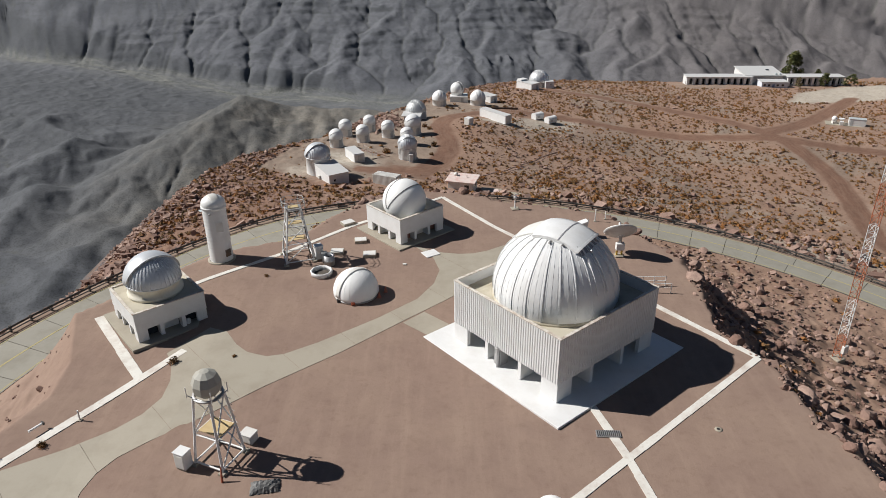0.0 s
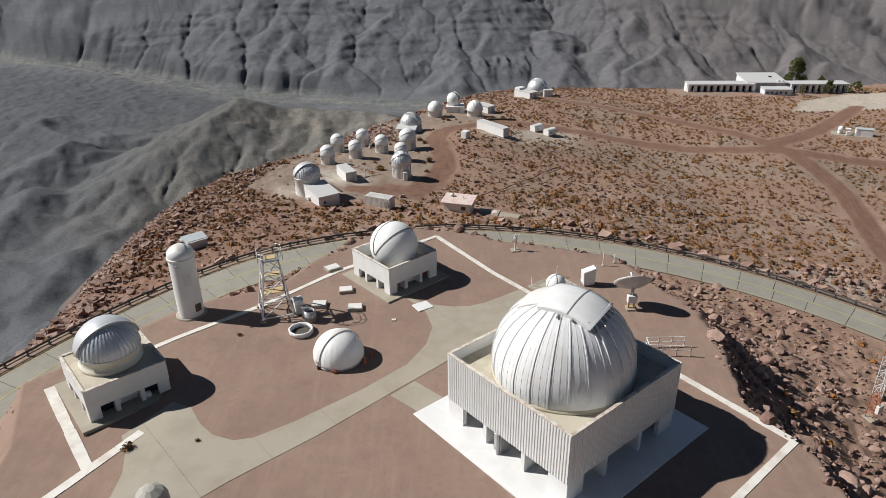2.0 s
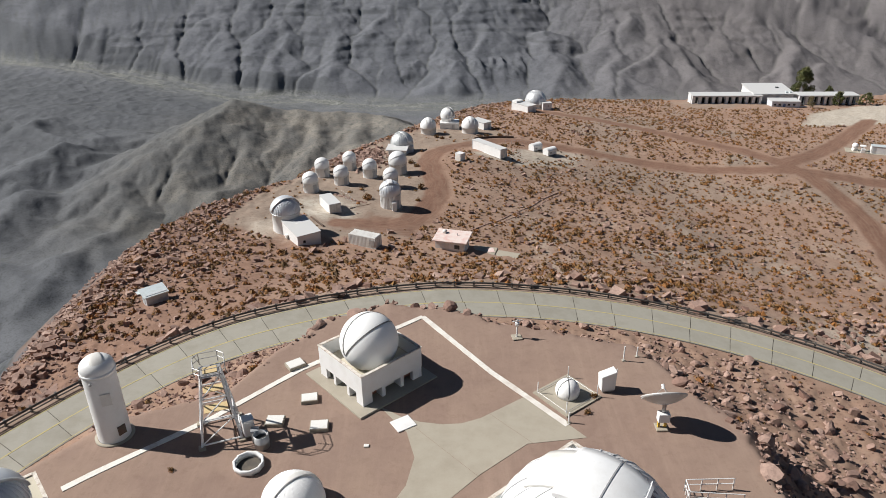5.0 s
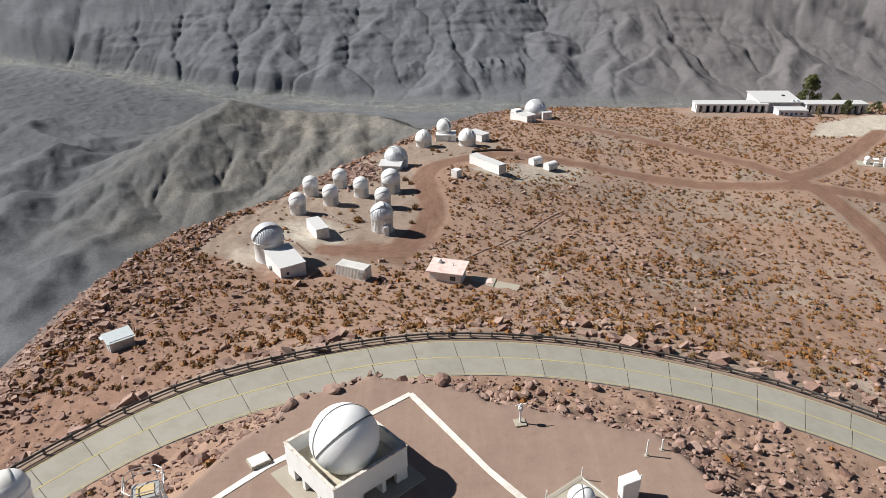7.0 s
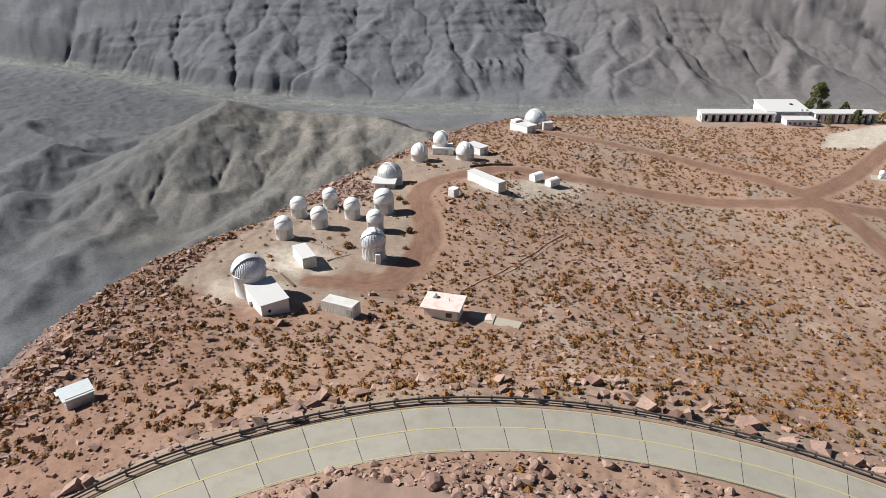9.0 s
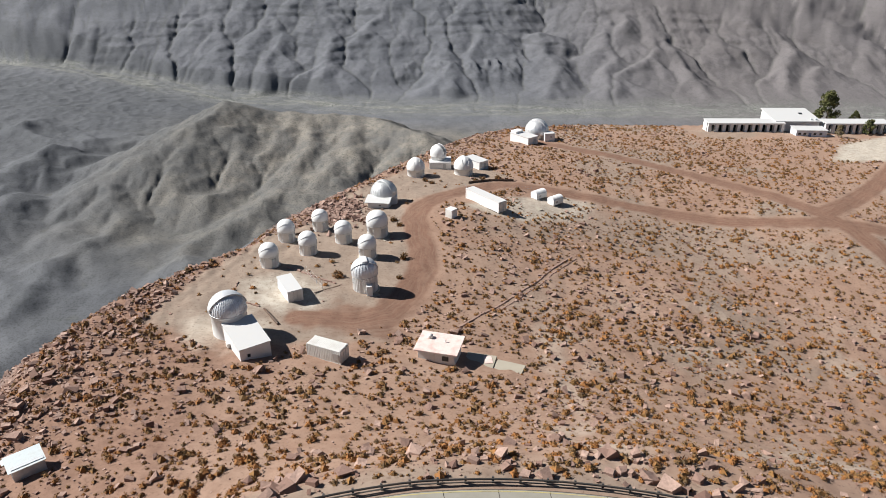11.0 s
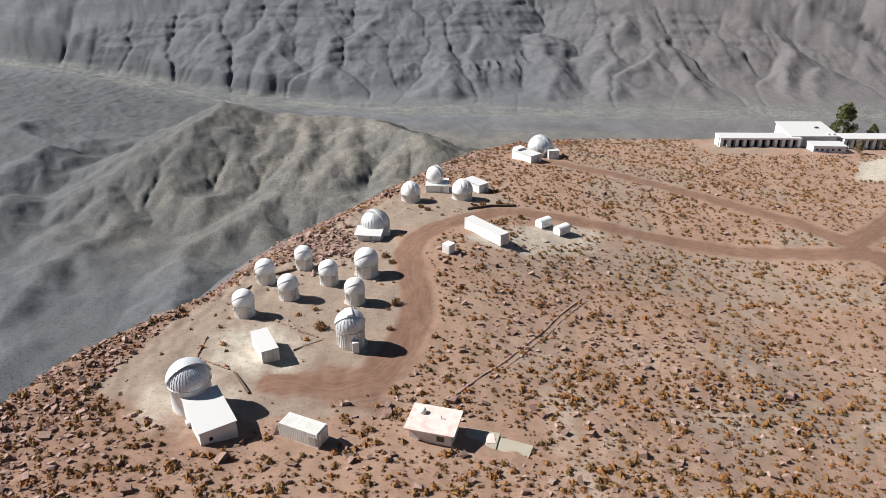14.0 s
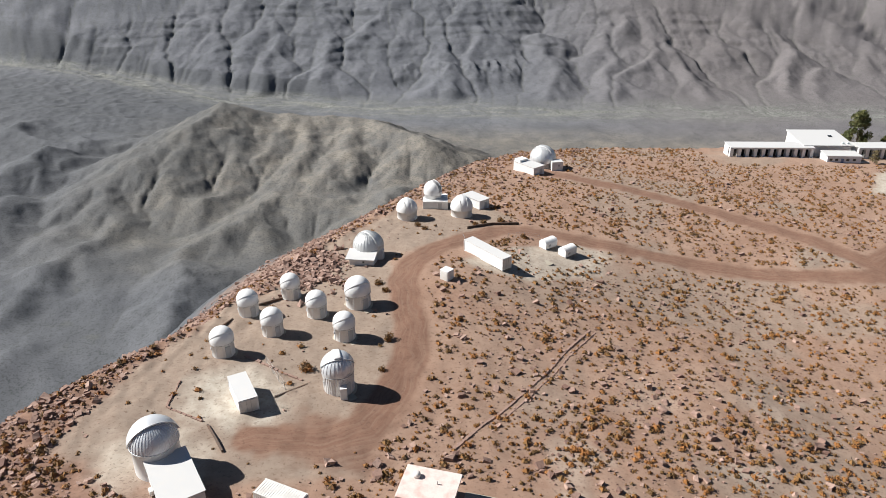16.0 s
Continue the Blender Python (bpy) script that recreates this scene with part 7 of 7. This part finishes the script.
# ---- rocks ----
def rock_field(name, x, y, size, seed, label, sink=0.25, block=False):
    """Angular broken stones, joined: jittered twenty-sided lumps, or six-sided blocks."""
    rs = np.random.RandomState(seed)
    g = (1 + 5 ** 0.5) / 2
    base = np.array([(-1, g, 0), (1, g, 0), (-1, -g, 0), (1, -g, 0), (0, -1, g), (0, 1, g), (0, -1, -g), (0, 1, -g), (g, 0, -1), (g, 0, 1), (-g, 0, -1), (-g, 0, 1)]) / 1.9
    face = np.array([(0, 11, 5), (0, 5, 1), (0, 1, 7), (0, 7, 10), (0, 10, 11), (1, 5, 9), (5, 11, 4), (11, 10, 2), (10, 7, 6), (7, 1, 8), (3, 9, 4), (3, 4, 2), (3, 2, 6), (3, 6, 8), (3, 8, 9),
                     (4, 9, 5), (2, 4, 11), (6, 2, 10), (8, 6, 7), (9, 8, 1)])
    if block:
        base = np.array([(a, b, c) for a in (-0.8, 0.8) for b in (-0.8, 0.8) for c in (-0.8, 0.8)])
        face = np.array([(0, 1, 3), (0, 3, 2), (4, 6, 7), (4, 7, 5), (0, 4, 5), (0, 5, 1), (2, 3, 7), (2, 7, 6), (0, 2, 6), (0, 6, 4), (1, 5, 7), (1, 7, 3)])
    else:
        mids = {tuple(sorted(e)): None for f in face for e in ((f[0], f[1]), (f[1], f[2]), (f[2], f[0]))}
        spot = {e: len(base) + k for k, e in enumerate(mids)}
        extra = np.array([base[a] + base[b] for a, b in mids])
        base = np.concatenate([base / np.linalg.norm(base, axis=1, keepdims=True), extra / np.linalg.norm(extra, axis=1, keepdims=True)])
        split = []
        for a, b, c in face:
            d, e, f = spot[tuple(sorted((a, b)))], spot[tuple(sorted((b, c)))], spot[tuple(sorted((c, a)))]
            split += [(a, d, f), (d, b, e), (f, e, c), (d, e, f)]
        face = np.array(split)
    m, n = len(base), len(x)
    if block:
        v = base[None] * (1 + rs.uniform(-0.4, 0.3, (n, m, 1))) + rs.uniform(-0.22, 0.22, (n, m, 3))
    else:
        # a ball broken along random planes
        v = base[None] * (1.05 + rs.uniform(-0.05, 0.05, (n, m, 1)))
        for _ in range(7):
            cut = rs.normal(size=(n, 1, 3))
            cut /= np.linalg.norm(cut, axis=2, keepdims=True)
            v = v - np.clip((v * cut).sum(2, keepdims=True) - rs.uniform(0.45, 0.85, (n, 1, 1)), 0, None) * cut
    v = v * np.stack([rs.uniform(0.7, 1.3, n), rs.uniform(0.6, 1.1, n), rs.uniform(0.45, 0.9, n)], 1)[:, None]
    a, b = rs.rand(n) * 6.283, rs.uniform(-0.5, 0.5, n)
    ca, sa, cb, sb = np.cos(a), np.sin(a), np.cos(b), np.sin(b)
    vx, vz = v[..., 0] * cb[:, None] - v[..., 2] * sb[:, None], v[..., 0] * sb[:, None] + v[..., 2] * cb[:, None]
    vx, vy = vx * ca[:, None] - v[..., 1] * sa[:, None], vx * sa[:, None] + v[..., 1] * ca[:, None]
    z = land(x, y)
    co = np.stack([vx * size[:, None] + x[:, None], vy * size[:, None] + y[:, None], vz * size[:, None] + (z + size * sink)[:, None]], -1).reshape(-1, 3)
    idx = (face[None] + m * np.arange(n)[:, None, None]).reshape(-1, 3)
    me = bpy.data.meshes.new(name)
    me.vertices.add(len(co))
    me.vertices.foreach_set("co", co.ravel())
    me.loops.add(idx.size)
    me.loops.foreach_set("vertex_index", idx.ravel())
    me.polygons.add(len(idx))
    me.polygons.foreach_set("loop_start", np.arange(len(idx)) * 3)
    me.polygons.foreach_set("use_smooth", np.zeros(len(idx), bool))
    me.update(calc_edges=True)
    me.materials.append(ROCK)
    return tagged(new(name, me), label, "rocks", kind="stuff")


def rocks():
    rs = np.random.RandomState(33)
    # the fill slope round the platform
    n = 36000
    x, y = rs.uniform(-46, 72, n), rs.uniform(16, 102, n)
    d, o = rim_distance(x, y), road_outer(x, y)
    right = x > 14
    ok = (d > -0.5) & (o < -7.1) & (rs.rand(n) < np.where(right, 1.0 - 0.022 * d, np.where(y > 74, 0.95, np.where(x < -15, 0.10, 0.35))))
    ok &= fractal(x / 5, y / 5, 2, 401) > np.where(right | (y > 74), -0.6, -0.3)
    x, y, r, d = x[ok], y[ok], rs.rand(ok.sum()), d[ok]
    big = r > 0.84
    rock_field("rubble", x[~big], y[~big], 0.07 + 0.22 * (r[~big] / 0.84) ** 2.5, 1, "broken pinkish rubble below the platform", block=True)
    rock_field("boulder_slope", x[big], y[big], (0.24 + 0.58 * ((r[big] - 0.84) / 0.16) ** 2.6) * np.where((x[big] < -15) & (y[big] < 70), 0.4, 1.0), 7, "reddish boulders heaped below the platform", 0.2)
    # the crest and its flank
    n = 165000
    x, y = rs.uniform(-74, 60, n), rs.uniform(56, 335, n)
    c = crest_inside(x, y)
    flank = np.where(y < 112, np.exp(-((c - 2) / 16) ** 2), np.where(y < 178, np.exp(-((c + 1) / 12) ** 2), np.exp(-((c + 6) / 11) ** 2)))
    ok = ~keep_clear(x, y) & (line_distance(x, y, YARD, True) > 0) & (c > -26) & (rs.rand(n) < np.where(y < 112, 0.40, 1.0) * flank) & (fractal(x / 6, y / 6, 3, 411) > -0.45)
    x, y, r = x[ok], y[ok], rs.rand(ok.sum())
    rock_field("crest_rock", x, y, 0.08 + 0.22 * r ** 2.4 + 0.30 * r ** 14, 2, "angular reddish rocks along the ridge crest", 0.2, True)
    # the outer edge of the road and the open field
    n = 110000
    x, y = rs.uniform(-58, 190, n), rs.uniform(60, 340, n)
    o = road_outer(x, y)
    near = np.exp(-((o - 4) / 4.5) ** 2)
    ok = ~keep_clear(x, y) & (o > 1.5) & (x < 0.70 * y + 12) & (crest_inside(x, y) > 0)
    front = 0.26 + 0.32 * smooth(185, 130, y) * smooth(60, 15, x) + 0.5 * np.exp(-((x - 30) / 22) ** 2 - ((y - 172) / 26) ** 2)
    ok &= rs.rand(n) < np.maximum(0.75 * near, front * np.where(line_distance(x, y, YARD, True) < 0, 0.10, 1.0) * (0.4 + 0.9 * np.clip(fractal(x / 20, y / 20, 3, 421) + 0.3, 0, 1)))
    x, y, r, near = x[ok], y[ok], rs.rand(ok.sum()), near[ok]
    rock_field("field_stone", x, y, 0.08 + 0.20 * r ** 2.2 + 0.42 * r ** 16 + near * 0.30 * r ** 4, 3, "loose pinkish stones on the red field", 0.25, True)
    # outcrop behind the small domes, blocky crags at the crest
    x, y = rs.normal(-22.5, 3.4, 1100), rs.normal(209, 5.2, 1100)
    rock_field("outcrop", x, y, 0.15 + 0.62 * rs.rand(1100) ** 3, 4, "dark jagged rock outcrop behind the small domes", 0.4, True)
    x = np.concatenate([rs.normal(-54, 2.5, 150), rs.normal(-52, 2.5, 120), rs.normal(-57, 2.5, 90)])
    y = np.concatenate([rs.normal(99, 7, 150), rs.normal(119, 8, 120), rs.normal(82, 6, 90)])
    rock_field("outcrop", x, y, 0.22 + 0.6 * rs.rand(360) ** 3, 5, "dark blocky rock outcrop at the crest", 0.35, True)
    x, y = rs.normal(63, 6, 160), rs.normal(110, 4, 160)
    ok = ~keep_clear(x, y) & (road_outer(x, y) > 2)
    rock_field("rubble", x[ok], y[ok], 0.25 + 0.7 * rs.rand(ok.sum()) ** 2, 6, "pale boulders heaped beyond the guard rail")
    for bx, by, s in ((49.4, 143.2, 1.0), (57.6, 138.5, 0.9), (15.2, 118.2, 0.8), (4.6, 117.0, 0.8), (37.3, 168.8, 0.8), (38.5, 171, 0.7)):
        rock_field("boulder", np.array([bx]), np.array([by]), np.array([s]), int(bx * 3), "large pinkish boulder on the red field")


rocks()

# ---- the slabs of the ring road ----
ring_slabs(road)
